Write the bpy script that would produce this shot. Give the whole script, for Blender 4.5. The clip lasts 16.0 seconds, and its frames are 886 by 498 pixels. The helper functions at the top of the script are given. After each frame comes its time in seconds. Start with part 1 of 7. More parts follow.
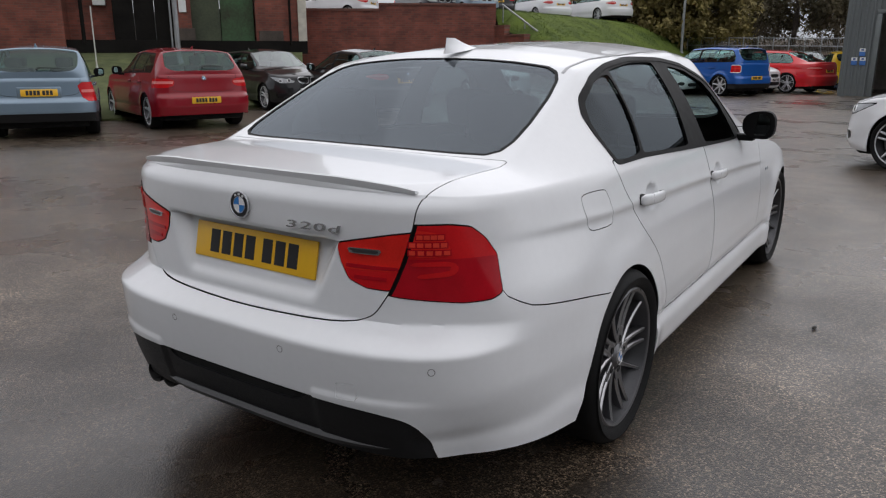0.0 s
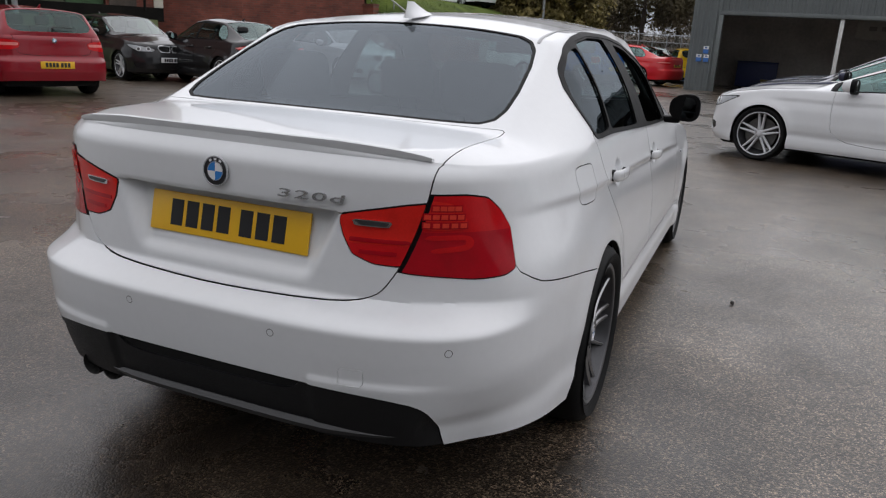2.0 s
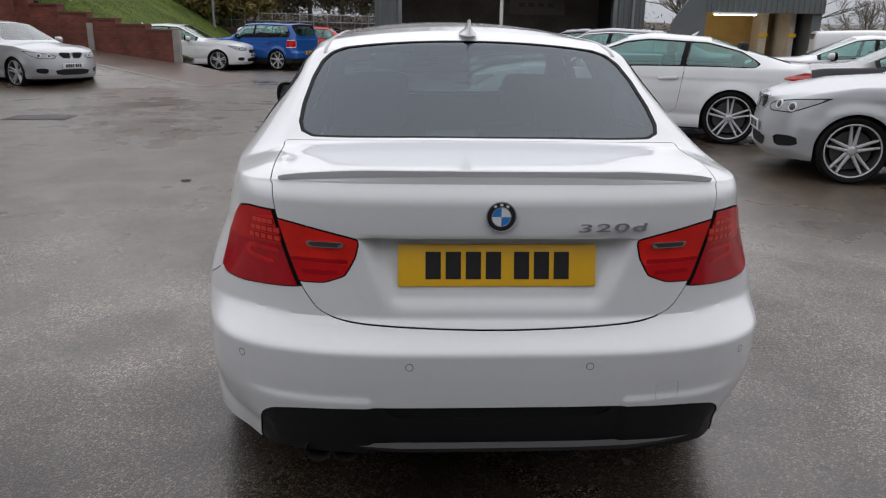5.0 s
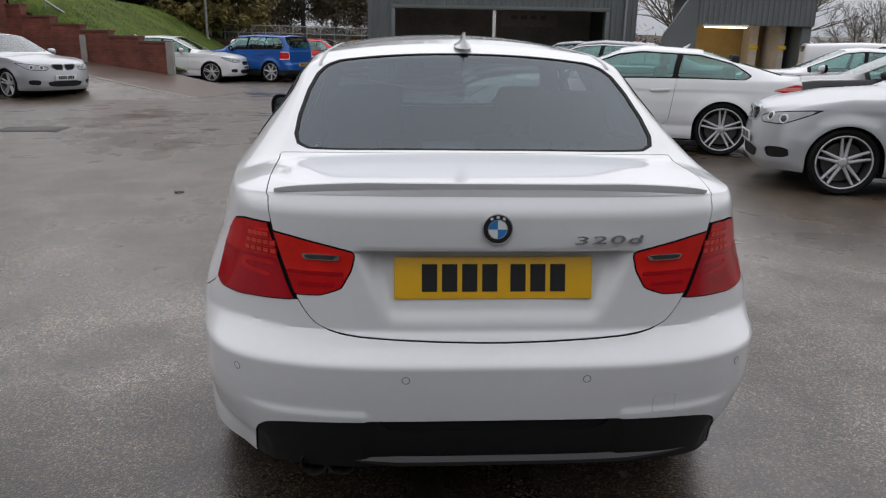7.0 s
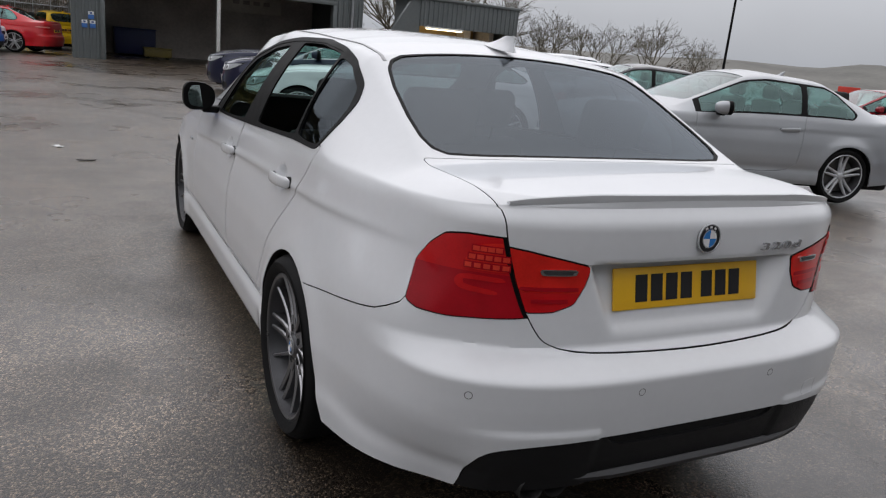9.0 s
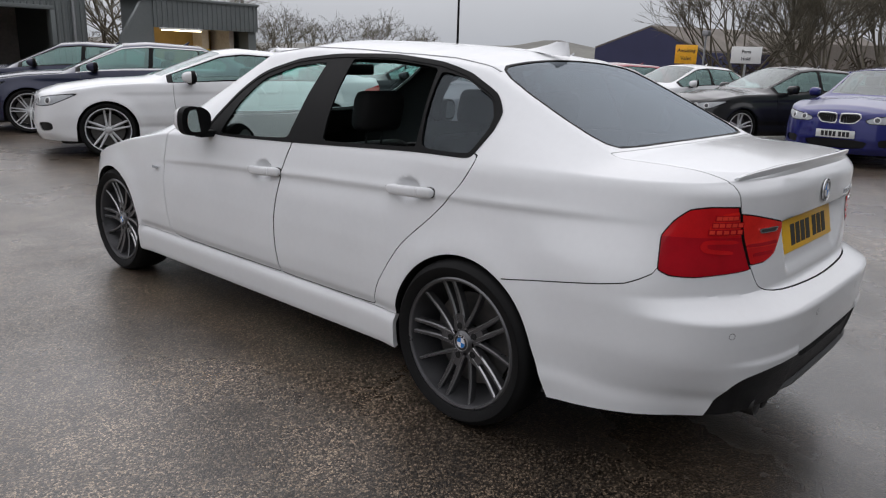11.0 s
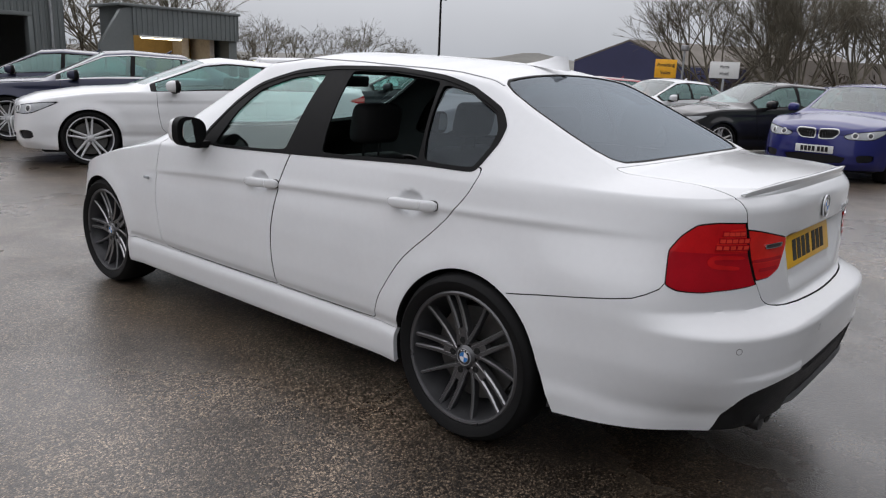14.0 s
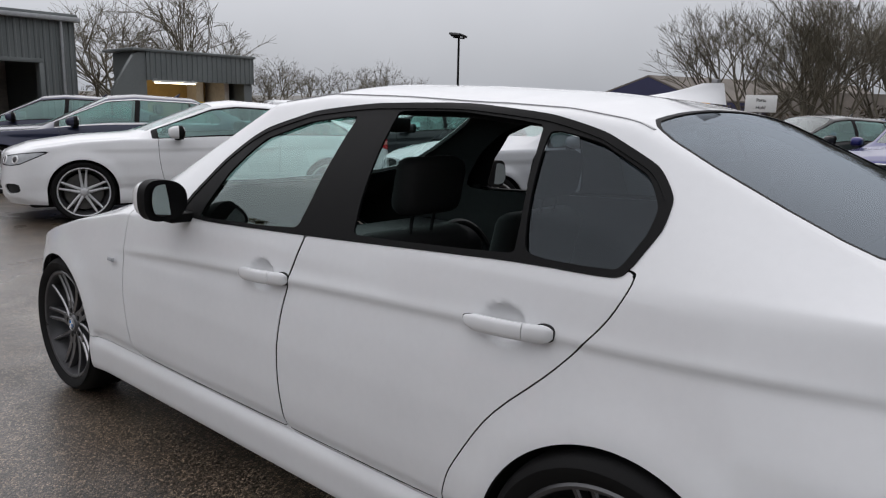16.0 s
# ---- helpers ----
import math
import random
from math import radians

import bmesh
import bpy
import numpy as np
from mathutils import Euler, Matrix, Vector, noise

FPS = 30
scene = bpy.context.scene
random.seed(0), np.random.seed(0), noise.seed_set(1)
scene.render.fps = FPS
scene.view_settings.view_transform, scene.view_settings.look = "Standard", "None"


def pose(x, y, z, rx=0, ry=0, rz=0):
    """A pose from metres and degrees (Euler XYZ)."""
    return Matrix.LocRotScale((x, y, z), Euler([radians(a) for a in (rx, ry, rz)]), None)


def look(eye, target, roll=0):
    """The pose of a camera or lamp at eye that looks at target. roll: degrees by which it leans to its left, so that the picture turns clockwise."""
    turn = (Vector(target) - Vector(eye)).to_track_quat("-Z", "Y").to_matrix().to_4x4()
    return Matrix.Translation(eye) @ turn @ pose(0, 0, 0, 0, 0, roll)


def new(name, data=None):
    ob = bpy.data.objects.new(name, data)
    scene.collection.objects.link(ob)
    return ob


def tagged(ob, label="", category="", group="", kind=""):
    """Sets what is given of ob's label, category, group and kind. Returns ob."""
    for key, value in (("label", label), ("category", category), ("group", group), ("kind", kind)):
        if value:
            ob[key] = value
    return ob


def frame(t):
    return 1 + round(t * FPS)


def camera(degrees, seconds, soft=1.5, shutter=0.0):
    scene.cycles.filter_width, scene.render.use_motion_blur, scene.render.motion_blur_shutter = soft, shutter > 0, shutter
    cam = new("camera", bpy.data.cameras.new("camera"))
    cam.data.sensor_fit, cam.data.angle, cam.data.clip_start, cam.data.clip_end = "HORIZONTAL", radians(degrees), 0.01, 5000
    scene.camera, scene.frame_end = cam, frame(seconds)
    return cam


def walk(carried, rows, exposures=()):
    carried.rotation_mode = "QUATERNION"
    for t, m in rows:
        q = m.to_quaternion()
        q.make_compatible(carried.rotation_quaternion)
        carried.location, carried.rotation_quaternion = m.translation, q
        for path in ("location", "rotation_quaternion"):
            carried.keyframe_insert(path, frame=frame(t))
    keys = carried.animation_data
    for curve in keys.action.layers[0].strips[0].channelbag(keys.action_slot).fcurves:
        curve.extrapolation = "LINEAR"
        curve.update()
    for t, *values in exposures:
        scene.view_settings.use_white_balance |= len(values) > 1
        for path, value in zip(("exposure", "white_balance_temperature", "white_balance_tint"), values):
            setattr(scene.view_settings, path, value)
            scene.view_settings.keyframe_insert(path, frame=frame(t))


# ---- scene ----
cam = camera(62.0, 16.0, soft=1.2)
PATH = [
    (0, (1.675, -2.34, 1.336), (0.599, -0.734, 0.822), 0.1),
    (0.5, (1.67, -2.339, 1.337), (0.596, -0.731, 0.827), 0.1),
    (1, (1.669, -2.336, 1.336), (0.595, -0.726, 0.831), 0.2),
    (1.5, (1.617, -2.324, 1.323), (0.559, -0.704, 0.819), 0.4),
    (2, (1.268, -2.422, 1.266), (0.537, -0.643, 0.718), 3.2),
    (2.5, (0.704, -2.514, 1.305), (0.256, -0.655, 0.719), 1.4),
    (3, (0.119, -2.627, 1.3), (-0.013, -0.708, 0.753), -0.4),
    (3.5, (-0.181, -2.698, 1.345), (-0.128, -0.784, 0.766), 0.1),
    (6, (-0.245, -2.698, 1.353), (-0.135, -0.779, 0.801), 0.95),
    (6.5, (-0.246, -2.696, 1.354), (-0.13, -0.775, 0.81), 0.95),
    (7, (-0.249, -2.694, 1.354), (-0.128, -0.772, 0.816), 0.95),
    (7.5, (-0.249, -2.692, 1.353), (-0.117, -0.768, 0.819), 1.05),
    (8, (-0.355, -2.649, 1.338), (-0.139, -0.733, 0.808), 1.85),
    (8.5, (-0.874, -2.534, 1.34), (-0.298, -0.691, 0.819), 4.44),
    (9, (-1.492, -2.274, 1.32), (-0.601, -0.56, 0.801), 5.35),
    (9.5, (-2.147, -2.04, 1.31), (-0.954, -0.524, 0.784), 2.7),
    (12, (-2.819, -1.549, 1.306), (-1.358, -0.275, 0.813), 1.6),
    (12.5, (-2.823, -1.551, 1.309), (-1.355, -0.282, 0.823), 1.6),
    (13, (-2.822, -1.552, 1.311), (-1.35, -0.285, 0.832), 1.6),
    (13.5, (-2.823, -1.549, 1.311), (-1.347, -0.285, 0.838), 2.0),
    (14, (-2.821, -1.547, 1.311), (-1.337, -0.29, 0.843), 2.3),
    (14.5, (-2.818, -1.541, 1.312), (-1.333, -0.285, 0.847), 2.4),
    (15, (-2.794, -1.493, 1.307), (-1.306, -0.24, 0.841), 2.5),
    (15.5, (-2.52, -1.176, 1.29), (-1.042, 0.087, 0.821), 2.0),
    (16, (-2.122, -0.653, 1.301), (-0.653, 0.653, 0.932), 1.2),
]
walk(cam, [(t, look(eye, target, roll)) for t, eye, target, roll in PATH],
     [(0, 0.06, 6500, 12), (3, 0.07, 6500, 12), (7, 0.03, 6500, 12), (8.5, -0.02, 6500, 12), (9.5, -0.04, 6500, 12), (12, 0.14, 6500, 12), (15, 0.12, 6500, 12), (16, -0.02, 6500, 12)])


WORLD_GREY = 1.0


def sky_world():
    w = bpy.data.worlds.new("overcast_sky")
    scene.world = w
    w.use_nodes = True
    nt = w.node_tree
    nt.nodes.clear()
    out = nt.nodes.new("ShaderNodeOutputWorld")
    bg = nt.nodes.new("ShaderNodeBackground")
    sky = nt.nodes.new("ShaderNodeTexSky")
    sky.sky_type, sky.sun_disc = "NISHITA", False
    sky.sun_elevation, sky.sun_rotation = radians(53), radians(40)
    sky.air_density, sky.dust_density = 1.0, 4.0
    dim = nt.nodes.new("ShaderNodeVectorMath")
    dim.operation = "SCALE"
    dim.inputs["Scale"].default_value = 0.005
    co = nt.nodes.new("ShaderNodeTexCoord")
    sep = nt.nodes.new("ShaderNodeSeparateXYZ")
    ramp = nt.nodes.new("ShaderNodeValToRGB")
    ramp.color_ramp.elements[0].position, ramp.color_ramp.elements[0].color = 0.0, (0.36, 0.385, 0.42, 1)
    ramp.color_ramp.elements[1].position, ramp.color_ramp.elements[1].color = 0.5, (1.06, 1.07, 1.11, 1)
    cloud = nt.nodes.new("ShaderNodeTexNoise")
    cloud.inputs["Scale"].default_value, cloud.inputs["Detail"].default_value = 2.2, 5
    cmap = nt.nodes.new("ShaderNodeMapRange")
    cmap.inputs["From Min"].default_value, cmap.inputs["From Max"].default_value = 0.3, 0.7
    cmap.inputs["To Min"].default_value, cmap.inputs["To Max"].default_value = 0.9, 1.08
    mul = nt.nodes.new("ShaderNodeVectorMath")
    mul.operation = "SCALE"
    add = nt.nodes.new("ShaderNodeVectorMath")
    add.operation = "ADD"
    L = nt.links.new
    L(co.outputs["Generated"], sep.inputs[0])
    L(sep.outputs["Z"], ramp.inputs[0])
    L(co.outputs["Generated"], cloud.inputs["Vector"])
    L(cloud.outputs["Fac"], cmap.inputs["Value"])
    # the cloud is thinner towards the hidden sun
    side = nt.nodes.new("ShaderNodeVectorMath")
    side.operation = "DOT_PRODUCT"
    side.inputs[1].default_value = (-0.06, 0.16, 0.0)
    thin = nt.nodes.new("ShaderNodeMath")
    thin.operation = "MULTIPLY_ADD"
    thin.inputs[1].default_value = 1.0
    thin.inputs[2].default_value = 1.0
    both = nt.nodes.new("ShaderNodeMath")
    both.operation = "MULTIPLY"
    L(co.outputs["Generated"], side.inputs[0])
    L(side.outputs["Value"], thin.inputs[0])
    L(thin.outputs[0], both.inputs[0])
    L(cmap.outputs["Result"], both.inputs[1])
    L(ramp.outputs["Color"], mul.inputs[0])
    L(both.outputs[0], mul.inputs["Scale"])
    L(sky.outputs["Color"], dim.inputs[0])
    L(mul.outputs[0], add.inputs[0])
    L(dim.outputs[0], add.inputs[1])
    L(add.outputs[0], bg.inputs["Color"])
    bg.inputs["Strength"].default_value = WORLD_GREY
    L(bg.outputs[0], out.inputs[0])


sky_world()
sun_data = bpy.data.lights.new("sun", "SUN")
sun_data.energy, sun_data.angle, sun_data.color = 0.5, radians(120), (0.98, 0.985, 1.0)
sun = new("sun", sun_data)
sun.matrix_world = look((20, 24, 42), (0, 0, 0))


# ---- materials ----
def mat(name, color, rough=0.5, metal=0.0, var=0.12, scale=8.0, bump=0.0, bscale=120.0, coat=0.0, rvar=0.08, spec=0.5,
        transmission=0.0, tint=None):
    """A surface with colour variation at two scales, varied gloss and fine relief."""
    m = bpy.data.materials.new(name)
    m.use_nodes = True
    nt = m.node_tree
    L = nt.links.new
    b = nt.nodes["Principled BSDF"]
    co = nt.nodes.new("ShaderNodeTexCoord")
    n1 = nt.nodes.new("ShaderNodeTexNoise")
    n1.inputs["Scale"].default_value, n1.inputs["Detail"].default_value = scale, 6
    n2 = nt.nodes.new("ShaderNodeTexNoise")
    n2.inputs["Scale"].default_value, n2.inputs["Detail"].default_value = scale * 14, 3
    addn = nt.nodes.new("ShaderNodeMath")
    addn.operation = "MULTIPLY_ADD"
    addn.inputs[1].default_value = 0.4
    ramp = nt.nodes.new("ShaderNodeValToRGB")
    c = np.array(color)
    t = np.array(tint) if tint is not None else c
    ramp.color_ramp.elements[0].position, ramp.color_ramp.elements[1].position = 0.45, 0.95
    ramp.color_ramp.elements[0].color = (*np.clip(c * (1 - var), 0, 1), 1)
    ramp.color_ramp.elements[1].color = (*np.clip(t * (1 + var), 0, 1), 1)
    L(co.outputs["Object"], n1.inputs["Vector"])
    L(co.outputs["Object"], n2.inputs["Vector"])
    L(n2.outputs["Fac"], addn.inputs[0])
    L(n1.outputs["Fac"], addn.inputs[2])
    L(addn.outputs[0], ramp.inputs[0])
    L(ramp.outputs["Color"], b.inputs["Base Color"])
    rr = nt.nodes.new("ShaderNodeMapRange")
    rr.inputs["To Min"].default_value, rr.inputs["To Max"].default_value = max(0.02, rough - rvar), min(1, rough + rvar)
    L(n1.outputs["Fac"], rr.inputs["Value"])
    L(rr.outputs["Result"], b.inputs["Roughness"])
    b.inputs["Metallic"].default_value = metal
    b.inputs["Specular IOR Level"].default_value = spec
    b.inputs["Coat Weight"].default_value, b.inputs["Coat Roughness"].default_value = coat, 0.04
    b.inputs["Transmission Weight"].default_value = transmission
    if bump:
        n3 = nt.nodes.new("ShaderNodeTexNoise")
        n3.inputs["Scale"].default_value, n3.inputs["Detail"].default_value = bscale, 4
        bp = nt.nodes.new("ShaderNodeBump")
        bp.inputs["Strength"].default_value, bp.inputs["Distance"].default_value = bump, 0.01
        L(co.outputs["Object"], n3.inputs["Vector"])
        L(n3.outputs["Fac"], bp.inputs["Height"])
        L(bp.outputs["Normal"], b.inputs["Normal"])
    return m


def paint(name, color, flake=0.0, metal=0.0, rough=0.32):
    """Car paint: a coloured base under a wet clear coat with fine drops of rain."""
    m = mat(name, color, rough, metal, 0.03, 3.0, 0, coat=0.9, rvar=0.05, spec=0.12)
    nt = m.node_tree
    b = nt.nodes["Principled BSDF"]
    co = nt.nodes.new("ShaderNodeTexCoord")
    v = nt.nodes.new("ShaderNodeTexVoronoi")
    v.inputs["Scale"].default_value = 160
    mr = nt.nodes.new("ShaderNodeMapRange")
    mr.inputs["From Min"].default_value, mr.inputs["From Max"].default_value = 0.0, 0.28
    mr.inputs["To Min"].default_value, mr.inputs["To Max"].default_value = 1.0, 0.0
    bp = nt.nodes.new("ShaderNodeBump")
    bp.inputs["Strength"].default_value, bp.inputs["Distance"].default_value = 0.05, 0.002
    nt.links.new(co.outputs["Object"], v.inputs["Vector"])
    nt.links.new(v.outputs["Distance"], mr.inputs["Value"])
    nt.links.new(mr.outputs["Result"], bp.inputs["Height"])
    nt.links.new(bp.outputs["Normal"], b.inputs["Coat Normal"])
    return m


def glass(name, tint, gloss=1.0, rough=0.01, facing=0.07):
    """Thin car or window glass: tinted, mirrored by its angle."""
    m = bpy.data.materials.new(name)
    m.use_nodes = True
    nt = m.node_tree
    nt.nodes.clear()
    L = nt.links.new
    out = nt.nodes.new("ShaderNodeOutputMaterial")
    tr = nt.nodes.new("ShaderNodeBsdfTransparent")
    tr.inputs["Color"].default_value = (*tint, 1)
    gl = nt.nodes.new("ShaderNodeBsdfGlossy")
    gl.inputs["Roughness"].default_value = rough
    gl.inputs["Color"].default_value = (*(gloss if isinstance(gloss, tuple) else (gloss,) * 3), 1)
    lw = nt.nodes.new("ShaderNodeLayerWeight")
    lw.inputs["Blend"].default_value = 0.5
    pw = nt.nodes.new("ShaderNodeMath")
    pw.operation = "POWER"
    pw.inputs[1].default_value = 5.0
    fr = nt.nodes.new("ShaderNodeMath")
    fr.operation = "MULTIPLY_ADD"
    fr.inputs[1].default_value, fr.inputs[2].default_value = 0.99 - facing, facing
    L(lw.outputs["Facing"], pw.inputs[0])
    L(pw.outputs[0], fr.inputs[0])
    mx = nt.nodes.new("ShaderNodeMixShader")
    L(fr.outputs[0], mx.inputs[0])
    L(tr.outputs[0], mx.inputs[1])
    L(gl.outputs[0], mx.inputs[2])
    L(mx.outputs[0], out.inputs["Surface"])
    return m


def lamp_lens(name, color, rough=0.08, ridge=0.0):
    m = mat(name, color, rough, 0, 0.15, 14, 0, coat=0.06, rvar=0.03, spec=0.25)
    if ridge:
        nt = m.node_tree
        co = nt.nodes.new("ShaderNodeTexCoord")
        wv = nt.nodes.new("ShaderNodeTexWave")
        wv.bands_direction = "Z"
        wv.inputs["Scale"].default_value = ridge
        bp = nt.nodes.new("ShaderNodeBump")
        bp.inputs["Strength"].default_value, bp.inputs["Distance"].default_value = 0.5, 0.004
        nt.links.new(co.outputs["Object"], wv.inputs["Vector"])
        nt.links.new(wv.outputs["Fac"], bp.inputs["Height"])
        nt.links.new(bp.outputs["Normal"], nt.nodes["Principled BSDF"].inputs["Normal"])
    return m


def glow(name, color, strength):
    m = bpy.data.materials.new(name)
    m.use_nodes = True
    b = m.node_tree.nodes["Principled BSDF"]
    b.inputs["Base Color"].default_value = (*color, 1)
    b.inputs["Emission Color"].default_value = (*color, 1)
    b.inputs["Emission Strength"].default_value = strength
    return m


def wet_asphalt():
    """Wet tarmac: fine chippings, damp and puddled patches, brown grit."""
    m = bpy.data.materials.new("wet_asphalt")
    m.use_nodes = True
    nt = m.node_tree
    L = nt.links.new
    b = nt.nodes["Principled BSDF"]
    co = nt.nodes.new("ShaderNodeTexCoord")

    def noise_node(scale, detail=5, rough=0.55):
        n = nt.nodes.new("ShaderNodeTexNoise")
        n.inputs["Scale"].default_value, n.inputs["Detail"].default_value, n.inputs["Roughness"].default_value = scale, detail, rough
        L(co.outputs["Object"], n.inputs["Vector"])
        return n

    def ramp_node(src, p0, c0, p1, c1):
        r = nt.nodes.new("ShaderNodeValToRGB")
        r.color_ramp.elements[0].position, r.color_ramp.elements[0].color = p0, (*c0, 1)
        r.color_ramp.elements[1].position, r.color_ramp.elements[1].color = p1, (*c1, 1)
        L(src, r.inputs[0])
        return r

    def mixed(fac, a, c, blend="MIX"):
        x = nt.nodes.new("ShaderNodeMix")
        x.data_type, x.blend_type = "RGBA", blend
        if hasattr(fac, "is_linked"):
            L(fac, x.inputs[0])
        else:
            x.inputs[0].default_value = fac
        L(a, x.inputs[6])
        L(c, x.inputs[7])
        return x.outputs[2]

    big, mid, fine = noise_node(0.33, 5), noise_node(1.7, 6), noise_node(420, 2)
    stone = nt.nodes.new("ShaderNodeTexVoronoi")
    stone.inputs["Scale"].default_value = 150
    L(co.outputs["Object"], stone.inputs["Vector"])
    grit = nt.nodes.new("ShaderNodeTexVoronoi")
    grit.inputs["Scale"].default_value = 430
    L(co.outputs["Object"], grit.inputs["Vector"])
    pick = nt.nodes.new("ShaderNodeSeparateColor")
    L(stone.outputs["Color"], pick.inputs[0])
    pick2 = nt.nodes.new("ShaderNodeSeparateColor")
    L(grit.outputs["Color"], pick2.inputs[0])
    chips = ramp_node(pick.outputs[0], 0.2, (0.017, 0.0137, 0.0108), 1.0, (0.30, 0.240, 0.180))
    e = chips.color_ramp.elements.new(0.62)
    e.color = (0.070, 0.0555, 0.0430, 1)
    small = ramp_node(pick2.outputs[0], 0.45, (0.5, 0.49, 0.48), 1.0, (2.5, 2.42, 2.3))
    col = mixed(1.0, chips.outputs["Color"], small.outputs["Color"], "MULTIPLY")
    stain = ramp_node(mid.outputs["Fac"], 0.35, (0.72, 0.72, 0.72), 0.7, (1.3, 1.28, 1.25))
    col = mixed(1.0, col, stain.outputs["Color"], "MULTIPLY")
    damp = noise_node(0.9, 7, 0.6)
    dk = ramp_node(damp.outputs["Fac"], 0.30, (0.6, 0.58, 0.56), 0.58, (1.08, 1.08, 1.08))
    col = mixed(1.0, col, dk.outputs["Color"], "MULTIPLY")
    # small dark wet hollows, and a broad darker round patch behind the white car
    pits = noise_node(2.6, 9, 0.62)
    pk = ramp_node(pits.outputs["Fac"], 0.635, (1, 1, 1), 0.69, (0.5, 0.48, 0.46))
    col = mixed(1.0, col, pk.outputs["Color"], "MULTIPLY")
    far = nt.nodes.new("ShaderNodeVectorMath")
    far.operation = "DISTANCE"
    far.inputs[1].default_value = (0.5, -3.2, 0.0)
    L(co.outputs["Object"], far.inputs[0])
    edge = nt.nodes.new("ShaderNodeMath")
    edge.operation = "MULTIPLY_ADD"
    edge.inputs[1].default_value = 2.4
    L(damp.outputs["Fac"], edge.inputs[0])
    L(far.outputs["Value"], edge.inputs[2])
    rear_patch = ramp_node(edge.outputs[0], 0.0, (0.27, 0.257, 0.247), 1.0, (1, 1, 1))
    rear_patch.color_ramp.elements[0].position, rear_patch.color_ramp.elements[1].position = 0.33, 0.55
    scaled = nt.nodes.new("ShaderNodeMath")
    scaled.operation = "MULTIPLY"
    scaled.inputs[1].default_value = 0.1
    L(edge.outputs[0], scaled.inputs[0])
    L(scaled.outputs[0], rear_patch.inputs[0])
    col = mixed(1.0, col, rear_patch.outputs["Color"], "MULTIPLY")
    brown = ramp_node(big.outputs["Fac"], 0.54, (0, 0, 0), 0.68, (1, 1, 1))
    tan = nt.nodes.new("ShaderNodeRGB")
    tan.outputs[0].default_value = (0.070, 0.052, 0.036, 1)
    f = nt.nodes.new("ShaderNodeMath")
    f.operation = "MULTIPLY"
    f.inputs[1].default_value = 0.35
    L(brown.outputs["Color"], f.inputs[0])
    col = mixed(f.outputs[0], col, tan.outputs[0])
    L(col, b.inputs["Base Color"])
    wet = nt.nodes.new("ShaderNodeMath")
    wet.operation = "MULTIPLY_ADD"
    wet.inputs[1].default_value = 0.5
    L(mid.outputs["Fac"], wet.inputs[0])
    L(big.outputs["Fac"], wet.inputs[2])
    pud = ramp_node(wet.outputs[0], 0.60, (0.42, 0.42, 0.42), 1.0, (0.22, 0.22, 0.22))
    L(pud.outputs["Color"], b.inputs["Roughness"])
    b.inputs["Specular IOR Level"].default_value = 0.16
    film = ramp_node(wet.outputs[0], 0.55, (0.75, 0.75, 0.75), 0.95, (1.0, 1.0, 1.0))
    L(film.outputs["Color"], b.inputs["Coat Weight"])
    cr = ramp_node(wet.outputs[0], 0.60, (0.42, 0.42, 0.42), 0.98, (0.15, 0.15, 0.15))
    L(cr.outputs["Color"], b.inputs["Coat Roughness"])
    b.inputs["Coat IOR"].default_value = 1.46
    bp = nt.nodes.new("ShaderNodeBump")
    bp.inputs["Distance"].default_value = 0.004
    st = ramp_node(wet.outputs[0], 0.6, (0.55, 0.55, 0.55), 0.95, (0.3, 0.3, 0.3))
    L(st.outputs["Color"], bp.inputs["Strength"])
    hm = nt.nodes.new("ShaderNodeMath")
    hm.operation = "MULTIPLY_ADD"
    hm.inputs[1].default_value = -1.0
    fm = nt.nodes.new("ShaderNodeMath")
    fm.operation = "MULTIPLY"
    fm.inputs[1].default_value = 0.35
    L(pick.outputs[1], fm.inputs[0])
    L(stone.outputs["Distance"], hm.inputs[0])
    L(fm.outputs[0], hm.inputs[2])
    L(hm.outputs[0], bp.inputs["Height"])
    L(bp.outputs["Normal"], b.inputs["Normal"])
    bp2 = nt.nodes.new("ShaderNodeBump")
    bp2.inputs["Distance"].default_value, bp2.inputs["Strength"].default_value = 0.003, 0.12
    L(hm.outputs[0], bp2.inputs["Height"])
    L(bp2.outputs["Normal"], b.inputs["Coat Normal"])
    return m


WHITE = paint("white_paint", (0.71, 0.72, 0.735))
BLACKTRIM = mat("satin_black_trim", (0.0045, 0.0045, 0.0048), 0.55, 0, 0.2, 20, spec=0.12)
PLASTIC = mat("black_grained_plastic", (0.008, 0.008, 0.009), 0.5, 0, 0.2, 20, 0.15, 500, spec=0.35)
DARK = mat("dark_void", (0.005, 0.005, 0.005), 0.95, 0, 0.1, 5)
RUBBER = mat("tyre_rubber", (0.0045, 0.0045, 0.0048), 0.75, 0, 0.25, 14, 0.1, 300, spec=0.25)
# black of the handle gaskets, also the shade painted down the shut lines
GASKET_SHADE = mat("black_gasket_and_gap_shade", (0.006, 0.006, 0.006), 0.8)
CLOTH = mat("dark_upholstery", (0.016, 0.016, 0.017), 0.85, 0, 0.2, 30, 0.2, 400)
LINER = mat("dark_headlining", (0.03, 0.03, 0.032), 0.9, 0, 0.15, 30)
RIM_DARK = mat("anthracite_wheel", (0.115, 0.115, 0.12), 0.30, 0.7, 0.12, 12)
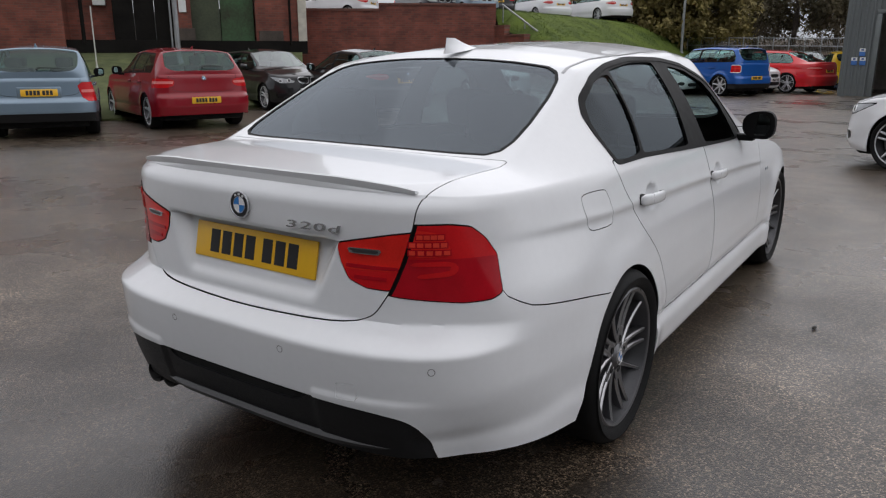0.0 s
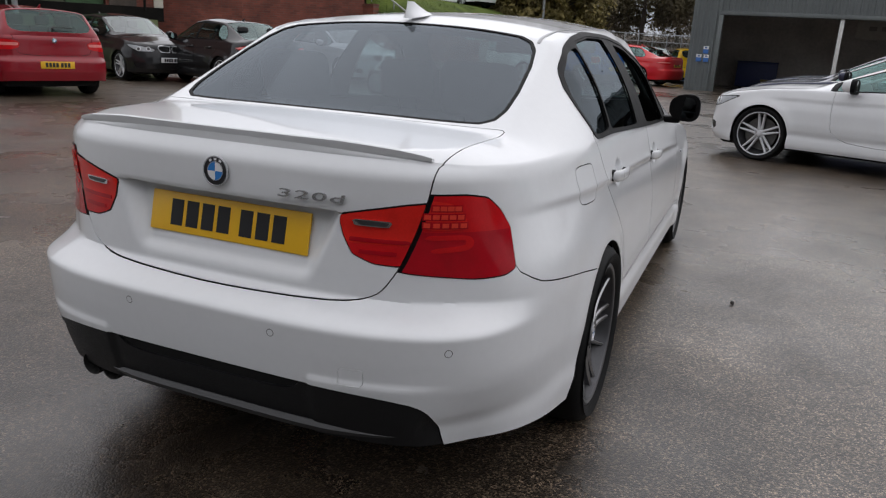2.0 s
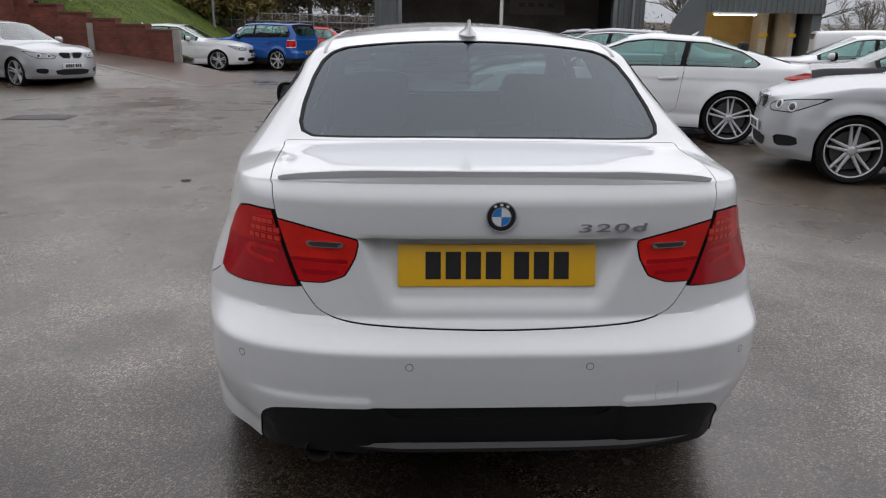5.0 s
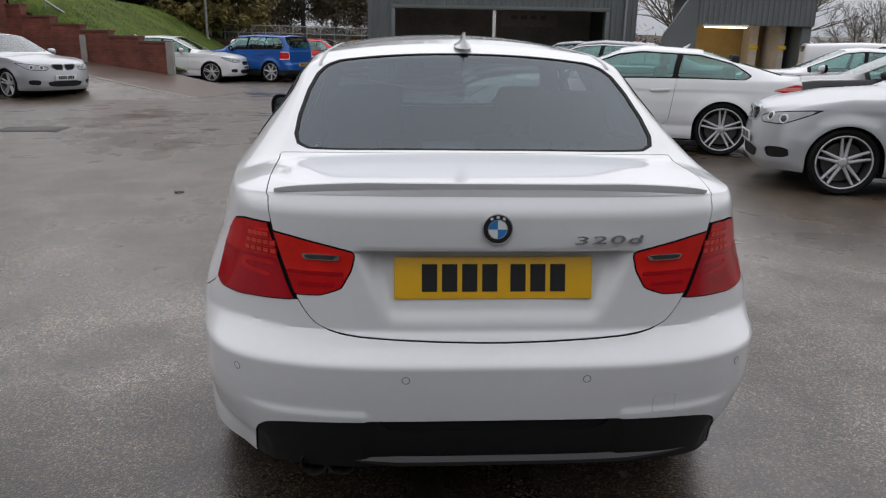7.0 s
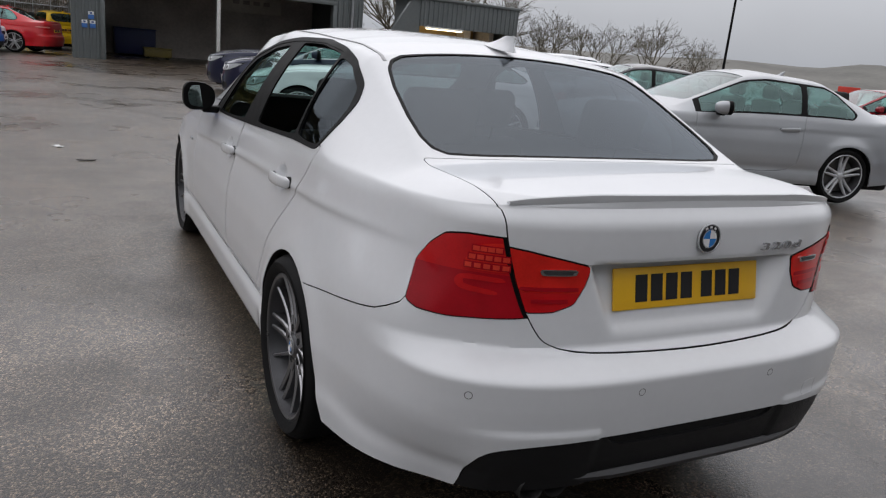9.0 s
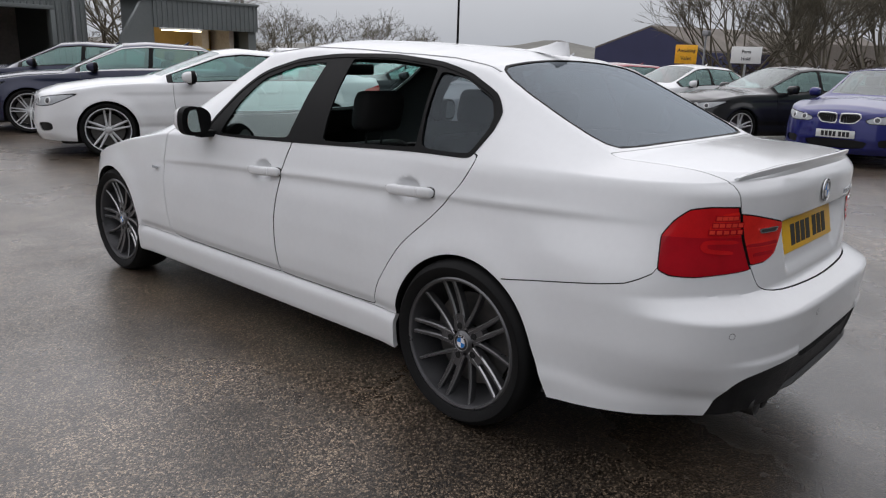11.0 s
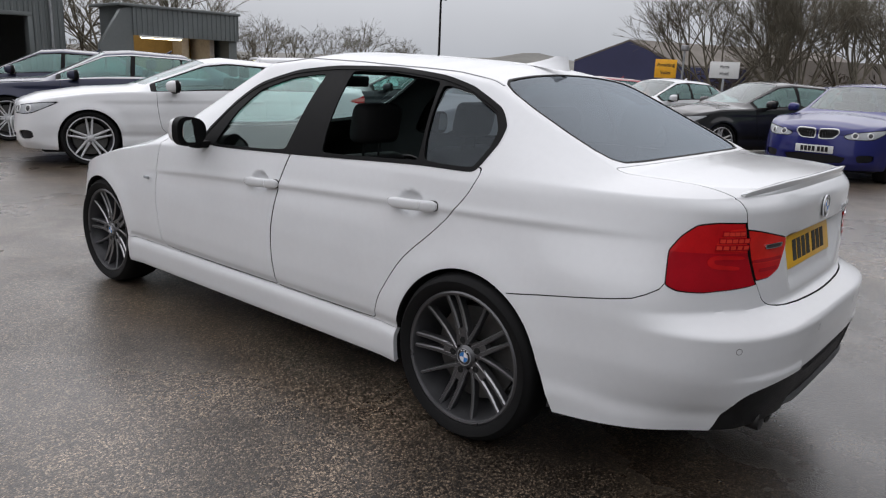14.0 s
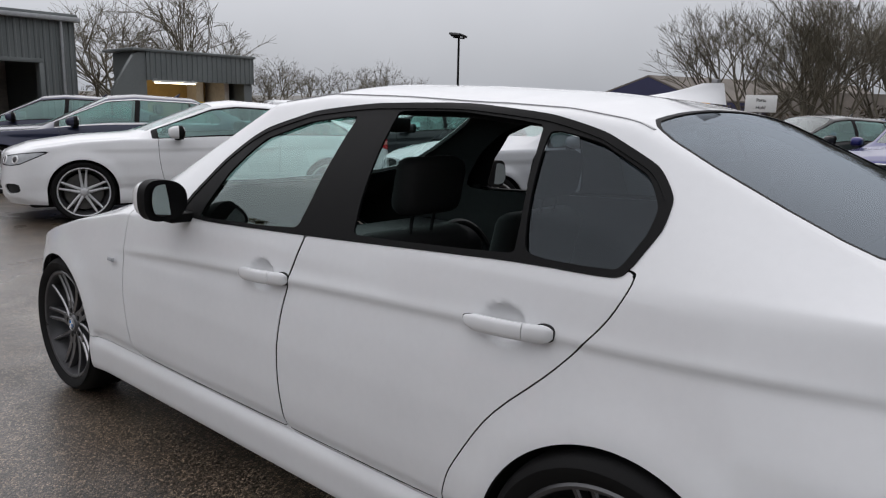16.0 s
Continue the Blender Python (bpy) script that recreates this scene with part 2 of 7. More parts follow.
# bright colour painted on spoke bevels for edges that catch the sky
RIM_EDGE = mat("spoke_edge_highlight", (0.42, 0.42, 0.43), 0.3, 0.8, 0.05, 12)
RIM_BARREL = mat("dark_rim_barrel", (0.085, 0.085, 0.09), 0.38, 0.6, 0.15, 12)
RIM_SILVER = mat("silver_wheel", (0.60, 0.61, 0.63), 0.3, 0.35, 0.08, 12)
STEEL = mat("brake_steel", (0.10, 0.098, 0.095), 0.45, 0.7, 0.2, 20)
CHROME = mat("chrome", (0.75, 0.76, 0.78), 0.1, 1.0, 0.04, 10, rvar=0.03)
LENS_RED = lamp_lens("red_lamp_lens", (0.52, 0.009, 0.012), 0.1)
LENS_DEEP = lamp_lens("deep_red_lamp_lens", (0.36, 0.005, 0.012), 0.1)
LENS_BRIGHT = lamp_lens("bright_red_lamp_lens", (0.64, 0.020, 0.014), 0.1)
LENS_LED = lamp_lens("led_cell_lens", (0.70, 0.050, 0.03), 0.15)
SILVER_TRIM = mat("polished_silver_trim", (0.62, 0.63, 0.65), 0.22, 0.55, 0.05, 12)
BADGE_CHROME = mat("badge_chrome", (0.50, 0.505, 0.52), 0.2, 0.8, 0.05, 10, rvar=0.03)
SENSOR_RING = mat("grey_sensor_ring", (0.16, 0.16, 0.165), 0.6)
LENS_PINK = lamp_lens("pale_lamp_lens", (0.72, 0.22, 0.20), 0.12)
LENS_CLEAR = lamp_lens("clear_lamp_lens", (0.40, 0.42, 0.44), 0.1)
PLATE_Y = mat("yellow_plate", (0.80, 0.45, 0.02), 0.35, 0, 0.04, 12)
PLATE_W = mat("white_plate", (0.72, 0.73, 0.72), 0.35, 0, 0.04, 12)
INK = mat("black_ink", (0.012, 0.012, 0.014), 0.45, 0, 0.1, 30)
BLUE_ENAMEL = mat("blue_enamel", (0.03, 0.2, 0.55), 0.2, 0, 0.05, 30, coat=0.6)
WHITE_ENAMEL = mat("white_enamel", (0.75, 0.76, 0.77), 0.2, 0, 0.05, 30, coat=0.6)
GLASS_DARK = glass("privacy_glass", (0.20, 0.235, 0.25), (0.55, 0.61, 0.67), 0.01, 0.14)
GLASS_TEAL = glass("tinted_door_glass", (0.70, 0.93, 0.89), (0.86, 1.0, 0.97), 0.01, 0.15)
GLASS_CAR = glass("green_car_glass", (0.42, 0.66, 0.63), (0.72, 1.0, 0.96), 0.01, 0.13)
GLASS_SIDE = glass("dark_side_glass", (0.19, 0.22, 0.235), (0.42, 0.47, 0.51), 0.01, 0.07)
GLASS_REAR_CAR = glass("green_rear_glass", (0.34, 0.46, 0.45), (0.72, 0.86, 0.84), 0.01, 0.07)
GLASS_SCREEN = glass("pale_screen_glass", (0.58, 0.66, 0.66), (0.95, 1.0, 1.0), 0.01, 0.16)
MIRROR = mat("mirror_glass", (0.85, 0.87, 0.88), 0.03, 1.0, 0.01, 5, rvar=0.01)
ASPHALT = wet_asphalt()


# ---- mesh kit ----
def part(name, bm, material, parent, label="", smooth=40):
    """Links a bmesh as one mesh object under a thing or a part."""
    me = bpy.data.meshes.new(name)
    bmesh.ops.recalc_face_normals(bm, faces=bm.faces)
    bm.to_mesh(me)
    bm.free()
    return link_mesh(name, me, material, parent, label, smooth)


def link_mesh(name, me, material, parent, label="", smooth=40):
    for x in material if isinstance(material, (list, tuple)) else [material]:
        me.materials.append(x)
    if smooth:
        me.polygons.foreach_set("use_smooth", [True] * len(me.polygons))
        me.set_sharp_from_angle(angle=radians(smooth))
    ob = new(name, me)
    if parent is not None:
        ob.parent = parent
    if label:
        ob["label"] = label
    return ob


def empty(name, label, category, m=None, group="", kind=""):
    ob = new(name)
    ob.empty_display_size = 0.2
    tagged(ob, label, category, group, kind)
    if m is not None:
        ob.matrix_world = m
    return ob


def box(bm, x0, x1, y0, y1, z0, z1, bevel=0.0, m=None, seg=2):
    made = bmesh.ops.create_cube(bm, size=1)["verts"]
    for v in made:
        v.co = Vector(((x0 + x1) / 2 + v.co.x * (x1 - x0), (y0 + y1) / 2 + v.co.y * (y1 - y0), (z0 + z1) / 2 + v.co.z * (z1 - z0)))
    if bevel:
        edges = list({e for v in made for e in v.link_edges})
        res = bmesh.ops.bevel(bm, geom=edges, offset=bevel, segments=seg, profile=0.5, affect="EDGES")
        made = list({v for f in res["faces"] for v in f.verts} | {v for v in made if v.is_valid})
    if m is not None:
        bmesh.ops.transform(bm, matrix=m, verts=[v for v in made if v.is_valid])
    return made


def boxed(name, dims, material, parent, bevel=0.0, label="", m=None, seg=2):
    bm = bmesh.new()
    box(bm, *dims, bevel, m, seg)
    return part(name, bm, material, parent, label)


def tube(bm, p0, p1, r0, r1=None, seg=12, caps=True):
    r1 = r0 if r1 is None else r1
    a, c = Vector(p0), Vector(p1)
    q = (c - a).to_track_quat("Z", "Y").to_matrix()
    rings = []
    for p, r in ((a, r0), (c, r1)):
        rings.append([bm.verts.new(p + q @ Vector((r * math.cos(i * math.tau / seg), r * math.sin(i * math.tau / seg), 0))) for i in range(seg)])
    for i in range(seg):
        bm.faces.new((rings[0][i], rings[0][(i + 1) % seg], rings[1][(i + 1) % seg], rings[1][i]))
    if caps:
        bm.faces.new(rings[0][::-1])
        bm.faces.new(rings[1])


def lathe(bm, prof_pts, seg=48, axis="X", closed=False):
    """Turns (radius, along) pairs about an axis through the origin."""
    rings = []
    for r, a in prof_pts:
        ring = []
        for i in range(seg):
            c, s = r * math.cos(i * math.tau / seg), r * math.sin(i * math.tau / seg)
            ring.append(bm.verts.new((a, c, s) if axis == "X" else ((c, s, a) if axis == "Z" else (c, a, s))))
        rings.append(ring)
    n = len(rings)
    for k in range(n if closed else n - 1):
        for i in range(seg):
            bm.faces.new((rings[k][i], rings[k][(i + 1) % seg], rings[(k + 1) % n][(i + 1) % seg], rings[(k + 1) % n][i]))


def sweep(bm, path, section, taper=None, caps=True):
    """Sweeps section offsets (normal, up) along path points given as (point, normal, up)."""
    rings = []
    for k, (p, nrm, up) in enumerate(path):
        s = taper[k] if taper else 1.0
        rings.append([bm.verts.new(Vector(p) + Vector(nrm) * (a * s) + Vector(up) * (c * s)) for a, c in section])
    m = len(section)
    for k in range(len(rings) - 1):
        for i in range(m):
            bm.faces.new((rings[k][i], rings[k][(i + 1) % m], rings[k + 1][(i + 1) % m], rings[k + 1][i]))
    if caps:
        bm.faces.new(rings[0][::-1])
        bm.faces.new(rings[-1])


def prof(pts, soft=0.03):
    """A smooth curve through (position, value) pairs."""
    p = np.array(pts, float)
    g = np.linspace(p[0, 0] - 0.4, p[-1, 0] + 0.4, 2400)
    v = np.interp(g, p[:, 0], p[:, 1])
    n = max(1, int(soft / (g[1] - g[0])))
    k = np.hanning(2 * n + 3)
    k /= k.sum()
    v = np.convolve(np.pad(v, n + 1, mode="edge"), k, "valid")
    return lambda x: np.interp(x, g, v)


def rounded(pts, times=2, k=0.2):
    """Cuts the corners of a closed outline."""
    p = np.array(pts, float)
    for _ in range(times):
        q = np.roll(p, -1, axis=0)
        p = np.stack([(1 - k) * p + k * q, k * p + (1 - k) * q], 1).reshape(-1, 2)
        k = 0.25
    return p


def plate_of(bm, outline, d0, d1, m=None):
    """A flat piece with the given outline (x, z), from depth d0 to d1 along y."""
    a = [bm.verts.new((x, d0, z)) for x, z in outline]
    b = [bm.verts.new((x, d1, z)) for x, z in outline]
    n = len(a)
    bm.faces.new(a)
    bm.faces.new(b[::-1])
    for i in range(n):
        bm.faces.new((a[i], b[i], b[(i + 1) % n], a[(i + 1) % n]))
    if m is not None:
        bmesh.ops.transform(bm, matrix=m, verts=a + b)


def inside(px, py, poly):
    """Signed distance to a closed outline, negative inside."""
    a = np.asarray(poly, float)
    c = np.roll(a, -1, axis=0)
    best = np.full(px.shape, 1e9)
    odd = np.zeros(px.shape, bool)
    for (ax, ay), (bx, by) in zip(a, c):
        ex, ey = bx - ax, by - ay
        t = np.clip(((px - ax) * ex + (py - ay) * ey) / max(ex * ex + ey * ey, 1e-12), 0, 1)
        best = np.minimum(best, (px - ax - t * ex) ** 2 + (py - ay - t * ey) ** 2)
        if ay != by:
            odd ^= ((ay > py) != (by > py)) & (px < (bx - ax) * (py - ay) / (by - ay) + ax)
    d = np.sqrt(best)
    return np.where(odd, -d, d)


class Skin:
    """Triangles with values at their corners: V places, A (along, up, row) and T."""

    def __init__(self, V, A, T):
        self.V, self.A, self.T = V, A, T

    def cut(self, f):
        """The parts where f < 0 and where f > 0."""
        f = np.where(np.abs(f) < 1e-7, 1e-7, f)
        T, neg = self.T, f < 0
        cnt = neg[T].sum(1)
        mixed = T[(cnt == 1) | (cnt == 2)]
        lone = np.where((neg[mixed].sum(1) == 1)[:, None], neg[mixed], ~neg[mixed])
        first = lone.argmax(1)
        r = np.arange(len(mixed))
        a, b, c = mixed[r, first], mixed[r, (first + 1) % 3], mixed[r, (first + 2) % 3]
        n = len(self.V)
        keys = np.concatenate([np.minimum(a, b) * n + np.maximum(a, b), np.minimum(a, c) * n + np.maximum(a, c)])
        uniq, inv = np.unique(keys, return_inverse=True)
        i, j = uniq // n, uniq % n
        t = (f[i] / (f[i] - f[j]))[:, None] if len(uniq) else np.zeros((0, 1))
        V = np.concatenate([self.V, self.V[i] * (1 - t) + self.V[j] * t])
        A = np.concatenate([self.A, self.A[i] * (1 - t) + self.A[j] * t])
        p, q = n + inv[:len(a)], n + inv[len(a):]
        one = np.stack([a, p, q], 1)
        two = np.concatenate([np.stack([p, b, c], 1), np.stack([p, c, q], 1)])
        an = neg[a]
        an2 = np.concatenate([an, an])
        inn = np.concatenate([T[cnt == 3], one[an], two[~an2]])
        out = np.concatenate([T[cnt == 0], one[~an], two[an2]])
        return Skin(V, A, inn).tidy(), Skin(V, A, out).tidy()

    def tidy(self):
        if not len(self.T):
            return Skin(np.zeros((0, 3)), np.zeros((0, 3)), np.zeros((0, 3), int))
        used, inv = np.unique(self.T, return_inverse=True)
        return Skin(self.V[used], self.A[used], inv.reshape(-1, 3))

    def normals(self):
        e = self.V[self.T]
        nn = np.cross(e[:, 1] - e[:, 0], e[:, 2] - e[:, 0])
        out = np.zeros_like(self.V)
        for k in range(3):
            np.add.at(out, self.T[:, k], nn)
        return out / np.maximum(np.linalg.norm(out, axis=1, keepdims=True), 1e-12)

    def shifted(self, d):
        return Skin(self.V + self.normals() * d, self.A, self.T)

    def rimmed(self, depth):
        """Folds the free edges inwards, so that the panel has a thickness."""
        e = np.concatenate([self.T[:, [0, 1]], self.T[:, [1, 2]], self.T[:, [2, 0]]])
        key = np.sort(e, 1)
        _, idx, cnt = np.unique(key[:, 0] * len(self.V) + key[:, 1], return_index=True, return_counts=True)
        free = e[idx[cnt == 1]]
        ends, inv = np.unique(free, return_inverse=True)
        inv = inv.reshape(-1, 2) + len(self.V)
        low = self.V[ends] - self.normals()[ends] * depth
        side = np.concatenate([np.stack([free[:, 1], free[:, 0], inv[:, 0]], 1), np.stack([free[:, 1], inv[:, 0], inv[:, 1]], 1)])
        return Skin(np.concatenate([self.V, low]), np.concatenate([self.A, self.A[ends]]), np.concatenate([self.T, side]))

    def mesh(self, name):
        me = bpy.data.meshes.new(name)
        me.vertices.add(len(self.V))
        me.vertices.foreach_set("co", self.V.astype(np.float32).ravel())
        me.loops.add(len(self.T) * 3)
        me.loops.foreach_set("vertex_index", self.T.astype(np.int32).ravel())
        me.polygons.add(len(self.T))
        me.polygons.foreach_set("loop_start", np.arange(0, len(self.T) * 3, 3, dtype=np.int32))
        me.update(calc_edges=True)
        return me


def skin_part(name, sk, material, parent, label="", depth=0.0, smooth=42, dark_edge=False):
    if not len(sk.T):
        return None
    if dark_edge:
        # a thin painted edge, then a black wall that paints the shut line's shade
        n0 = len(sk.T)
        edge = sk.rimmed(0.0022)
        deep = sk.rimmed(depth)
        low = deep.V[len(sk.V):]
        nv, ne = len(sk.V), len(low)
        side = edge.T[n0:]
        m = len(side) // 2
        c, d = side[:m, 2], side[m:, 2]
        wall = np.concatenate([np.stack([d, c, c + ne], 1), np.stack([d, c + ne, d + ne], 1)])
        full = Skin(np.concatenate([edge.V, low]), np.concatenate([edge.A, edge.A[nv:]]), np.concatenate([edge.T, wall]))
        me = full.mesh(name)
        me.polygons.foreach_set("material_index", np.concatenate([np.zeros(len(edge.T), np.int32), np.ones(len(wall), np.int32)]))
        return link_mesh(name, me, [material, GASKET_SHADE], parent, label, smooth)
    if depth:
        sk = sk.rimmed(depth)
    return link_mesh(name, sk.mesh(name), material, parent, label, smooth)


# ---- the shell of a car: its outline seen from above, carried up by profiles ----
def car_shell(S, step, low_rows, up_rows):
    """S holds the profiles. The car looks along +y, its rear axle is at y = 0."""
    def arc(n, L):
        a = np.linspace(0, math.pi / 2, 600)
        r = 1 / (np.cos(a) ** n + np.sin(a) ** n) ** (1 / n)
        return S["W"] * r * np.sin(a), L * r * np.cos(a)

    xr, yr = arc(S["nr"], S["Lr"])
    xf, yf = arc(S["nf"], S["Lf"])
    X = np.concatenate([xr, xf[::-1]])
    Y = np.concatenate([S["rear"] + S["Lr"] - yr, (S["front"] - S["Lf"] + yf)[::-1]])
    ln = np.concatenate([[0], np.cumsum(np.hypot(np.diff(X), np.diff(Y)))])
    n = int(ln[-1] / step)
    g = np.linspace(0, ln[-1], n)
    cx, cy = np.interp(g, ln, X), np.interp(g, ln, Y)
    tx, ty = np.gradient(cx), np.gradient(cy)
    ll = np.hypot(tx, ty)
    nx, ny = ty / ll, -tx / ll
    nx[0], ny[0], nx[-1], ny[-1] = 0, -1, 0, 1
    wr = np.clip((-ny - 0.2) / 0.6, 0, 1)
    wr = wr * wr * (3 - 2 * wr)
    wf = np.clip((ny - 0.2) / 0.6, 0, 1)
    wf = wf * wf * (3 - 2 * wf)
    zs, zb = S["shoulder"](cy), S["bottom"](cy)
    k = np.linspace(0, 1, low_rows)
    Z = zb[:, None] + (zs - zb)[:, None] * k[None]
    D = S["d_side"](Z) * (1 - wr - wf)[:, None] + S["d_rear"](Z) * wr[:, None] + S["d_front"](Z) * wf[:, None]
    side = (1 - wr - wf)[:, None]
    for yw in (0, S["wb"]):
        q = np.hypot(cy[:, None] - yw, Z - S["hub"])
        D -= side * S["flare"] * np.exp(-((q - S["arch"]) / 0.07) ** 2)
    px, py = cx[:, None] - nx[:, None] * D, cy[:, None] - ny[:, None] * D
    if "dent" in S:
        px, py = S["dent"](px, py, Z, nx[:, None], ny[:, None])
    px[0], px[-1] = 0, 0
    # the upper half: shoulder, side window, rail, roof
    sx, sy, sz = px[:, -1], py[:, -1], Z[:, -1]
    zt = S["top"](sy)
    rail = S["rail"](sy)
    xr_ = np.minimum(rail, 0.86 * sx)
    zr = zt - S["crown"](sy) * (xr_ / rail) ** 2
    half = up_rows // 2
    q = np.linspace(0, 1, half + 1)[1:]
    hgt = np.maximum(zr - sz, 0)
    ux = sx[:, None] + (xr_ - sx)[:, None] * q + 0.05 * hgt[:, None] * np.sin(math.pi * q)
    uz = sz[:, None] + (zr - sz)[:, None] * q + 0.03 * hgt[:, None] * np.sin(math.pi * q)
    w = np.linspace(1, 0, up_rows - half + 1)[1:]
    rx = xr_[:, None] * w
    rz = zt[:, None] - (zt - zr)[:, None] * w ** 2.2
    GX, GZ = np.concatenate([px, ux, rx], 1), np.concatenate([Z, uz, rz], 1)
    GY = np.concatenate([py, np.repeat(sy[:, None], up_rows, 1)], 1)
    lo = low_rows - 3
    for _ in range(S.get("ease", 4)):
        GX[:, lo:-1] = (GX[:, lo - 1:-2] + 2 * GX[:, lo:-1] + GX[:, lo + 1:]) / 4
        GZ[:, lo:-1] = (GZ[:, lo - 1:-2] + 2 * GZ[:, lo:-1] + GZ[:, lo + 1:]) / 4
    GX[0], GX[-1], GX[:, -1] = 0, 0, 0
    R = GX.shape[1]
    row = np.concatenate([k, 1 + q, 2 + (1 - w)])
    V = np.stack([GX, GY, GZ], 2).reshape(-1, 3)
    A = np.stack([np.repeat(g[:, None], R, 1), GZ, np.repeat(row[None], n, 0)], 2).reshape(-1, 3)
    i, j = np.meshgrid(np.arange(n - 1), np.arange(R - 1), indexing="ij")
    a = (i * R + j).ravel()
    T = np.concatenate([np.stack([a, a + R, a + R + 1], 1), np.stack([a, a + R + 1, a + 1], 1)])
    # both halves, joined on the middle line
    M = V * np.array([-1, 1, 1])
    mid = np.abs(V[:, 0]) < 1e-9
    idx = np.where(mid, np.arange(len(V)), np.arange(len(V)) + len(V))
    V2, A2 = np.concatenate([V, M]), np.concatenate([A, A])
    T2 = np.concatenate([T, idx[T][:, ::-1]])
    e = V2[T2]
    area = np.linalg.norm(np.cross(e[:, 1] - e[:, 0], e[:, 2] - e[:, 0]), axis=1)
    sk = Skin(V2, A2, T2[area > 1e-10]).tidy()
    outline = np.stack([cx - nx * 0.1, cy - ny * 0.1], 1)

    def along(x, y):
        return float(g[np.argmin((outline[:, 0] - x) ** 2 + (outline[:, 1] - y) ** 2)])
    return sk, along




def split(sk, fun, gap=0.002):
    """Cuts out the piece where fun(skin) < 0, with a shut line round it."""
    inn, _ = sk.cut(fun(sk) + gap)
    _, out = sk.cut(fun(sk) - gap)
    return inn, out


def on_skin(sk, u, w):
    """The place and normal of a skin at (along, height)."""
    a, c, d = (np.stack([sk.A[sk.T[:, i], 0], sk.V[sk.T[:, i], 2]], 1) for i in range(3))
    e, f, g = c - a, d - a, np.array([u, w]) - a
    det = e[:, 0] * f[:, 1] - e[:, 1] * f[:, 0]
    det = np.where(np.abs(det) < 1e-12, 1e-12, det)
    p, q = (g[:, 0] * f[:, 1] - g[:, 1] * f[:, 0]) / det, (e[:, 0] * g[:, 1] - e[:, 1] * g[:, 0]) / det
    hit = np.nonzero((p >= 0) & (q >= 0) & (p + q <= 1))[0]
    if not len(hit):
        return None
    i = hit[0]
    V = sk.V[sk.T[i]]
    at = V[0] * (1 - p[i] - q[i]) + V[1] * p[i] + V[2] * q[i]
    return Vector(at), Vector(np.cross(V[1] - V[0], V[2] - V[0])).normalized()


# ---- wheels ----
def spoke(bm, ang, r0, r1, w0, w1, x_in, x_out, depth, lean=0.0, shift=0.0):
    """A tapered wheel spoke from hub to rim, ridged along its face."""
    ca, sa = math.cos(ang), math.sin(ang)
    rad, tan = Vector((0, ca, sa)), Vector((0, -sa, ca))
    rings = []
    for k in range(7):
        t = k / 6
        r, w = r0 + (r1 - r0) * t, w0 + (w1 - w0) * t
        x = x_in + (x_out - x_in) * t - 0.010 * math.sin(math.pi * t)
        c = rad * r + tan * (shift + lean * t)
        rings.append([bm.verts.new(c + tan * a + Vector((x + b, 0, 0))) for a, b in
                      ((-w, -depth), (-w, -0.004), (-w * 0.55, 0.002), (w * 0.55, 0.002), (w, -0.004), (w, -depth))])
    for k in range(6):
        for i in range(6):
            fc = bm.faces.new((rings[k][i], rings[k][(i + 1) % 6], rings[k + 1][(i + 1) % 6], rings[k + 1][i]))
            # bevel faces take the second slot, a painted highlight on dark wheels
            fc.material_index = 1 if i in (1, 3) else 0


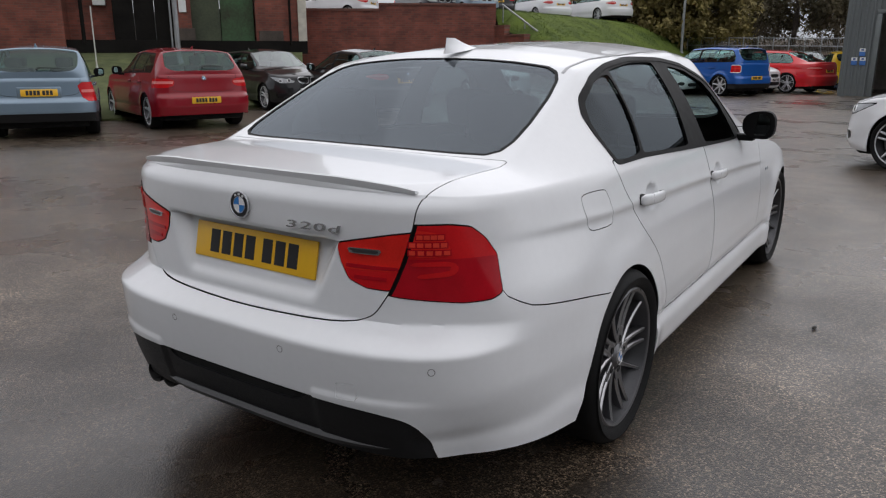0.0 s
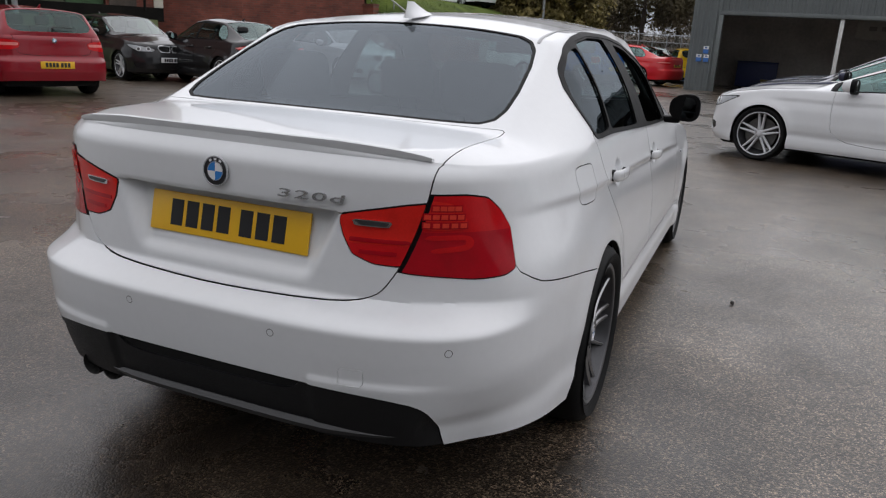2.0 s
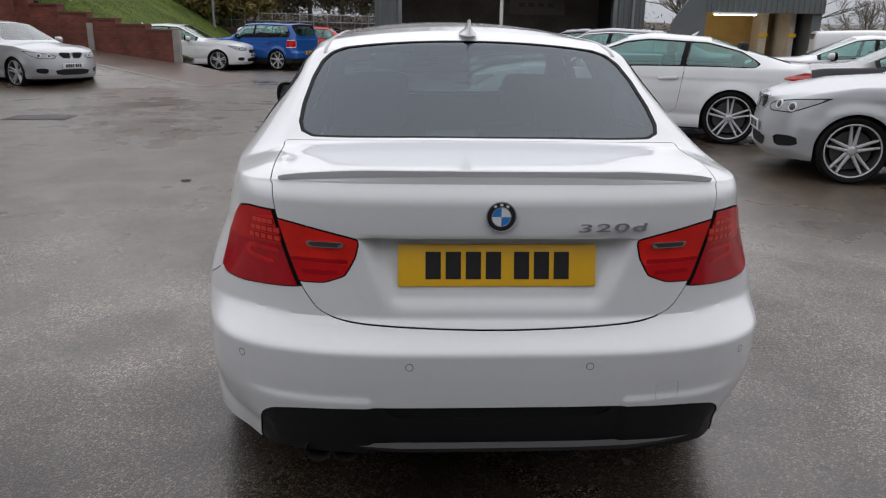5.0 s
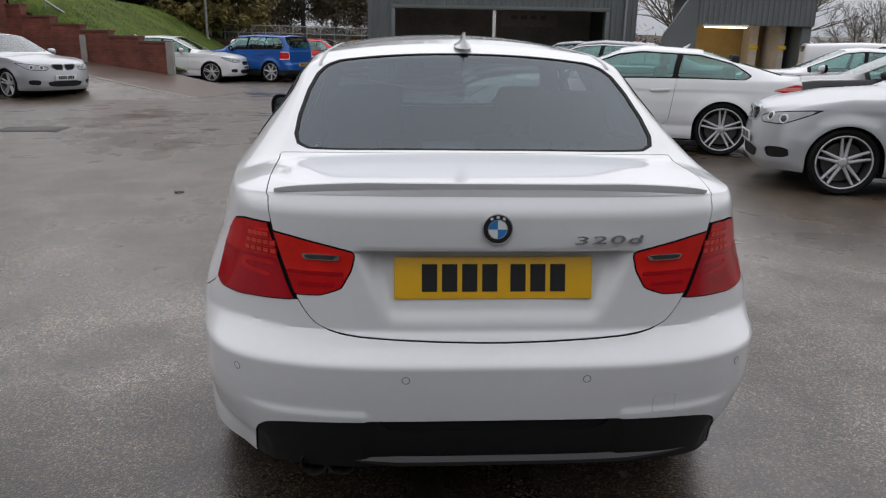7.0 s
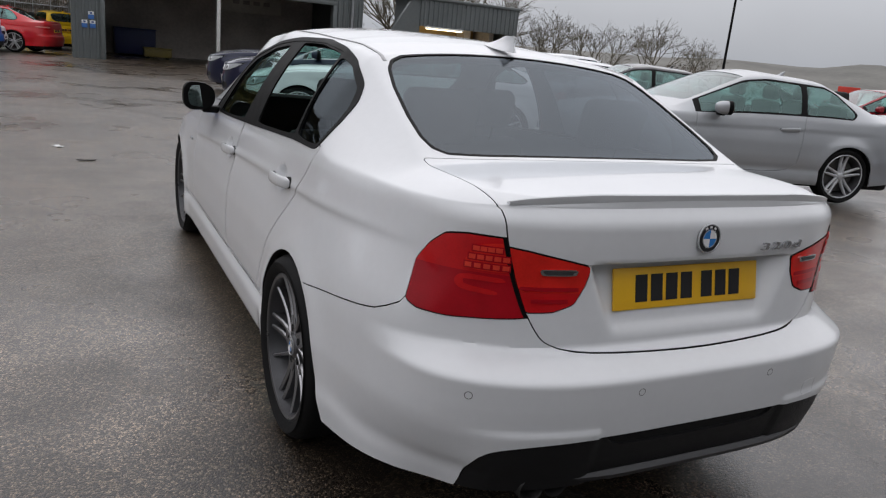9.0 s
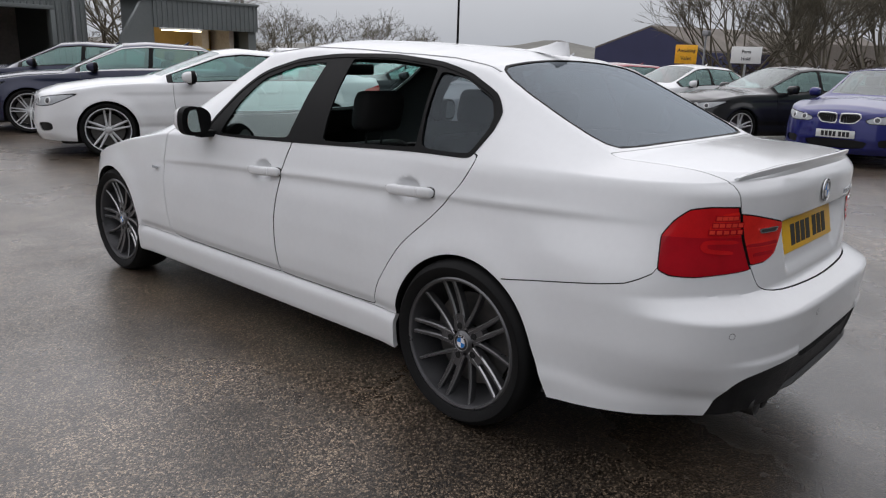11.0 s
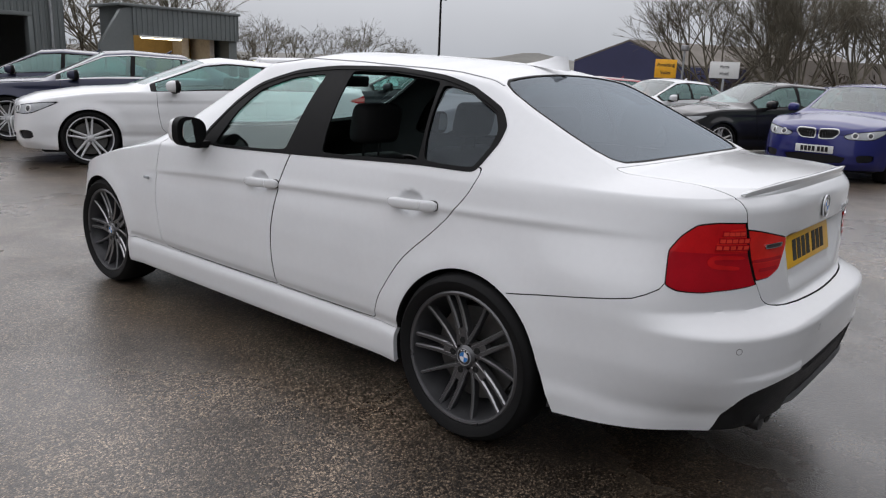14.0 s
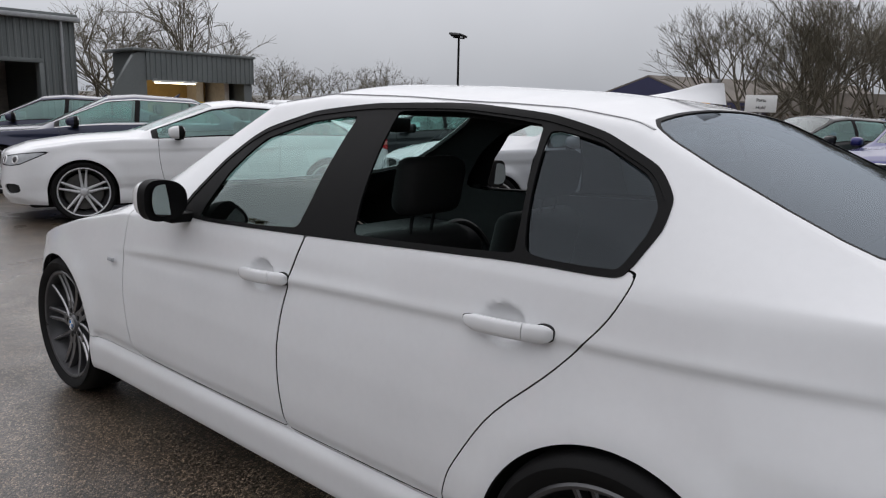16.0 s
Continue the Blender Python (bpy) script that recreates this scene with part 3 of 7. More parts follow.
def build_wheel(parent, side, R, rim_r, width, style, rim_mat, detail=1.0):
    """A wheel whose outer face looks along side * x, centred on its parent's origin."""
    seg = 64 if detail >= 1 else 32
    s = side
    h = width / 2
    bm = bmesh.new()
    lathe(bm, [(rim_r - 0.006, s * (h - 0.018)), (rim_r + 0.012, s * (h - 0.003)), (rim_r + 0.035, s * (h + 0.002)), (R - 0.035, s * h),
               (R - 0.012, s * (h - 0.012)), (R - 0.002, s * (h - 0.03)), (R, s * (h - 0.05)), (R, -s * (h - 0.05)), (R - 0.012, -s * (h - 0.012)),
               (rim_r + 0.02, -s * h), (rim_r - 0.006, -s * (h - 0.02))], seg)
    tyre = part("tyre", bm, RUBBER, parent)
    bm = bmesh.new()
    lathe(bm, [(rim_r - 0.002, s * (h - 0.016)), (rim_r - 0.010, s * (h - 0.012)), (rim_r - 0.018, s * (h - 0.018)), (rim_r - 0.024, s * (h - 0.05)),
               (rim_r - 0.05, s * 0.0), (rim_r - 0.055, -s * h * 0.9)], seg)
    rim = part("rim", bm, RIM_BARREL, parent)
    bm = bmesh.new()
    lathe(bm, [(rim_r - 0.001, s * (h - 0.015)), (rim_r - 0.008, s * (h - 0.0105)), (rim_r - 0.016, s * (h - 0.014)), (rim_r - 0.019, s * (h - 0.030))], seg)
    part("rim_lip", bm, rim_mat, rim)
    bm = bmesh.new()
    n = style["n"]
    for i in range(n):
        a = math.tau * i / n + style.get("turn", 0)
        for off, lean, w, *shift in style["set"]:
            bm2 = bmesh.new()
            spoke(bm2, a + off, 0.045, rim_r - 0.014, 0.013 * w, 0.0085 * w, h - 0.045, h - 0.026, 0.03, lean, *shift)
            if s < 0:
                bmesh.ops.scale(bm2, vec=(-1, 1, 1), verts=bm2.verts)
            tmp = bpy.data.meshes.new("t")
            bm2.to_mesh(tmp)
            bm2.free()
            bm.from_mesh(tmp)
            bpy.data.meshes.remove(tmp)
        if style.get("arms"):
            # each pair of spokes grows out of one broad lobe of the hub
            lobe = [(0.030 + 0.075 * t, wd) for t, wd in ((0, 0.034), (0.35, 0.030), (0.7, 0.027), (0.92, 0.024), (1.0, 0.015))]
            edge = [(r, w) for r, w in lobe] + [(r, -w) for r, w in reversed(lobe)]
            ca, sa = math.cos(a), math.sin(a)
            rings = [[bm.verts.new((s * (h - dx), r * ca - w * sa, r * sa + w * ca)) for r, w in edge] for dx in (0.046, 0.075)]
            bm.faces.new(rings[0])
            for i2 in range(len(edge)):
                j2 = (i2 + 1) % len(edge)
                bm.faces.new((rings[0][i2], rings[0][j2], rings[1][j2], rings[1][i2]))
    part("spokes", bm, [rim_mat, RIM_EDGE if rim_mat is RIM_DARK else rim_mat], rim, smooth=20 if detail >= 1 else 50)
    bm = bmesh.new()
    lathe(bm, [(0.001, s * (h - 0.036)), (0.03, s * (h - 0.036)), (0.036, s * (h - 0.04)), (0.042, s * (h - 0.046)), (0.050, s * (h - 0.052)),
               (0.055, s * (h - 0.09))], 32)
    hub = part("hub", bm, rim_mat, rim)
    if detail >= 1:
        for i in range(5):
            a = math.tau * i / 5 + style.get("turn", 0)
            # a near-black disc stands in for the shade inside each bolt hole
            bm = bmesh.new()
            lathe(bm, [(0.001, s * 0.0016), (0.0125, s * 0.0016), (0.014, -s * 0.012)], 16)
            b = part("bolt_hole", bm, DARK, hub)
            b.location = (s * (h - 0.0445), 0.060 * math.cos(a), 0.060 * math.sin(a))
        roundel(hub, 0.031, Matrix.Translation((s * (h - 0.0355), 0, 0)) @ (pose(0, 0, 0, 90, 0, 90) if s > 0 else pose(0, 0, 0, 90, 0, -90)))
    bm = bmesh.new()
    lathe(bm, [(0.05, s * 0.005), (rim_r - 0.075, s * 0.005), (rim_r - 0.075, -s * 0.02), (0.05, -s * 0.02)], 40, closed=True)
    part("brake_disc", bm, STEEL, parent)
    return tyre


def roundel(parent, r, m):
    """A small round emblem: dark ring with quarters in blue and white."""
    bm = bmesh.new()
    lathe(bm, [(0.0005, 0.001), (r * 0.97, 0.001), (r, 0), (r, -0.004)], 32, "Z")
    ring = part("emblem", bm, INK, parent)
    ring.matrix_local = m
    for name, k0, mt in (("emblem_field", 0, BLUE_ENAMEL), ("emblem_field", 1, WHITE_ENAMEL)):
        bm = bmesh.new()
        for q in (0, 2):
            a0 = (q + k0) * math.pi / 2 + math.pi / 2
            vs = [bm.verts.new((0, 0, 0.0022))] + [bm.verts.new((0.65 * r * math.cos(a0 + i * math.pi / 16), 0.65 * r * math.sin(a0 + i * math.pi / 16), 0.0022)) for i in range(9)]
            for i in range(1, 9):
                bm.faces.new((vs[0], vs[i], vs[i + 1]))
        part(name, bm, mt, ring, smooth=0)
    for a0 in (60, 90, 120):
        # three small pale marks in the dark ring
        bm = bmesh.new()
        box(bm, -0.10 * r, 0.10 * r, -0.075 * r, 0.075 * r, 0.001, 0.0019, 0.0, pose(0.8 * r * math.cos(math.radians(a0)), 0.8 * r * math.sin(math.radians(a0)), 0, 0, 0, a0 - 90))
        part("emblem_mark", bm, WHITE_ENAMEL, ring, smooth=0)
    bm = bmesh.new()
    lathe(bm, [(r * 0.94, 0.0012), (r * 0.96, 0.003), (r * 1.02, 0.0025), (r * 1.03, -0.002)], 32, "Z")
    part("emblem_rim", bm, SILVER_TRIM, ring)
    bm = bmesh.new()
    lathe(bm, [(r * 0.59, 0.0012), (r * 0.6, 0.003), (r * 0.63, 0.003), (r * 0.64, 0.0012)], 32, "Z")
    part("emblem_rim", bm, SILVER_TRIM, ring)


def number_plate(parent, m, yellow, w=0.52, h=0.111):
    """A registration plate, its characters as plain bars."""
    bm = bmesh.new()
    box(bm, -w / 2, w / 2, -0.004, 0.004, -h / 2, h / 2, 0.003)
    p = part("number_plate", bm, PLATE_Y if yellow else PLATE_W, parent, "yellow registration plate" if yellow else "white registration plate")
    p.matrix_local = m
    cw, gap = 0.040 * w / 0.52, 0.0125 * w / 0.52
    total = 7 * cw + 5 * gap + 0.034 * w / 0.52
    x = -total / 2
    me = None
    for i in range(7):
        if me is None:
            bm = bmesh.new()
            box(bm, -cw / 2, cw / 2, -0.0052, -0.0035, -0.036 * h / 0.111, 0.036 * h / 0.111)
            ob = part("plate_bar", bm, INK, p, smooth=0)
            me = ob.data
        else:
            ob = new("plate_bar", me)
            ob.parent = p
        ob.location = (x + cw / 2, 0, 0)
        x += cw + (0.034 * w / 0.52 if i == 3 else gap)
    return p


# ---- ground and setting ----
def ground_z(x, y):
    """The yard falls gently towards the valley side."""
    return -0.008 * min(max(x - 4.0, 0.0), 22.0)


def build_ground():
    bm = bmesh.new()
    xs = [-400, -120, -60, -30, -20, -12, -6, 0, 4, 10, 16, 22, 26, 40, 70, 140, 400]
    ys = [-400, -100, -40, -20, -10, 0, 10, 20, 30, 45, 70, 140, 420]
    g = [[bm.verts.new((x, y, ground_z(x, y))) for y in ys] for x in xs]
    for i in range(len(xs) - 1):
        for j in range(len(ys) - 1):
            bm.faces.new((g[i][j], g[i + 1][j], g[i + 1][j + 1], g[i][j + 1]))
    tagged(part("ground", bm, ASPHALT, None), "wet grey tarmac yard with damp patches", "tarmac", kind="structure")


build_ground()


def brick_mat(name, c1, c2, mortar, scale=1.0):
    m = bpy.data.materials.new(name)
    m.use_nodes = True
    nt = m.node_tree
    L = nt.links.new
    b = nt.nodes["Principled BSDF"]
    co = nt.nodes.new("ShaderNodeTexCoord")
    br = nt.nodes.new("ShaderNodeTexBrick")
    br.inputs["Color1"].default_value, br.inputs["Color2"].default_value, br.inputs["Mortar"].default_value = (*c1, 1), (*c2, 1), (*mortar, 1)
    br.inputs["Scale"].default_value = 1.0
    br.inputs["Brick Width"].default_value, br.inputs["Row Height"].default_value, br.inputs["Mortar Size"].default_value = 0.225, 0.075, 0.006
    sep, com = nt.nodes.new("ShaderNodeSeparateXYZ"), nt.nodes.new("ShaderNodeCombineXYZ")
    L(co.outputs["Object"], sep.inputs[0])
    L(sep.outputs["X"], com.inputs[0])
    L(sep.outputs["Z"], com.inputs[1])
    L(com.outputs[0], br.inputs["Vector"])
    n = nt.nodes.new("ShaderNodeTexNoise")
    n.inputs["Scale"].default_value, n.inputs["Detail"].default_value = 1.6, 6
    L(co.outputs["Object"], n.inputs["Vector"])
    r = nt.nodes.new("ShaderNodeValToRGB")
    r.color_ramp.elements[0].position, r.color_ramp.elements[0].color = 0.3, (0.55, 0.5, 0.5, 1)
    r.color_ramp.elements[1].position, r.color_ramp.elements[1].color = 0.7, (1.15, 1.1, 1.1, 1)
    L(n.outputs["Fac"], r.inputs[0])
    mx = nt.nodes.new("ShaderNodeMix")
    mx.data_type, mx.blend_type = "RGBA", "MULTIPLY"
    mx.inputs[0].default_value = 1
    L(br.outputs["Color"], mx.inputs[6])
    L(r.outputs["Color"], mx.inputs[7])
    L(mx.outputs[2], b.inputs["Base Color"])
    b.inputs["Roughness"].default_value = 0.75
    bp = nt.nodes.new("ShaderNodeBump")
    bp.inputs["Strength"].default_value, bp.inputs["Distance"].default_value = 0.6, 0.008
    inv = nt.nodes.new("ShaderNodeMath")
    inv.operation = "SUBTRACT"
    inv.inputs[0].default_value = 1
    L(br.outputs["Fac"], inv.inputs[1])
    L(inv.outputs[0], bp.inputs["Height"])
    L(bp.outputs["Normal"], b.inputs["Normal"])
    return m


BRICK = brick_mat("red_brick", (0.255, 0.074, 0.046), (0.16, 0.05, 0.034), (0.15, 0.085, 0.064))
COPING = mat("brick_coping", (0.13, 0.05, 0.035), 0.7, 0, 0.3, 6, 0.3, 60)
GRASS = mat("short_grass", (0.040, 0.070, 0.008), 0.9, 0, 0.30, 0.9, 0.4, 60, tint=(0.085, 0.115, 0.018), spec=0.2)
EARTH = mat("leaf_litter", (0.06, 0.04, 0.025), 0.95, 0, 0.5, 2.0, 0.5, 20)
CLAD = mat("grey_green_cladding", (0.135, 0.150, 0.150), 0.45, 0.2, 0.12, 0.8)
DARKSTONE = mat("sooty_stone", (0.07, 0.055, 0.045), 0.85, 0, 0.4, 3, 0.3, 40)
CONCRETE = mat("concrete", (0.26, 0.25, 0.23), 0.8, 0, 0.2, 3, 0.3, 60)
PAVED = mat("wet_brown_paving", (0.115, 0.085, 0.07), 0.33, 0, 0.25, 1.2, 0.25, 90)
BLACKDOOR = mat("black_painted_steel", (0.009, 0.008, 0.007), 0.75, 0, 0.5, 2, 0.1, 20, spec=0.12)
GREENDOOR = mat("mossy_green_shutter", (0.045, 0.055, 0.02), 0.7, 0, 0.5, 1.1, 0.2, 20, tint=(0.035, 0.085, 0.035))
TIMBER = mat("grey_bark", (0.075, 0.06, 0.05), 0.9, 0, 0.3, 8, 0.5, 40)
GALV = mat("galvanised_steel", (0.33, 0.34, 0.35), 0.45, 0.7, 0.15, 8)
OCHRE = mat("ochre_plaster", (0.30, 0.20, 0.07), 0.8, 0, 0.25, 1.5)
DIM = mat("dim_inner_wall", (0.50, 0.46, 0.42), 0.8, 0, 0.3, 0.7)
NAVY = mat("navy_cladding", (0.03, 0.032, 0.085), 0.55, 0, 0.12, 1)
ROOFING = mat("weathered_sheet_roof", (0.17, 0.15, 0.13), 0.8, 0, 0.3, 0.8)
HILL = mat("misty_hillside", (0.150, 0.146, 0.130), 0.95, 0, 0.35, 0.03)


def prism(name, outline, z0, z1, material, parent=None, label="", category="", kind="structure", lift=None):
    """An upright block over an outline of (x, y); z1 may be a list, one height a corner."""
    bm = bmesh.new()
    n = len(outline)
    hi = z1 if isinstance(z1, (list, tuple)) else [z1] * n
    a = [bm.verts.new((x, y, z0)) for x, y in outline]
    b = [bm.verts.new((x, y, h)) for (x, y), h in zip(outline, hi)]
    bm.faces.new(a[::-1])
    bm.faces.new(b)
    for i in range(n):
        bm.faces.new((a[i], a[(i + 1) % n], b[(i + 1) % n], b[i]))
    ob = part(name, bm, material, parent, "" if parent is None else label, smooth=0)
    if parent is None:
        tagged(ob, label, category, "", kind)
    return ob


def wall_run(name, p, q, thick, z0, z1, material, label, parent=None, category="wall", kind="structure"):
    """A straight wall from p to q, in its own frame so that its courses run level."""
    d = Vector((q[0] - p[0], q[1] - p[1]))
    ang = math.degrees(math.atan2(d.y, d.x))
    bm = bmesh.new()
    box(bm, 0, d.length, -thick / 2, thick / 2, 0, z1 - z0, 0.008)
    ob = part(name, bm, material, parent, "" if parent is None else label, smooth=0)
    ob.matrix_world = pose(p[0], p[1], z0, 0, 0, ang)
    if parent is None:
        tagged(ob, label, category, "", kind)
    return ob


def cladding(name, p, q, z0, z1, material, parent, pitch=0.2, depth=0.035, label=""):
    """A sheet of ribbed steel from p to q."""
    d = Vector((q[0] - p[0], q[1] - p[1]))
    bm = bmesh.new()
    xs = []
    x = 0.0
    while x < d.length:
        for f, o in ((0, 0), (0.55, 0), (0.65, depth), (0.9, depth), (1.0, 0)):
            xs.append((min(x + f * pitch, d.length), o))
        x += pitch
    a = [bm.verts.new((u, -o, 0)) for u, o in xs]
    b = [bm.verts.new((u, -o, z1 - z0)) for u, o in xs]
    for i in range(len(xs) - 1):
        if xs[i + 1][0] > xs[i][0] + 1e-6:
            bm.faces.new((a[i], a[i + 1], b[i + 1], b[i]))
    bmesh.ops.remove_doubles(bm, verts=bm.verts, dist=1e-5)
    back = [bm.verts.new((u, 0.09, h)) for u, h in ((0, 0), (d.length, 0), (d.length, z1 - z0), (0, z1 - z0))]
    bm.faces.new(back)
    bm.verts.ensure_lookup_table()
    lo = sorted((v for v in bm.verts if abs(v.co.z) < 1e-6 and v not in back), key=lambda v: v.co.x)
    hi = sorted((v for v in bm.verts if abs(v.co.z - (z1 - z0)) < 1e-6 and v not in back), key=lambda v: v.co.x)
    bm.faces.new([lo[0], lo[-1], back[1], back[0]])
    bm.faces.new([hi[0], back[3], back[2], hi[-1]])
    bm.faces.new([lo[0], back[0], back[3], hi[0]])
    bm.faces.new([lo[-1], hi[-1], back[2], back[1]])
    ob = part(name, bm, material, parent, label, smooth=0)
    ob.matrix_world = pose(p[0], p[1], z0, 0, 0, math.degrees(math.atan2(d.y, d.x)))
    return ob


# paved ramp, kerb, drain
def build_ramp():
    bm = bmesh.new()
    near = [(-5.0, 15.35, 0.006), (-6.2, 16.1, 0.12), (-8.1, 17.5, 0.34), (-12.3, 19.4, 0.85)]
    far = [(-4.2, 18.0, 0.006), (-6.35, 19.05, 0.36), (-9.5, 20.45, 0.66), (-12.4, 21.8, 1.0)]
    a = [bm.verts.new(v) for v in near]
    b = [bm.verts.new(v) for v in far]
    c = [bm.verts.new((x, y, -0.3)) for x, y, _ in near]
    e = [bm.verts.new((x, y, -0.3)) for x, y, _ in far]
    for i in range(3):
        bm.faces.new((a[i], a[i + 1], b[i + 1], b[i]))
        bm.faces.new((c[i], c[i + 1], a[i + 1], a[i]))
        bm.faces.new((b[i], b[i + 1], e[i + 1], e[i]))
    bm.faces.new((c[0], a[0], b[0], e[0]))
    tagged(part("pavement", bm, PAVED, None, smooth=30), "wet brown paved ramp rising beside the wall", "ramp", kind="structure")
    bm = bmesh.new()
    for p, q in zip(near[:-1], near[1:]):
        d = Vector(q) - Vector(p)
        m = Matrix.Translation(p) @ d.to_track_quat("X", "Z").to_matrix().to_4x4()
        box(bm, 0, d.length, -0.06, 0.05, -0.12, 0.012, 0.006, m)
    tagged(part("kerb", bm, CONCRETE, None), "pale concrete edging kerb along the ramp", "kerb", kind="structure")
    # tarmac apron that falls from the ramp's edge to the yard
    bm = bmesh.new()
    foot = [(-4.9, 15.2, -0.004), (-6.6, 14.6, -0.004), (-8.6, 14.2, -0.004), (-13.6, 15.0, -0.004)]
    a = [bm.verts.new((x, y - 0.05, z - 0.006)) for x, y, z in near]
    b = [bm.verts.new(v) for v in foot]
    for i in range(3):
        bm.faces.new((b[i], b[i + 1], a[i + 1], a[i]))
    tagged(part("pavement", bm, ASPHALT, None, smooth=60), "wet tarmac apron sloping up to the ramp", "tarmac", kind="structure")
    cover = empty("drain_cover", "dark iron drain cover set in the tarmac", "drain cover", pose(-5.75, 8.86, 0.0, 0, 0, 6))
    bm = bmesh.new()
    box(bm, -0.45, 0.45, -0.32, 0.32, -0.02, 0.006, 0.004)
    part("frame", bm, PLASTIC, cover)
    bm = bmesh.new()
    box(bm, -0.40, 0.40, -0.27, 0.27, 0.006, 0.011, 0.003)
    part("lid", bm, mat("rusty_iron", (0.035, 0.031, 0.028), 0.5, 0.3, 0.4, 6, 0.5, 60), cover)


build_ramp()

# stepped brick wall and the tall one that holds the upper yard
WALL_A, WALL_B = Vector((-6.6, 19.1)), Vector((-12.3, 21.9))
wall_dir = (WALL_B - WALL_A).normalized()
low_wall = empty("wall_low", "stepped red brick garden wall with coping", "wall", kind="structure")
cuts = [0.0, 1.05, 2.15, 3.25, 4.4, 5.6, 6.35]
tops = [1.28, 1.42, 1.57, 1.74, 1.97, 2.3]
for i in range(6):
    p, q = WALL_A + wall_dir * cuts[i], WALL_A + wall_dir * cuts[i + 1]
    wall_run("wall_section", p, q, 0.23, 0.0, tops[i] - 0.07, BRICK, "", low_wall)
    wall_run("coping", p - wall_dir * 0.01, q, 0.27, tops[i] - 0.07, tops[i], COPING, "", low_wall)
for s, h in ((0.0, 1.25), (3.2, 1.42)):
    p = WALL_A + wall_dir * s
    boxed("pillar", (p.x - 0.09, p.x + 0.09, p.y - 0.2, p.y + 0.02, 0, h), CONCRETE, low_wall, 0.01, "grey concrete pillar")
TALL_B = Vector((-19.6, 16.4))
tall_wall = empty("wall_tall", "tall red brick retaining wall below the upper yard", "wall", kind="structure")
tdir = (TALL_B - WALL_B).normalized()
for a, b, h in ((0, 4.2, 3.05), (4.2, 7.4, 2.85), (7.4, 9.1, 2.6)):
    wall_run("wall_section", WALL_B + tdir * a, WALL_B + tdir * b, 0.3, 0.0, h - 0.08, BRICK, "", tall_wall)
    wall_run("coping", WALL_B + tdir * a, WALL_B + tdir * b, 0.36, h - 0.08, h, COPING, "", tall_wall)

# grass bank and upper yard
TERRACE = 2.9


def bank_z(x, y):
    foot = -5.9 - 0.05 * (y - 19)
    top = -12.6 - 0.02 * (y - 22)
    t = min(max((foot - x) / (foot - top), 0), 1)
    t = t * t * (3 - 2 * t)
    return 0.15 + t * (TERRACE - 0.15) + 0.05 * math.sin(x * 1.7 + y * 0.6) * (1 - t) * t * 4


def edge_top(x, back):
    """Behind the stepped wall the grass starts just under the coping."""
    s = (WALL_A.x - x) / -wall_dir.x
    if s < -0.5 or s > 6.35:
        return 9.0
    return float(np.interp(s, [0.5, 1.6, 2.7, 3.8, 5.0, 6.0], tops)) - 0.08 + 0.5 * back


def build_bank():
    bm = bmesh.new()
    nx, ny = 40, 40
    g = []
    for i in range(nx + 1):
        row = []
        for j in range(ny + 1):
            v = j / ny
            x = -5.6 - 9.4 * i / nx
            y0 = WALL_A.y + 0.1 + (WALL_A.x - x) * (-wall_dir.y / wall_dir.x) * -1 if x < WALL_A.x else 23.0
            y0 = WALL_A.y + 0.1 + (x - WALL_A.x) * wall_dir.y / wall_dir.x if x < WALL_A.x else 24.5 + (x - WALL_A.x) * 2
            if x < WALL_A.x and x > -7.9:
                y0 += (x + 7.9) * 3.6
            y = y0 + (46 - y0) * v ** 1.3
            row.append(bm.verts.new((x, y, min(bank_z(x, y), edge_top(x, y - y0)))))
        g.append(row)
    for i in range(nx):
        for j in range(ny):
            bm.faces.new((g[i][j], g[i][j + 1], g[i + 1][j + 1], g[i + 1][j]))
    bank = part("grass_bank", bm, GRASS, None)
    tagged(bank, "mown green grass bank rising to the upper yard", "grass", kind="structure")
    # blades
    rnd = random.Random(4)
    V, T = [], []
    for _ in range(16000):
        i, j = rnd.random() ** 0.8 * nx, rnd.random() ** 1.4 * ny
        a = g_at(nx, ny, i, j)
        h, w, an = rnd.uniform(0.03, 0.055), 0.012, rnd.uniform(0, math.tau)
        k = len(V)
        V += [(a[0] - w * math.cos(an), a[1] - w * math.sin(an), a[2] - 0.01), (a[0] + w * math.cos(an), a[1] + w * math.sin(an), a[2] - 0.01), (a[0] + rnd.uniform(-0.04, 0.04), a[1] + rnd.uniform(-0.04, 0.04), a[2] + h)]
        T.append((k, k + 1, k + 2))
    me = bpy.data.meshes.new("grass")
    me.from_pydata(V, [], T)
    tagged(link_mesh("grass", me, GRASS, None, smooth=0), "short green grass blades on the bank", "grass", kind="stuff")


def g_at(nx, ny, i, j):
    x = -5.6 - 9.4 * i / nx
    y0 = WALL_A.y + 0.1 + (x - WALL_A.x) * wall_dir.y / wall_dir.x if x < WALL_A.x else 24.5 + (x - WALL_A.x) * 2
    if x < WALL_A.x and x > -7.9:
        y0 += (x + 7.9) * 3.6
    y = y0 + (46 - y0) * (j / ny) ** 1.3
    return x, y, min(bank_z(x, y), edge_top(x, y - y0))


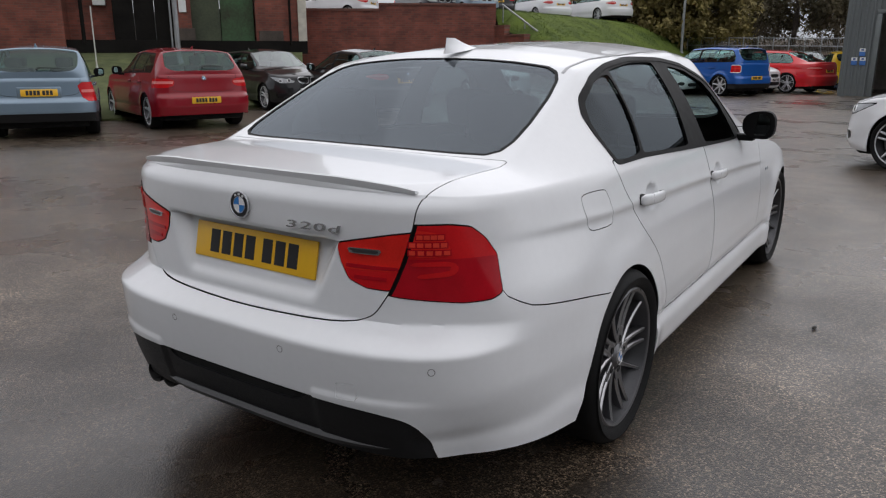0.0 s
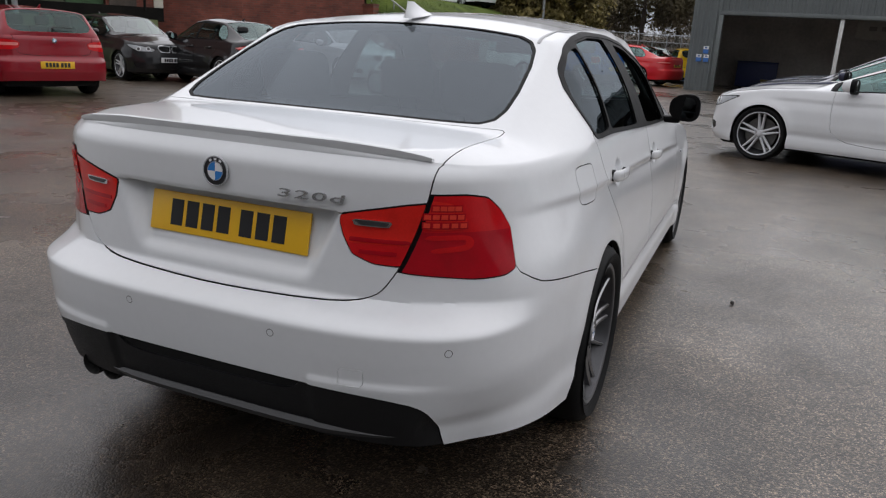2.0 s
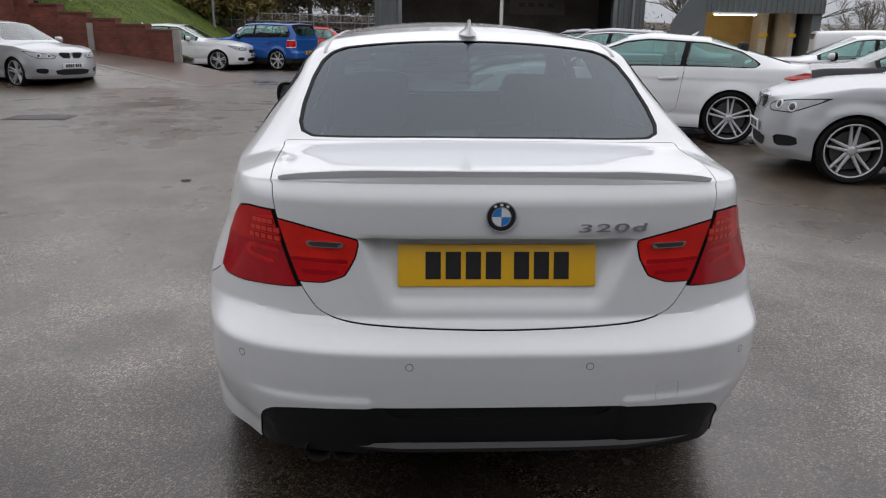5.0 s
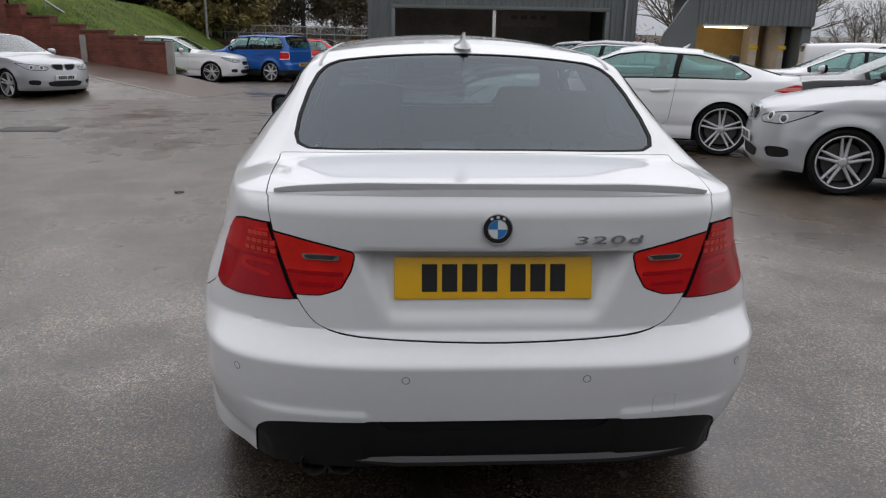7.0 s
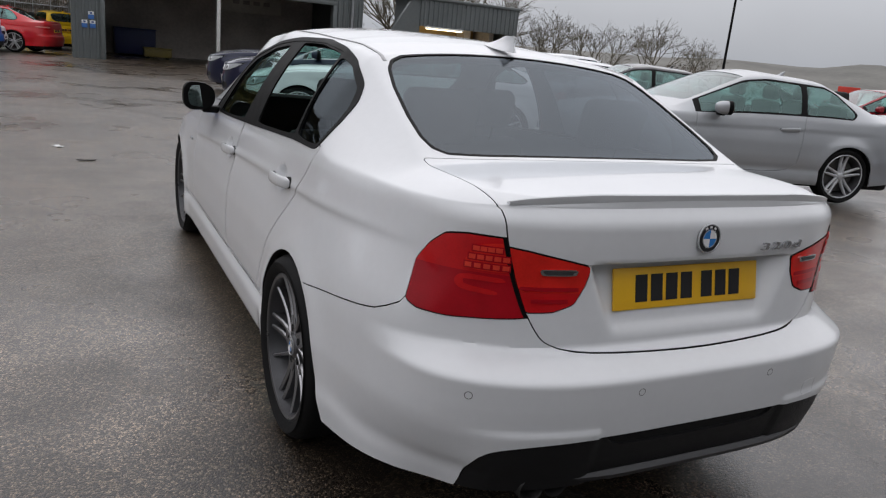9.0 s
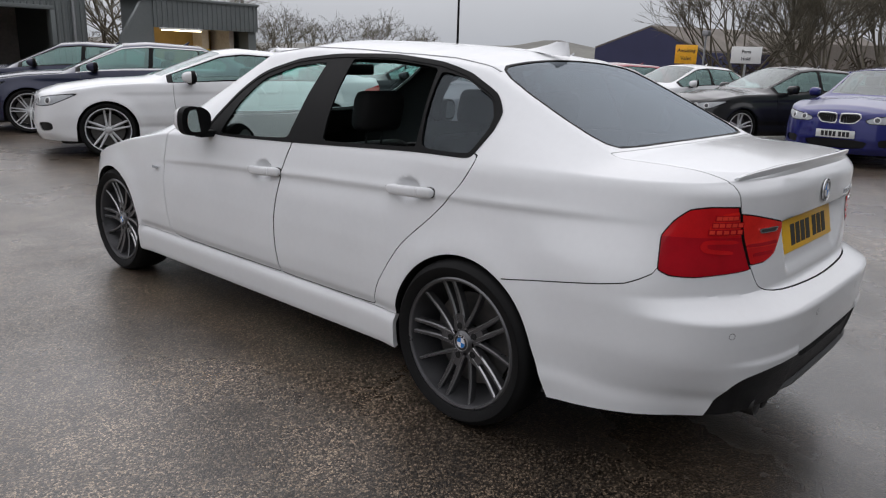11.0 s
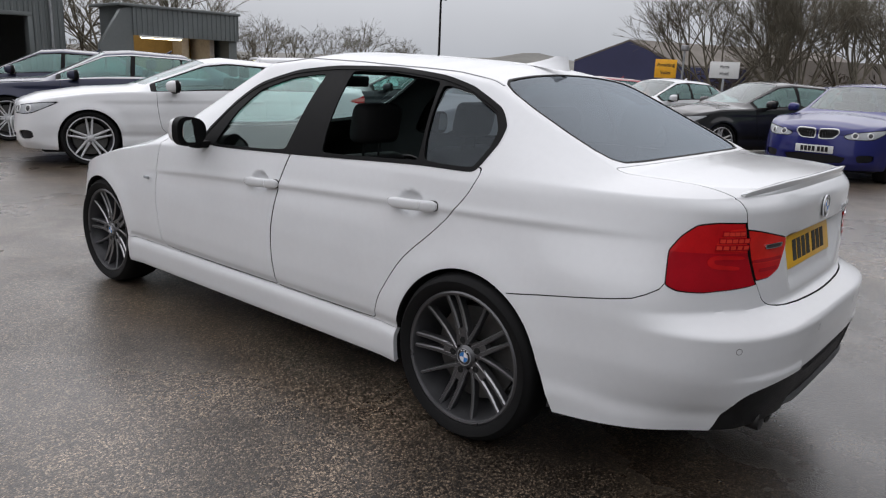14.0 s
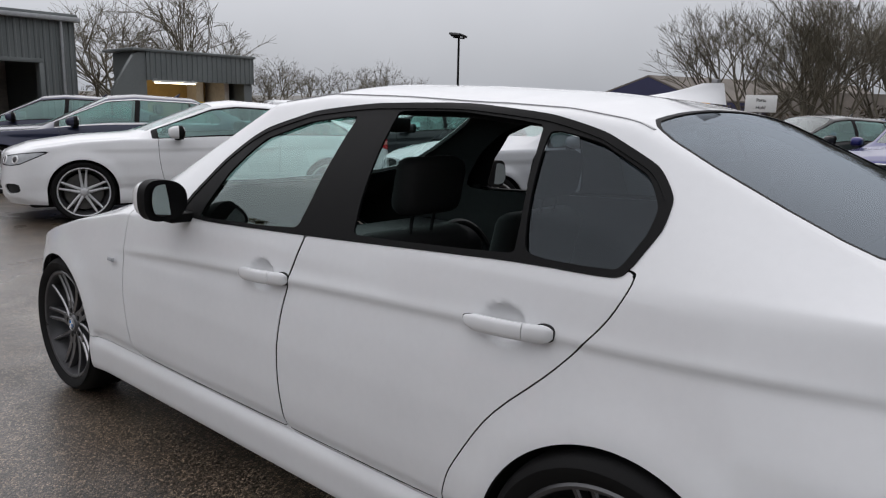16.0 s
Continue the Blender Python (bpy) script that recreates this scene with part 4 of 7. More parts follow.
build_bank()
prism("upper_yard", [(-12.4, 22.05), (-19.6, 16.6), (-60, 16.6), (-60, 80), (-13.6, 80), (-13.4, 46)], -0.2, TERRACE - 0.02, ASPHALT, None, "raised tarmac yard with parked cars", "tarmac")
prism("far_earth_bank", [(-14, 37.5), (-2.0, 36.2), (24, 40), (26, 75), (-14, 75)], -0.5, [1.4, 1.25, 0.9, 2.5, 2.6], EARTH, None, "brown leaf-covered bank below the trees", "earth bank")

# lower grass strip below the brick building
prism("grass_verge", [(-13.6, 3.0), (-11.9, 7.6), (-13.2, 12.9), (-16.9, 16.7), (-27.5, 5.5), (-22, -6)], -0.2, [0.02, 0.05, 0.1, 1.35, 1.35, 0.6], mat("rough_grass", (0.05, 0.075, 0.018), 0.95, 0, 0.4, 2.5, 0.5, 50, tint=(0.075, 0.085, 0.03)), None, "rough grass verge below the brick building", "grass")


# ---- the white saloon ----
def sstep(x, a, b):
    t = np.clip((x - a) / (b - a), 0, 1)
    return t * t * (3 - 2 * t)


CREASE = prof([(-0.9, 0.862), (-0.65, 0.852), (-0.3, 0.843), (0.3, 0.824), (0.84, 0.806), (1.75, 0.766), (2.12, 0.742), (2.6, 0.715)], 0.2)
HANDLES = ((0.30, 0.828), (1.23, 0.793))


def saloon_dents(px, py, Z, nx, ny):
    ax = np.abs(px)
    k = np.clip((Z - 0.66) / 0.18, 0, 1)
    xl = 0.272 + 0.075 * k
    e = (0.016 + 0.044 * k) * (1 - sstep(ax, xl - 0.03, xl + 0.022)) * sstep(Z, 0.642, 0.688) * (1 - sstep(Z, 0.836, 0.847)) * (py < -0.6)
    side = np.clip(nx, 0, 1) * sstep(ax, 0.62, 0.80)
    # a crisp swage line: the panel turns under along it and swells out again below
    drop = CREASE(py) - Z
    fade = sstep(py, -0.80, -0.15) * (1 - sstep(py, 1.9, 2.35))
    e = e + side * fade * (0.0085 * sstep(drop, -0.004, 0.020) * np.exp(-np.maximum(drop, 0) / 0.085) - 0.003 * np.exp(-(drop / 0.022) ** 2))
    for hy, hz in HANDLES:
        q = ((py - hy - 0.012) / 0.064) ** 2 + ((Z - hz - 0.002) / 0.045) ** 2
        e = e + side * 0.026 * np.maximum(0, 1 - q) ** 0.8
    e = e + 0.03 * side * sstep(-py, 0.05, 0.55) * sstep(Z, 0.64, 0.86)
    # the lower bumper steps in beside the middle block, and the sill has a ledge
    e = e - 0.006 * (py < -0.7) * sstep(ax, 0.326, 0.338) * (1 - sstep(ax, 0.55, 0.70)) * (1 - sstep(Z, 0.432, 0.446))
    e = e + side * 0.012 * np.exp(-((Z - 0.345) / 0.022) ** 2) * (py > 0.3) * (py < 2.4)
    e = e + 0.006 * np.exp(-((Z - 0.31) / 0.03) ** 2) * sstep(-py, 0.42, 0.62) * (ax > 0.6)
    # the lower corners of the rear bumper tuck in towards the diffuser
    e = e + 0.030 * sstep(0.47 - Z, 0.0, 0.23) * sstep(-py, 0.42, 0.80) * sstep(ax, 0.58, 0.74)
    return px - nx * e, py - ny * e


SALOON = dict(
    W=0.895, rear=-1.005, front=3.50, wb=2.76, hub=0.312, arch=0.333, flare=0.013, nr=3.8, Lr=1.105, nf=3.0, Lf=1.0, ease=4,
    shoulder=prof([(-1.0, 0.985), (-0.85, 0.972), (-0.6, 0.965), (0.0, 0.963), (0.76, 0.948), (1.04, 0.93), (1.76, 0.905), (2.2, 0.878), (2.6, 0.81), (2.9, 0.735), (3.2, 0.645), (3.5, 0.55)], 0.08),
    bottom=prof([(-1.0, 0.26), (-0.85, 0.245), (-0.36, 0.232), (-0.3, 0.2), (2.3, 0.2), (3.5, 0.2)], 0.05),
    d_side=prof([(0.16, 0.06), (0.21, 0.03), (0.30, 0.024), (0.34, 0.03), (0.45, 0.024), (0.60, 0.03), (0.70, 0.043), (0.80, 0.062), (0.88, 0.08), (0.94, 0.096), (1.02, 0.13)], 0.03),
    d_rear=prof([(0.22, 0.066), (0.28, 0.046), (0.34, 0.028), (0.42, 0.012), (0.50, 0.004), (0.570, 0.0), (0.578, 0.006), (0.61, 0.065), (0.628, 0.098), (0.70, 0.098), (0.80, 0.104),
                 (0.88, 0.100), (0.935, 0.100), (0.952, 0.106), (0.985, 0.132), (1.03, 0.17)], 0.006),
    d_front=prof([(0.18, 0.08), (0.3, 0.02), (0.45, 0.0), (0.6, 0.03), (0.75, 0.10)], 0.05),
    top=prof([(-0.93, 0.982), (-0.87, 1.006), (-0.60, 1.024), (-0.44, 1.030), (-0.40, 1.045), (0.16, 1.315), (0.34, 1.35), (0.55, 1.37), (0.9, 1.387), (1.25, 1.395), (1.5, 1.365),
              (2.32, 0.952), (2.5, 0.905), (2.9, 0.81), (3.2, 0.72), (3.5, 0.58)], 0.045),
    rail=prof([(-1.0, 0.575), (-0.42, 0.612), (0.16, 0.572), (1.3, 0.565), (2.0, 0.64), (2.4, 0.68), (3.4, 0.6)], 0.1),
    crown=prof([(-0.9, 0.012), (-0.42, 0.02), (0.16, 0.034), (0.6, 0.056), (1.4, 0.056), (2.3, 0.045), (3.4, 0.05)], 0.1),
    dent=saloon_dents)

DLO = rounded([(1.83, 0.905), (1.04, 0.933), (0.31, 0.968), (0.052, 0.968), (0.03, 1.0), (-0.003, 1.07), (0.0, 1.13), (0.056, 1.191), (0.20, 1.259), (0.36, 1.297), (0.65, 1.322),
               (1.0, 1.318), (1.25, 1.292), (1.45, 1.235), (1.62, 1.13)], 3, 0.14)
GLASS_FRONT = rounded([(1.66, 0.922), (1.10, 0.945), (1.035, 1.285), (1.25, 1.258), (1.43, 1.2), (1.56, 1.08)], 2, 0.06)
GLASS_REAR = rounded([(0.87, 0.957), (0.317, 0.982), (0.374, 1.275), (0.65, 1.30), (0.885, 1.30)], 2, 0.04)
GLASS_QUARTER = rounded([(0.302, 0.983), (0.358, 1.268), (0.20, 1.236), (0.068, 1.172), (0.024, 1.11), (0.026, 1.06), (0.062, 0.983)], 3, 0.09)
DOOR_FRONT = rounded([(2.14, 0.95), (2.15, 0.78), (2.13, 0.56), (2.075, 0.37), (2.05, 0.345), (1.11, 0.345), (1.091, 0.350), (1.098, 0.38), (1.128, 0.52), (1.130, 0.64), (1.112, 0.80), (1.04, 1.0)], 2)
DOOR_REAR = rounded([(1.036, 1.0), (1.108, 0.80), (1.126, 0.64), (1.124, 0.52), (1.094, 0.38), (1.087, 0.350), (1.07, 0.345), (0.48, 0.345), (0.455, 0.352), (0.451, 0.38), (0.43, 0.45), (0.32, 0.62), (0.172, 0.75), (0.06, 0.88), (0.022, 0.96), (0.022, 1.0)], 2)
LID = rounded([(0.60, 1.2), (0.582, 0.93), (0.556, 0.83), (0.518, 0.72), (0.47, 0.645), (0.40, 0.620), (0.0, 0.609), (-0.40, 0.620), (-0.47, 0.645), (-0.518, 0.72), (-0.556, 0.83), (-0.582, 0.93), (-0.60, 1.2)], 2)
LAMP_IN = rounded([(0.590, 0.892), (0.355, 0.842), (0.368, 0.79), (0.395, 0.742), (0.45, 0.722), (0.530, 0.719)], 2, 0.08)
BACKLIGHT = rounded([(0.0, -0.432), (0.4, -0.418), (0.598, -0.385), (0.548, 0.15), (0.3, 0.172), (0.0, 0.18), (-0.3, 0.172), (-0.548, 0.15), (-0.598, -0.385), (-0.4, -0.418)], 2)
SCREEN = rounded([(0.0, 2.30), (0.5, 2.22), (0.66, 2.06), (0.565, 1.52), (0.3, 1.46), (0.0, 1.44), (-0.3, 1.46), (-0.565, 1.52), (-0.66, 2.06), (-0.5, 2.22)], 2)
DIFFUSER = rounded([(0.31, 0.417), (0.5, 0.408), (0.60, 0.39), (0.638, 0.345), (0.655, 0.1), (-0.655, 0.1), (-0.638, 0.345), (-0.60, 0.39), (-0.5, 0.408), (-0.31, 0.417)], 2)


def seat(parent, x, y, z, bench=False):
    bm = bmesh.new()
    w = 0.25
    box(bm, x - w, x + w, y - 0.02, y + 0.5, z, z + 0.16, 0.06, seg=3)
    part("seat_cushion", bm, CLOTH, parent)
    bm = bmesh.new()
    box(bm, -w, w, -0.07, 0.07, 0, 0.62, 0.06, Matrix.Translation((x, y, z + 0.08)) @ pose(0, 0, 0, 14, 0, 0), 3)
    part("seat_back", bm, CLOTH, parent)
    bm = bmesh.new()
    box(bm, -0.14, 0.14, -0.05, 0.05, 0.0, 0.19, 0.045, Matrix.Translation((x, y - 0.18, z + 0.74)) @ pose(0, 0, 0, 12, 0, 0), 3)
    for sx in (-0.05, 0.05):
        tube(bm, (x + sx, y - 0.16, z + 0.65), (x + sx, y - 0.18, z + 0.76), 0.006, seg=6)
    part("headrest", bm, CLOTH, parent)


def cabin(parent, y_dash, y_front_seat, y_rear_seat, zf, width=0.37, wheel_side=1):
    for sx in (-width, width):
        seat(parent, sx, y_front_seat, zf)
    if y_rear_seat is not None:
        for sx in (-width, width):
            seat(parent, sx, y_rear_seat, zf + 0.04)
    bm = bmesh.new()
    box(bm, -0.68, 0.68, y_dash - 0.18, y_dash + 0.3, zf + 0.25, zf + 0.53, 0.07, seg=3)
    box(bm, -0.12, 0.12, y_dash - 0.9, y_dash, zf - 0.05, zf + 0.22, 0.03)
    part("dashboard", bm, PLASTIC, parent)
    bm = bmesh.new()
    lathe(bm, [(0.175 + 0.014 * math.cos(a), 0.014 * math.sin(a)) for a in np.linspace(0, math.tau, 9)[:-1]], 28, "Y", closed=True)
    for a in (0.0, math.pi, -math.pi / 2):
        tube(bm, (0, 0, 0), (0.17 * math.cos(a), 0, 0.17 * math.sin(a)), 0.016, 0.011, 8)
    bmesh.ops.transform(bm, matrix=Matrix.Translation((wheel_side * width, y_dash - 0.3, zf + 0.42)) @ pose(0, 0, 0, -22, 0, 0), verts=bm.verts)
    part("steering_wheel", bm, PLASTIC, parent)


def door_mirror(parent, s, y, z, x, shell_mat, k=1.0, slim=1.0):
    bm = bmesh.new()
    made = bmesh.ops.create_icosphere(bm, subdivisions=3, radius=1)["verts"]
    for v in made:
        c = v.co
        g = [math.copysign(abs(a) ** 0.7, a) for a in c]
        back = g[1] < 0
        v.co = Vector((g[0] * 0.115 * k * slim, g[1] * (0.012 if back else 0.14) * k, g[2] * (0.075 + 0.006 * g[0] * s) * k))
    bmesh.ops.translate(bm, vec=(s * (x + 0.105 * k * slim), y, z), verts=bm.verts)
    sh = part("mirror_shell", bm, shell_mat, parent)
    def egg(w, h):
        return [(w * math.copysign(abs(math.cos(a)) ** 0.75, math.cos(a)), h * math.copysign(abs(math.sin(a)) ** 0.75, math.sin(a)) * (1 - 0.16 * s * math.cos(a) * -1)) for a in np.linspace(0, math.tau, 29)[:-1]]
    at = Matrix.Translation((s * (x + 0.105 * k * slim), y, z))
    bm = bmesh.new()
    plate_of(bm, egg(0.119 * k * slim, 0.078 * k), -0.021, 0.028, at)
    part("mirror_frame", bm, BLACKTRIM, sh)
    bm = bmesh.new()
    plate_of(bm, egg(0.098 * k * slim, 0.060 * k), -0.0225, -0.019, at @ pose(0, 0, 0, -2, 0, -14 * s))
    part("mirror_glass", bm, MIRROR, sh, "mirror glass")
    bm = bmesh.new()
    box(bm, -0.05, 0.05, -0.02, 0.045, -0.022, 0.012, 0.01, Matrix.Translation((s * (x + 0.0), y + 0.01, z - 0.07 * k)), 2)
    part("mirror_foot", bm, BLACKTRIM, sh)


def door_handle(parent, s, y, z, x, paint_mat, length=0.25):
    """A bar handle bowed out over its cup, with a fixed rear cap and black gaskets at both ends."""
    half = length / 2
    sec = [(0.010 * math.copysign(abs(math.cos(a)) ** 0.8, math.cos(a)), 0.0205 * math.copysign(abs(math.sin(a)) ** 0.9, math.sin(a))) for a in np.linspace(0, math.tau, 15)[:-1]]

    def bar(t0, t1, n, round0, round1):
        bm = bmesh.new()
        path, tp = [], []
        for i in range(n + 1):
            t = t0 + (t1 - t0) * i / n
            bow = max(0.0, math.sin(math.pi * t)) ** 0.55
            path.append(((s * (x + 0.002 + 0.020 * bow), y + half - length * t, z + 0.012 * (t - 0.5)), (s, 0, 0), (0, 0, 1)))
            k = 1.0
            if round0:
                k = min(k, 0.30 + 0.70 * min(1, max(0, (t - t0) / 0.20)) ** 0.6)
            if round1:
                k = min(k, 0.45 + 0.55 * min(1, max(0, (t1 - t) / 0.07)) ** 0.5)
            tp.append(k)
        sweep(bm, path, sec, tp)
        return bm
    grip = part("door_handle", bar(0.0, 0.735, 16, True, False), paint_mat, parent, "body-coloured door handle")
    part("handle_cap", bar(0.742, 1.0, 10, False, True), paint_mat, grip)
    for y0, y1, w in ((half + 0.004, half - 0.055, 0.013), (-half + 0.050, -half - 0.0028, 0.0200)):
        bm = bmesh.new()
        ring = [(0.5 * (y0 + y1) + 0.5 * (y0 - y1) * math.cos(a), z + (0.5 * (y0 + y1)) * -0.012 / length + w * math.copysign(abs(math.sin(a)) ** 0.7, math.sin(a))) for a in np.linspace(0, math.tau, 25)[:-1]]
        low = [bm.verts.new((s * (x - 0.012), y + p, q)) for p, q in ring]
        top = [bm.verts.new((s * (x + 0.001), y + p, q)) for p, q in ring]
        bm.faces.new(top)
        for i in range(24):
            bm.faces.new((low[i], low[(i + 1) % 24], top[(i + 1) % 24], top[i]))
        part("handle_gasket", bm, GASKET_SHADE, grip)


def white_saloon():
    car = empty("car", "white four-door saloon car with dark alloy wheels on wet tarmac", "car")
    base, along = car_shell(SALOON, 0.0135, 100, 84)
    X = lambda k: k.V[:, 0]
    Y = lambda k: k.V[:, 1]
    Z = lambda k: k.V[:, 2]
    ax = lambda k: np.abs(k.V[:, 0])
    big = 9.0
    # wheel arches
    for yw in (0.0, 2.76):
        back = (Y(base) < yw) & (yw == 0.0)
        under = np.abs(Y(base) - yw) - np.where(back, 0.316 + 0.42 * np.maximum(0.40 - Z(base), 0), 0.328)
        _, base = base.cut(np.where(ax(base) > 0.5, np.where(Z(base) < np.where(back, 0.40, 0.312), under, np.hypot(Y(base) - yw, Z(base) - 0.312) - 0.328), big))
    # dark lining under the panels, open at the glass
    lin, _ = car_shell(SALOON, 0.06, 24, 40)
    for poly, cond in ((DLO, "side"), (BACKLIGHT, "plan"), (SCREEN, "plan")):
        if cond == "side":
            _, lin = lin.cut(np.where(ax(lin) > 0.4, inside(Y(lin), Z(lin), DLO) + 0.012, big))
        else:
            _, lin = lin.cut(np.where(lin.A[:, 2] > 1.2, inside(X(lin), Y(lin), poly) + 0.012, big))
    for yw in (0.0, 2.76):
        _, lin = lin.cut(np.where(ax(lin) > 0.5, np.hypot(Y(lin) - yw, Z(lin) - 0.312) - 0.36, big))
    skin_part("lining", lin.shifted(-0.03), LINER, car, "dark cabin lining")
    # glass
    back, base = split(base, lambda k: np.where(k.A[:, 2] > 1.2, inside(X(k), Y(k), BACKLIGHT), big), 0.0)
    dark_edge, back = back.cut(-(inside(X(back), Y(back), BACKLIGHT) + 0.012))
    skin_part("rear_window_seal", dark_edge, BLACKTRIM, car, depth=0.01)
    skin_part("rear_window", back.shifted(-0.003), GLASS_DARK, car, "dark-tinted rear window")
    scr, base = split(base, lambda k: np.where(k.A[:, 2] > 1.2, inside(X(k), Y(k), SCREEN), big), 0.0)
    skin_part("windscreen", scr.shifted(-0.003), GLASS_TEAL, car)
    dlo, base = split(base, lambda k: np.where((ax(k) > 0.4) & (Y(k) < 2.2), inside(Y(k), Z(k), DLO), big), 0.0)
    for poly, nm, open_side, gm in ((GLASS_FRONT, "front_door_window", 1, GLASS_TEAL), (GLASS_REAR, "rear_door_window", -1, GLASS_SIDE), (GLASS_QUARTER, "quarter_window", 0, GLASS_SIDE)):
        gl, dlo = dlo.cut(inside(Y(dlo), Z(dlo), poly))
        for s in (-1, 1):
            if s != open_side:
                g1, _ = gl.cut(-s * X(gl))
                skin_part(nm, g1.shifted(-0.008), gm, car)
    # raised trim round the side windows, its rim a little proud
    for s in (-1, 1):
        d1, _ = dlo.cut(-s * X(dlo))
        outer, inner = d1.cut(-(inside(Y(d1), Z(d1), DLO) + 0.016))
        skin_part("window_trim", outer.shifted(0.003), BLACKTRIM, car, depth=0.012)
        skin_part("window_frame", inner, BLACKTRIM, car, "satin black window pillars", depth=0.007)
    # boot lid
    def lid_f(k):
        lo = inside(X(k), np.minimum(Z(k), 1.05), LID)
        xl = np.interp(Y(k), [-0.95, -0.87, -0.6, -0.38], [0.584, 0.585, 0.60, 0.612])
        hi = np.maximum(ax(k) - xl, Y(k) + 0.405 + 0.045 * (1 - (X(k) / 0.6) ** 2))
        return np.where(Y(k) > -0.2, big, np.where(k.A[:, 2] < 1.0, lo, hi))
    lid, base = split(base, lid_f, 0.0016)
    lin_f = lambda k: np.where(k.A[:, 2] < 1.0, inside(ax(k), Z(k), LAMP_IN), big)
    lamp, lid = split(lid, lin_f, 0.001)
    lid_ob = skin_part("boot_lid", lid, WHITE, car, "white boot lid", 0.016, dark_edge=True)
    # outer lamps wrap round the corner
    P = [((0.66, -0.79), 0.907), ((0.725, -0.76), 0.897), ((0.768, -0.72), 0.862), ((0.790, -0.694), 0.815), ((0.794, -0.686), 0.75), ((0.790, -0.694), 0.712), ((0.770, -0.72), 0.696), ((0.70, -0.78), 0.690), ((0.46, -0.88), 0.710), ((0.50, -0.86), 0.82), ((0.53, -0.85), 0.905)]
    LAMP_OUT = rounded([(along(x, y), z) for (x, y), z in P], 2, 0.10)
    out_f = lambda k: np.where(k.A[:, 2] < 1.0, inside(k.A[:, 0], Z(k), LAMP_OUT), big)
    olamp, base = split(base, out_f, 0.001)
    for s in (-1, 1):
        li, _ = lamp.cut(-s * X(lamp))
        lo, _ = olamp.cut(-s * X(olamp))
        tl = empty_part("tail_lamp", car)
        rimi, li = li.cut(-(inside(ax(li), Z(li), LAMP_IN) + 0.0032))
        skin_part("lamp_edge", rimi, BLACKTRIM, tl)
        top, bot = li.cut(0.772 + 0.02 * (ax(li) - 0.4) - Z(li))
        skin_part("upper_lens", top.shifted(0.002), LENS_BRIGHT, tl, "bright red lens")
        skin_part("lower_lens", bot.shifted(0.002), LENS_RED, tl)
        rimo, lo = lo.cut(-(inside(lo.A[:, 0], Z(lo), LAMP_OUT) + 0.0032))
        skin_part("lamp_edge", rimo, BLACKTRIM, tl)
        divide, lo = lo.cut(lid_f(lo) - 0.0095)
        skin_part("lamp_divider", divide.shifted(0.001), BLACKTRIM, tl)
        top, bot = lo.cut(0.812 - Z(lo))
        skin_part("upper_lens", top.shifted(0.003), LENS_RED, tl)
        skin_part("lower_lens", bot.shifted(0.003), LENS_DEEP, tl)
        u0 = float(lo.A[:, 0].min())
        panel, _ = top.cut(inside(top.A[:, 0], Z(top), rounded([(u0 + 0.020, 0.818), (u0 + 0.215, 0.818), (u0 + 0.185, 0.868), (u0 + 0.15, 0.886), (u0 + 0.03, 0.894)], 2)))
        skin_part("led_panel", panel.shifted(0.0045), LENS_BRIGHT, tl, "bright red panel of lamp cells", 0.003)
        for r in range(3):
            for c in range(6):
                got = on_skin(panel, u0 + 0.040 + 0.004 * r + c * (0.0300 - 0.003 * r), 0.830 + r * 0.0215)
                if got:
                    bm = bmesh.new()
                    q = Matrix.Translation(got[0]) @ got[1].to_track_quat("Z", "Y").to_matrix().to_4x4()
                    box(bm, -0.0120, 0.0120, -0.0088, 0.0088, 0.004, 0.0054, 0.0, q)
                    part("led_cell", bm, LENS_DEEP, tl)
                    bm = bmesh.new()
                    box(bm, -0.0082, 0.0082, -0.0058, 0.0058, 0.0054, 0.0064, 0.0, q)
                    part("led_lens", bm, LENS_LED, tl)
        bar, _ = bot.cut(inside(bot.A[:, 0], Z(bot), rounded([(u0 + 0.06, 0.803), (u0 + 0.215, 0.806), (u0 + 0.235, 0.785), (u0 + 0.215, 0.765), (u0 + 0.09, 0.758), (u0 + 0.085, 0.770), (u0 + 0.195, 0.778), (u0 + 0.21, 0.787), (u0 + 0.195, 0.793), (u0 + 0.065, 0.791)], 1)))
        skin_part("light_bar", bar.shifted(0.0045), LENS_RED, tl, depth=0.002)
        for zb in (0.752, 0.782):
            bar, _ = li.cut(np.maximum(np.abs(Z(li) - zb) - 0.005, np.abs(ax(li) - 0.46) - 0.045 - (zb - 0.75)))
            skin_part("light_bar", bar.shifted(0.004), LENS_DEEP, tl, depth=0.002)
        rev, _ = li.cut(inside(ax(li), Z(li), rounded([(0.392, 0.834), (0.496, 0.834), (0.490, 0.818), (0.40, 0.818)], 1, 0.1)))
        rv = skin_part("reversing_lens", rev.shifted(0.006), CHROME, tl, "clear reversing lens", 0.004)
        rev, _ = li.cut(inside(ax(li), Z(li), rounded([(0.402, 0.831), (0.486, 0.831), (0.484, 0.821), (0.406, 0.821)], 1, 0.1)))
        skin_part("reversing_bulb", rev.shifted(0.0072), RIM_BARREL, rv)
    # bumper and diffuser
    seam_s = [along(0, -1.0), along(0.70, -0.8), along(0.79, -0.70), along(0.80, -0.675), along(0.805, -0.645), along(0.81, -0.60), along(0.81, -0.53), along(0.81, -0.41), along(0.81, -0.18), along(0.81, -0.1), along(0.81, 3.0)]
